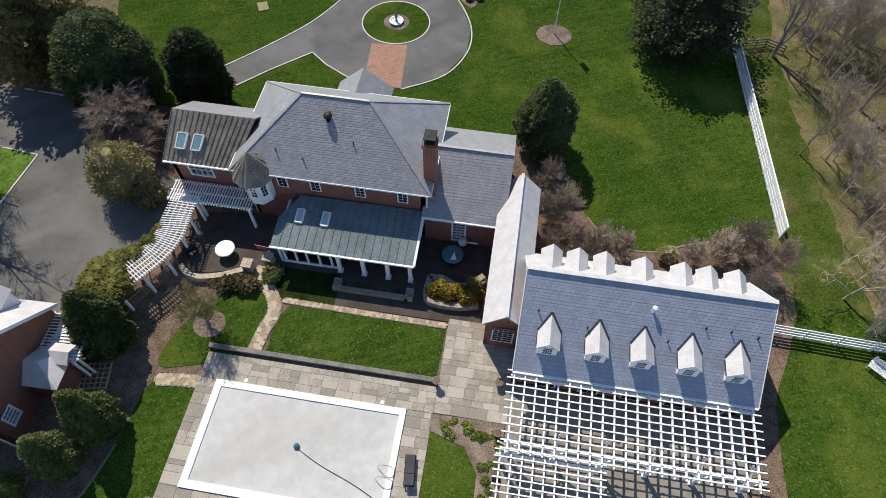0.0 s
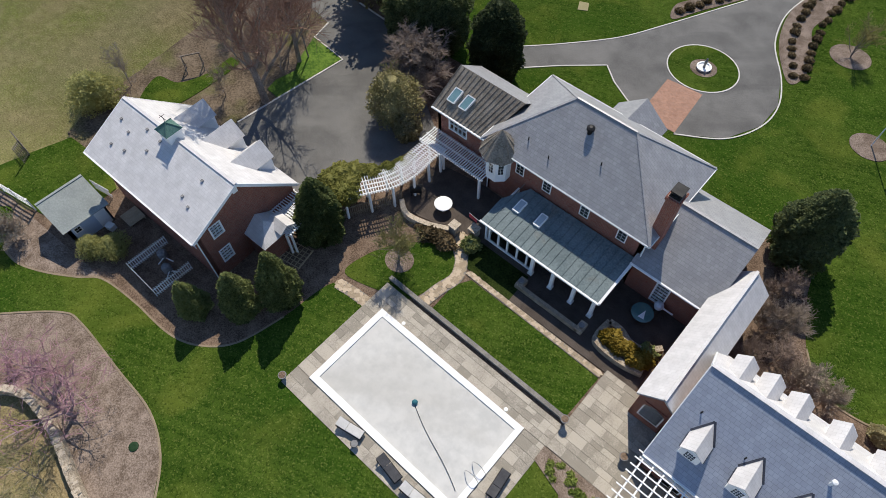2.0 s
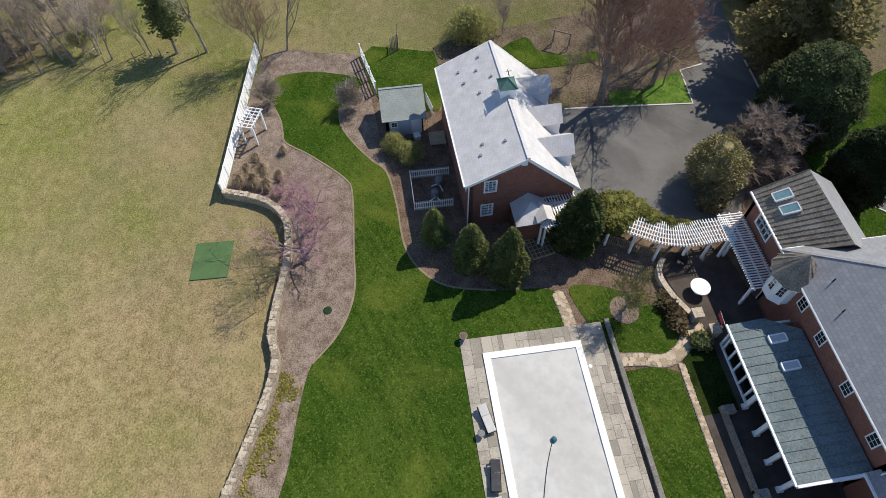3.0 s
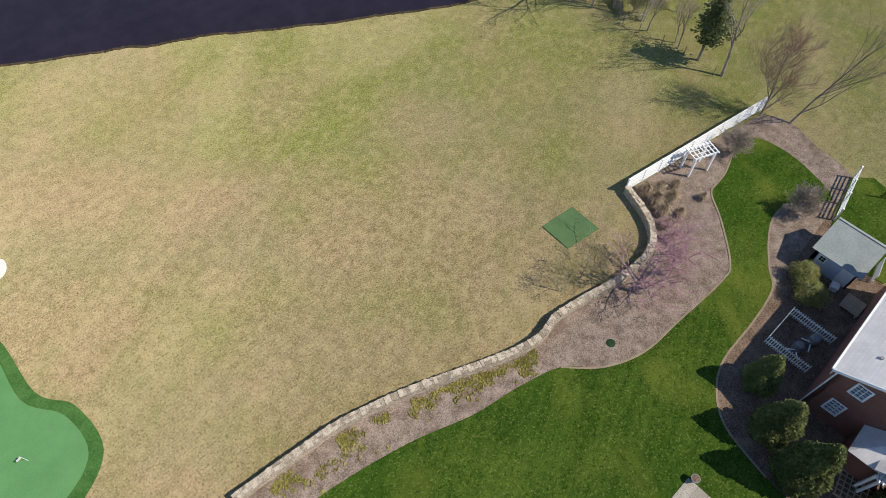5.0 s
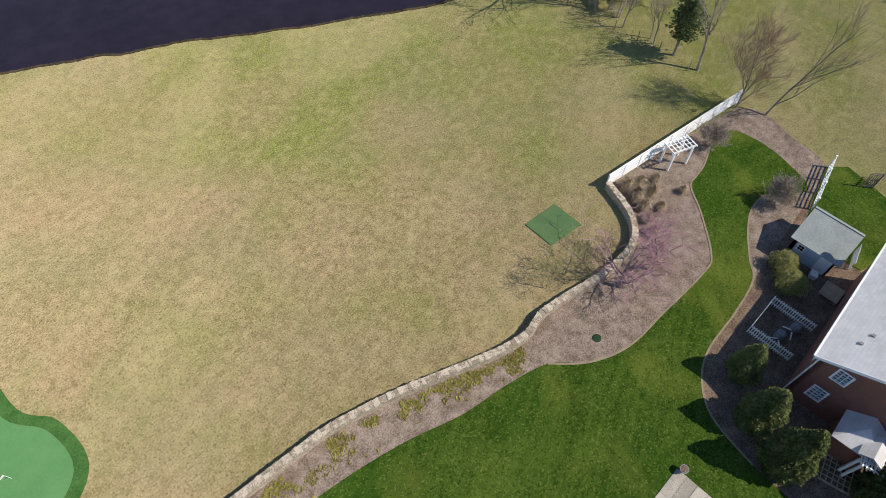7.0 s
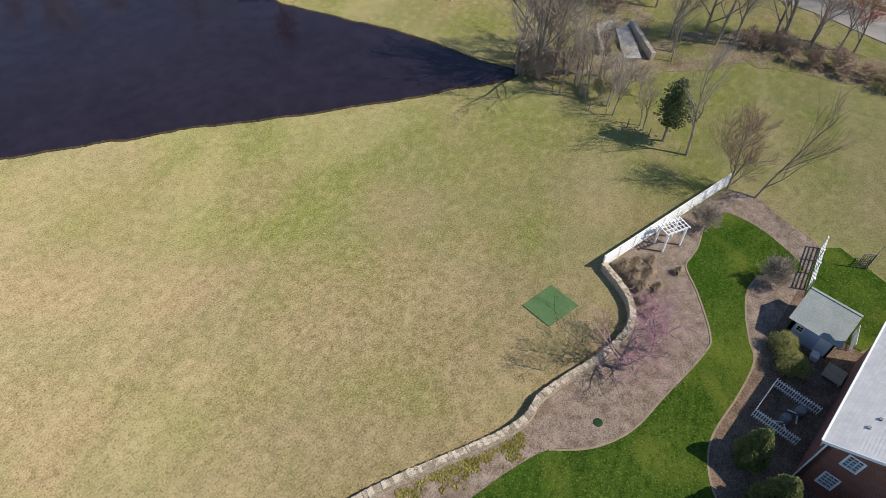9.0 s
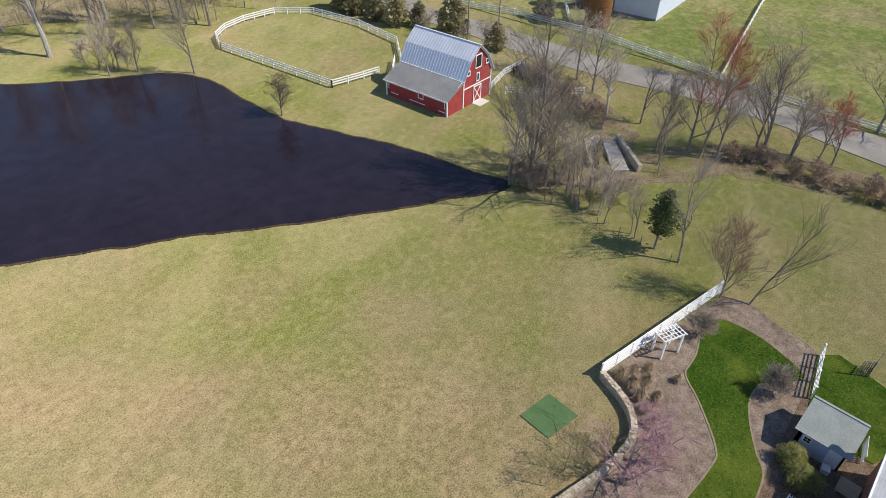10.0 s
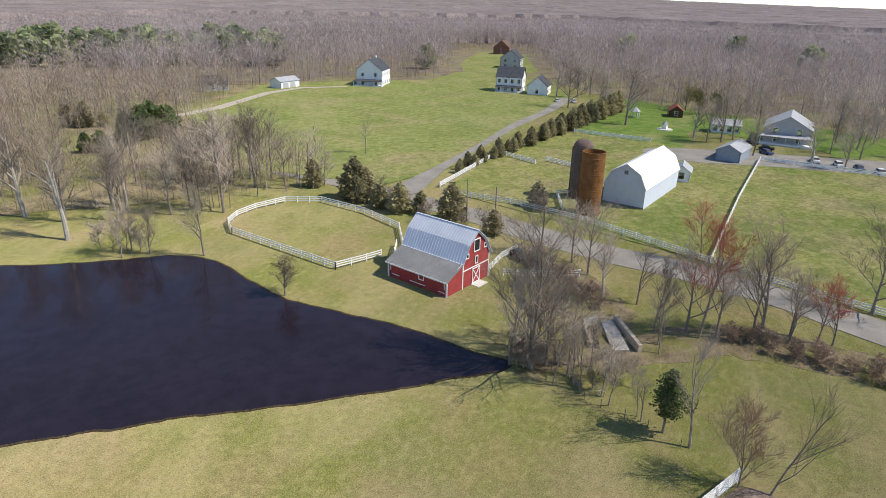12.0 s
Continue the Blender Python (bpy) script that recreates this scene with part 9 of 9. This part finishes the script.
# pond shore
plant_tree(K_ROUND, -24.9, -83.6, 6.4, 0.2, "small leafless tree on the pond bank")
for i, (k, x, y, h) in enumerate(((K_PALE, -9.4, -127.9, 18), (K_PALE, -7.4, -146.3, 20), (K_TALL[1], -23.3, -105.6, 11.5), (K_TALL[2], -13.2, -113.6, 9), (K_TALL[3], -15.0, -114.0, 8), (K_TALL[0], -36.3, -124.0, 20), (K_TALL[1], -17.2, -112.2, 7.5), (K_PALE, -2.0, -150.0, 18), (K_TALL[2], -28.1, -129.4, 13), (K_TALL[3], -20, -132, 14), (K_TALL[0], -12, -138, 13), (K_PALE, 2, -160, 20), (K_TALL[3], -34, -131, 15))):
    plant_tree(k, x, y, h, i * 1.9, "tall leafless tree beyond the pond", group="pond side trees")
rngw = random.Random(19)
for i in range(16):
    x, y = rngw.uniform(-58, -8), rngw.uniform(-170, -132)
    plant_tree(K_PALE if i % 4 == 0 else K_TALL[i % 4], x - 0.05 * (y + 132), y, rngw.uniform(11, 18), i * 1.3, "leafless grey-brown tree in the pond-side wood", group="pond wood trees")
for i, (x, y, h) in enumerate(((-44.4, -138.6, 15.0), (-49.8, -135.7, 16.1), (-54.2, -130.0, 12.1), (-43.9, -147.0, 15.8), (-62.5, -133.4, 11.1), (-56.6, -139.9, 14.8), (-53.9, -149.7, 14.4), (-41.3, -151.8, 13.5), (-62.0, -126.1, 7.9))):
    plant_tree(K_TALL[i % 4], x, y, h, i * 1.4, "leafless grey-brown tree between pond and road", group="roadside wood trees", wide=1.1)
for i, (x, y) in enumerate(((-13.1, -117.2), (-14.9, -116.1), (-16.4, -114.0), (-17.1, -112.8), (-12.0, -119.2))):
    plant_tree(K_SCRUB, x, y, 4.4 + 0.8 * math.sin(i * 2.0), i * 1.2, "tangled leafless scrub on the pond bank", "scrub", "pond bank scrub", wide=1.2)
# cedars and small evergreens
for i, (x, y, s) in enumerate(((-61.3, -114.2, 1.45), (-64.1, -113.6, 1.05), (-60.0, -111.4, 0.9), (-61.0, -105.4, 0.85), (-62.3, -100.8, 1.0), (-65.0, -97.4, 0.75), (-66.7, -90.4, 1.2), (-62.8, -108.5, 0.7), (-60.0, -127.6, 1.0), (-86.0, -84.0, 0.9), (-66.5, -79.5, 0.8), (-46.4, -257.0, 1.0), (-44.4, -231.0, 1.25), (-48.9, -228.7, 0.8), (-41.0, -235.0, 1.1))):
    evergreen("cedar", CEDARM, x, y, s, "dull green conical cedar", 0, i, group="cedars", wide=1.1)
for i, (x, y, s) in enumerate(((-50.6, -200.8, 1.1), (-54.5, -203.5, 1.15), (-58.3, -202.0, 1.0), (-47.0, -203.0, 0.9), (-44.0, -197.3, 0.7), (-36.4, -192.1, 0.65), (-33.0, -194.0, 0.6), (-61.0, -206.0, 0.9))):
    evergreen("holly", WOODHOLLY, x, y, s * 1.2, "upright dark green holly in the bare wood", 0.6, i, group="hollies in the wood", wide=0.8)
for i in range(40):
    t = i / 39
    evergreen("cedar", CEDARM, -94 - 116 * t + 1.0 * math.sin(i * 2.7), -115.2 - 22 * t + 1.2 * math.cos(i * 1.9), 0.5 + 0.8 * t + 0.08 * math.sin(i * 4.1), "dull green conical cedar in a close row", 0, i, group="cedars along the drive", wide=1.05)
plant_tree(K_SLIM[0], -89.0, -144.8, 10.0, 0.0, "lone leafless tree in the meadow")
for i, (x, y, h) in enumerate(((-187.1, -119.9, 21), (-203.9, -155.5, 19), (-247, -172, 16), (-212, -146, 13), (-184.8, -84.9, 17), (-181, -88, 11), (-172.7, -70.9, 12), (-174.9, -56.0, 12.5), (-194.0, -56.2, 10), (-223.0, -50.9, 11), (-192, -84, 15), (-185, -94, 12), (-176, -48, 11), (-192, -48, 12), (-206, -52, 14), (-205, -36, 12), (-215, -60, 15), (-214, -84, 14), (-196, -26, 13), (-228, -178, 12), (-233, -170, 13))):
    plant_tree((K_TALL[1], K_TALL[0], K_TALL[3], K_PALE)[i % 4], x, y, h, i * 0.8, BARE + " near the farmhouses", group="farmhouse trees", wide=1.3)
for x, y, s in ((-236, -120, 3.2), (-232, -113, 2.8), (-238, -108, 2.6)):
    plant_tree(K_OLIVE, x, y, s * 3.6, x, "tall olive-green budding thicket", "budding_thicket", "thicket by the cabin")


# ---- the woods ----
def woods(name, places, material, label, seed, blades=44, thick=0.004, limbs=4):
    """A mass of leafless trees as one object: trunks, a few crooked limbs and brooms of fine upright twigs."""
    rng = np.random.default_rng(seed)
    V, F = [], []
    for x, y, h in places:
        r = h * 0.0065 + 0.03
        lx, ly = rng.normal(0, 0.035 * h, 2)
        b = len(V)
        V += [(x + r * math.cos(c), y + r * math.sin(c), 0) for c in (0, 2.1, 4.2)] + [(x + lx + r * 0.3 * math.cos(c), y + ly + r * 0.3 * math.sin(c), h * 0.8) for c in (0, 2.1, 4.2)]
        F += [(b, b + 1, b + 4, b + 3), (b + 1, b + 2, b + 5, b + 4), (b + 2, b, b + 3, b + 5)]
        wide = h * rng.uniform(0.2, 0.34)
        for k in range(limbs):
            f, a = rng.uniform(0.3, 0.7), rng.uniform(0, 6.28)
            p = np.array((x + lx * f, y + ly * f, h * 0.8 * f))
            q = p + np.array((math.cos(a) * wide * 0.8, math.sin(a) * wide * 0.8, h * rng.uniform(0.16, 0.34)))
            s = np.array((-math.sin(a), math.cos(a), 0)) * r * 0.5
            b = len(V)
            V += [tuple(p - s), tuple(p + s), tuple(q)]
            F.append((b, b + 1, b + 2))
        d = rng.normal(0, 1, (blades, 3))
        d /= np.linalg.norm(d, axis=1)[:, None]
        rad = rng.uniform(0.15, 1.0, (blades, 1)) ** 0.6
        c = np.array((x + lx * 0.7, y + ly * 0.7, h * 0.55)) + d * rad * np.array((wide, wide, h * 0.43))
        w = d * np.array((0.8, 0.8, 0.3)) + np.array((0, 0, 0.9)) + rng.normal(0, 0.4, (blades, 3))
        w *= (h * rng.uniform(0.07, 0.17, (blades, 1))) / np.linalg.norm(w, axis=1)[:, None]
        s = np.cross(w, rng.normal(0, 1, (blades, 3)))
        s *= (h * thick * rng.uniform(0.4, 1.3, (blades, 1))) / (np.linalg.norm(s, axis=1)[:, None] + 1e-9)
        for p in np.stack((c - s, c + s, c + w), 1).tolist():
            b = len(V)
            V += p
            F.append((b, b + 1, b + 2))
    me = raw_mesh(name, (V, F), material)
    return tagged(new(name, me), label, "woods", kind="stuff")


def by_island(m, low, high):
    """Let each separate twig or trunk of a joined mass be a little lighter or darker than the next."""
    nt = m.node_tree
    base = nt.nodes["Principled BSDF"].inputs["Base Color"]
    src = base.links[0].from_socket
    geo, r, mix = nt.nodes.new("ShaderNodeNewGeometry"), nt.nodes.new("ShaderNodeMapRange"), nt.nodes.new("ShaderNodeMix")
    mix.data_type, mix.blend_type = "RGBA", "MULTIPLY"
    mix.inputs["Factor"].default_value = 1.0
    r.inputs["To Min"].default_value, r.inputs["To Max"].default_value = low, high
    nt.links.new(geo.outputs["Random Per Island"], r.inputs["Value"])
    nt.links.new(src, mix.inputs["A"])
    nt.links.new(r.outputs["Result"], mix.inputs["B"])
    nt.links.new(mix.outputs["Result"], base)


def inside(x, y, poly):
    hit = False
    for (x0, y0), (x1, y1) in zip(poly, poly[1:] + poly[:1]):
        if (y0 > y) != (y1 > y) and x < (x1 - x0) * (y - y0) / (y1 - y0) + x0:
            hit = not hit
    return hit


def scatter(poly, gap, seed, low, high):
    rng = random.Random(seed)
    xs, ys = [p[0] for p in poly], [p[1] for p in poly]
    out = []
    x = min(xs)
    while x < max(xs):
        y = min(ys)
        while y < max(ys):
            q = (x + rng.uniform(-0.9, 0.9) * gap, y + rng.uniform(-0.9, 0.9) * gap)
            if inside(*q, poly):
                out.append((*q, rng.uniform(low, high)))
            y += gap
        x += gap
    return out


FORTWIG = leaf_mat("far_wood_twigs", (0.29, 0.235, 0.215), (0.55, 0.465, 0.44), 0.02, 0.3, 0.0, 0.3)
by_island(FORTWIG, 0.6, 1.4)
CROWNS = leaf_mat("far_wood_crowns", (0.245, 0.2, 0.188), (0.41, 0.345, 0.328), 0.012, 0.2, 0.0, 0.35)
WOODTWIG = mat("mixed_wood_twigs", (0.2, 0.15, 0.112), (0.5, 0.415, 0.345), 0.95, 0.07, 1.0, 0.0)
by_island(WOODTWIG, 0.6, 1.35)
near_wood = [(-30, -128), (-38, -124), (-55, -124), (-61, -122), (-63, -132), (-60, -165), (-76, -228), (-112, -262), (-126, -284), (-60, -330), (60, -300), (40, -200), (4, -150), (-10, -150)]
woods("near_wood", [p for p in scatter(near_wood, 5.0, 3, 8, 17) if not (-75 < p[0] < -20 and -215 < p[1] < -148)], WOODTWIG, "leafless grey-brown wood beyond the pond", 5, 160, 0.0032, 7)
woods("understory", scatter([(-30, -130), (-55, -126), (-61, -124), (-60, -165), (-70, -210), (-20, -210), (20, -170), (-8, -146)], 3.6, 29, 2.5, 6.5), WOODTWIG, "leafless brown undergrowth beneath the pond-side wood", 31, 60, 0.0045, 2)
edge_wood = [(-126, -284), (-150, -292), (-182, -284), (-226, -260), (-262, -276), (-330, -280), (-300, -230), (-262, -200), (-240, -160), (-242, -140), (-234, -120), (-238, -90), (-225, -60), (-240, -20), (-260, 60), (-420, 40), (-560, -150), (-560, -420), (-380, -560), (-160, -480), (-60, -330)]
clear = [(-256, -236), (-304, -240), (-345, -268), (-425, -340), (-430, -392), (-372, -384), (-258, -276)]
edge = [p for p in scatter(edge_wood, 7.2, 7, 15, 25) if not inside(p[0], p[1], clear)]
woods("edge_wood", edge, FORTWIG, "leafless grey-brown wood behind the far houses", 9, 76, 0.0046, 5)
woods("edge_brush", scatter([(-222, -150), (-228, -110), (-232, -80), (-224, -55), (-238, -15), (-255, 50), (-285, 45), (-266, -40), (-262, -90), (-260, -150)], 3.4, 41, 3, 7.5) + scatter([(-126, -286), (-150, -290), (-182, -282), (-226, -258), (-240, -280), (-190, -304), (-150, -312)], 3.4, 43, 2.5, 7) + scatter([(-420, -345), (-345, -262), (-300, -228), (-262, -198), (-270, -180), (-330, -220), (-390, -275)], 4.0, 47, 3, 8), FORTWIG, "leafless brown undergrowth along the wood's edge", 45, 34, 0.0065, 2)
far_wood = [(-560, -150), (-560, -420), (-380, -560), (-160, -480), (-60, -330), (60, -300), (140, -700), (-500, -1100), (-1100, -700), (-1000, 100), (-420, 40)]
woods("far_wood", scatter(far_wood, 12.5, 11, 15, 22), FORTWIG, "leafless woodland stretching away", 13, 24, 0.011)


def canopy(name, poly, gap, z, tall, material, label, seed):
    """The tops of endless woodland far away: an uneven sheet of crowns, brought down to the ground round its edge, on land that rises gently."""
    xs, ys = [p[0] for p in poly], [p[1] for p in poly]
    nx, ny = int((max(xs) - min(xs)) / gap), int((max(ys) - min(ys)) / gap)
    rng = np.random.default_rng(seed)
    hgt = rng.uniform(0, 1, (ny + 1, nx + 1))
    keep = [[inside(min(xs) + (i + 0.5) * gap, min(ys) + (j + 0.5) * gap, poly) for i in range(nx)] for j in range(ny)]
    count = np.zeros((ny + 1, nx + 1))
    k = np.array(keep, float)
    for a, b in ((0, 0), (0, 1), (1, 0), (1, 1)):
        count[a:ny + a, b:nx + b] += k
    V, F = [], []
    for j in range(ny + 1):
        for i in range(nx + 1):
            x, y = min(xs) + i * gap, min(ys) + j * gap
            turn = math.degrees(math.atan2(-y, -x))
            rise = max(0.0, math.hypot(x, y) - 1200) * 0.0072 * (1 + min(max((turn - 7) / 17, 0), 2.8))
            crown = 1 - 1.6 * noise.voronoi((x / 11, y / 11, 0.5))[0][0] ** 2
            V.append((x + (hgt[j, i] - 0.5) * gap * 0.5, y, z + rise + tall * (0.75 * crown + 0.3 * hgt[j, i]) if count[j, i] == 4 else 0.3))
    for j in range(ny):
        for i in range(nx):
            if keep[j][i]:
                a = j * (nx + 1) + i
                F.append((a, a + 1, a + nx + 2, a + nx + 1))
    me = raw_mesh(name, (V, F), material)
    return tagged(new(name, me), label, "woods", kind="stuff")


canopy("middle_wood", [(-60, -440), (-300, -560), (-520, -430), (-540, -160), (-430, 60), (-1000, 110), (-1250, -500), (-1000, -1000), (-500, -1250), (150, -900), (60, -480)], 5, 8.5, 4, CROWNS, "leafless woodland crowns behind the far houses", 23)
canopy("horizon_wood", [(-480, -1080), (100, -690), (700, -1500), (600, -4500), (-4500, -4500), (-4500, 900), (-1300, 500), (-990, 90), (-1080, -690)], 26, 14, 5, CROWNS, "endless leafless woodland to the horizon", 21)
# needle colour raised to paint in the haze of distance
BELTPINE = leaf_mesh("belt_pine_crown", 18, [(0.6, 0.9), (1.6, 1.5), (3.4, 1.4), (5.2, 0.8), (6.2, 0.1)], 150, 0.9, leaf_mat("hazy_pine_needles", (0.20, 0.23, 0.125), (0.38, 0.41, 0.22)), lump=0.7, core=0.75)
rngp = random.Random(61)
belt = [(-62 - 13.5 * k + rngp.uniform(-6, 6) - 0.38 * d, -425 + 6.4 * k - d, rngp.uniform(16, 21)) for k in range(11) for d in (rngp.uniform(0, 16), 18 + rngp.uniform(0, 25), 48 + rngp.uniform(0, 30), 80 + rngp.uniform(0, 40))]
for i, (x, y, h) in enumerate(belt + [(-262, -300, 15), (-420, -250, 20), (-470, -190, 21), (-400, -120, 20), (-330, -60, 17), (-395, -60, 19)]):
    evergreen("far_pine", BELTPINE, x, y, h / 6.2, "green pine standing among bare woods", 0.8, i, group="far pines", wide=1.25)

thicket = [(43.5, 9), (42.6, 16), (43.4, 24), (42.6, 32), (43.0, 48), (62, 50), (64, 9)]
woods("side_thicket", scatter(thicket, 2.2, 51, 2.5, 5.5), WOODTWIG, "dense leafless thicket beside the verge", 53, 150, 0.003)


# ---- flagstones, wall stones ----
def paving(parent, regions, seed, material, top, lo=0.55, hi=1.25, gap=0.018, name="flagstone", limit=300):
    """Random rectangular flags over rectangles (x0, x1, y0, y1), each a piece of its own on one of a few shared meshes."""
    rng = random.Random(seed)
    me = mesh_of(name, prism(bmesh.new(), [(-0.5, -0.5), (0.5, -0.5), (0.5, 0.5), (-0.5, 0.5)], 0, 1), material)
    count, inv = 0, ROOT[parent].inverted()
    for x0, x1, y0, y1 in regions:
        y = y0
        while y < y1 - 0.05:
            h = min(rng.uniform(lo, hi) * 0.75, y1 - y)
            if y1 - y - h < 0.3:
                h = y1 - y
            x = x0
            while x < x1 - 0.05:
                w = min(rng.uniform(lo, hi), x1 - x)
                if x1 - x - w < 0.3:
                    w = x1 - x
                cuts = [(y, h)]
                if h > 0.75 and rng.random() < 0.3:
                    k = h * rng.uniform(0.4, 0.6)
                    cuts = [(y, k), (y + k, h - k)]
                for yy, hh in cuts:
                    share(name, me, parent, inv @ Matrix.Translation((x + w / 2, yy + hh / 2, 0.02)) @ Matrix.Diagonal((w - gap, hh - gap, top - 0.02 + rng.uniform(-0.004, 0.006), 1)))
                    count += 1
                x += w
            y += h
    return count


paving(deck, [(-1.3, 14.6, 0.12, 1.92), (-1.3, -0.07, -6.8, 0.1), (12.87, 14.6, -6.8, 0.1), (-1.3, 14.6, -8.3, -6.87)], 4, FLAG, 0.1)
paving(patio, [(14.62, 19.4, 0.17, 7.0)], 5, FLAG, 0.1)
terrace = bpy.data.objects["terrace_floor"]
paving(terrace, [(19.42, 34.38, -8.9, 2.95)], 6, FLAG, 0.09, 0.8, 1.6)


def crazy_path(name, pts, width, seed, label, size=0.34, z=0.09):
    """A path of irregular tan flags along a line."""
    rng = random.Random(seed)
    line = [Vector(p) for p in curve(pts, step=10)]
    p = tagged(part(name, ribbon(bmesh.new(), [tuple(q) for q in line], width, 0.0, z - 0.02), GROUT), label, "path", kind="structure")
    n = 5
    meshes = []
    for k in range(5):
        ang = sorted(i * 2 * math.pi / n + rng.uniform(-0.3, 0.3) for i in range(n))
        meshes.append(mesh_of("flagstone", prism(bmesh.new(), [(0.5 * math.cos(a) * rng.uniform(0.85, 1.1), 0.5 * math.sin(a) * rng.uniform(0.85, 1.1)) for a in ang], 0, 1), TAN))
    total = sum((b - a).length for a, b in zip(line, line[1:]))
    rows = max(2, int(total / (size * 0.92)))
    across = max(1, round(width / size))
    for i in range(rows):
        t = (i + 0.5) / rows * (len(line) - 1)
        k = min(int(t), len(line) - 2)
        c = line[k].lerp(line[k + 1], t - k)
        d = (line[k + 1] - line[k]).normalized()
        s = Vector((-d.y, d.x))
        for j in range(across):
            q = c + s * width * 0.78 * ((j + 0.5) / across - 0.5 + rng.uniform(-0.03, 0.03)) + d * (size * 0.45 * (j % 2) + rng.uniform(-0.04, 0.04))
            share("flagstone", rng.choice(meshes), p, Matrix.Translation((q.x, q.y, 0.03)) @ Matrix.Rotation(rng.uniform(0, 6.28), 4, "Z") @ Matrix.Diagonal((size * rng.uniform(1.2, 1.5), size * rng.uniform(1.2, 1.5), z - 0.03 + rng.uniform(0, 0.012), 1)))
    return p


crazy_path("garden_path", [(1.7, 2.3), (1.9, 4.0), (2.2, 5.6), (1.6, 6.9), (0.6, 7.8), (0.1, 8.8)], 1.0, 3, "tan flagstone path from terrace to pool deck")
crazy_path("west_path", [(-1.3, -0.25), (-2.6, -0.35), (-4.0, -0.55)], 0.9, 4, "tan flagstone path from pool deck to garage")
crazy_path("edge_path", [(2.6, 6.55), (6, 6.5), (10, 6.45), (14.4, 6.4)], 0.48, 5, "narrow tan stone edging path along the lawn", 0.22)


def stone_wall(name, pts, h, w, seed, label, limit=290):
    """A dry-laid fieldstone wall: capstones along a curving core."""
    rng = random.Random(seed)
    line = [Vector(p) for p in curve(pts, step=12)]
    t = thing(name, line[0].x, line[0].y, 0, 0, label, "wall", kind="structure")
    o = line[0]
    part("core", ribbon(bmesh.new(), [tuple(q) for q in line], w * 0.98, 0, h - 0.015), STONE, t)
    meshes = []
    for k in range(5):
        bm = boxes((-0.5, 0.5, -0.5, 0.5, 0, 1))
        for v in bm.verts:
            v.co += Vector((rng.uniform(-0.1, 0.1), rng.uniform(-0.1, 0.1), rng.uniform(-0.1, 0.1)))
        meshes.append(mesh_of("stone", bm, STONE))
    total = sum((b - a).length for a, b in zip(line, line[1:]))
    dist, n = 0.0, 0
    while dist < total and n < limit:
        s = rng.uniform(0.17, 0.36)
        acc, q, d = 0.0, line[-1], (line[-1] - line[-2]).normalized()
        for a, b in zip(line, line[1:]):
            l = (b - a).length
            if acc + l >= dist + s / 2:
                q, d = a.lerp(b, (dist + s / 2 - acc) / l), (b - a).normalized()
                break
            acc += l
        nrm = Vector((-d.y, d.x))
        k = rng.random()
        for off, ww in (((-w * 0.24, w * 0.5), (w * 0.26, w * 0.46)) if k < 0.5 else ((0, w),)):
            p = q + nrm * off
            share("stone", rng.choice(meshes), t, Matrix.Translation((p.x - o.x, p.y - o.y, h - 0.14)) @ Matrix.Rotation(math.atan2(d.y, d.x) + rng.uniform(-0.08, 0.08), 4, "Z") @ Matrix.Diagonal((s * 0.99, ww * rng.uniform(0.9, 1.04), 0.16 + rng.uniform(-0.03, 0.05), 1)))
            n += 1
        dist += s
    return t


WALL_LINE = [(32, -26.8), (26, -26.5), (20.3, -26.2), (16.3, -25.9), (12.6, -25.5), (8.3, -24.3), (4.1, -22.7), (1.0, -21.5), (-1.4, -21.0), (-3.4, -21.3), (-6.0, -20.9), (-9.7, -20.2), (-13.1, -20.3), (-15.3, -21.9), (-16.8, -25.3)]
stone_wall("stone_wall", [(20.3, -26.2)] + WALL_LINE[3:], 0.8, 0.5, 6, "curving dry-laid fieldstone wall with capstones", 290)

# groundcover by the wall, one mass of small clumps
rngg = random.Random(31)
V, F = [], []
for i in range(950):
    t = rngg.random()
    k = t * 6.0
    a = WALL_LINE[2 + int(k)] if k < 6 else WALL_LINE[8]
    b = WALL_LINE[3 + int(k)] if k < 6 else WALL_LINE[8]
    f = k - int(k)
    x, y = a[0] + (b[0] - a[0]) * f + rngg.uniform(-0.3, 0.3), a[1] + (b[1] - a[1]) * f + 0.5 + abs(rngg.gauss(0, 0.7))
    if noise.noise((x * 0.5, y * 0.5, 2)) < -0.06:
        continue
    for j in range(5):
        s, c = rngg.uniform(0.06, 0.16), rngg.uniform(0, 6.28)
        q = Vector((x + rngg.uniform(-0.15, 0.15), y + rngg.uniform(-0.15, 0.15), 0.05))
        n = len(V)
        V += [(q.x + s * math.cos(c), q.y + s * math.sin(c), q.z), (q.x - s * math.cos(c), q.y - s * math.sin(c), q.z), (q.x + s * 0.6 * math.sin(c), q.y - 0.6 * s * math.cos(c), q.z + s * 0.6)]
        F.append((n, n + 1, n + 2))
tagged(new("groundcover", raw_mesh("groundcover", (V, F), leaf_mat("yellow_green_groundcover", (0.27, 0.25, 0.065), (0.54, 0.47, 0.16)))), "yellow-green groundcover along the stone wall", "groundcover", kind="stuff")
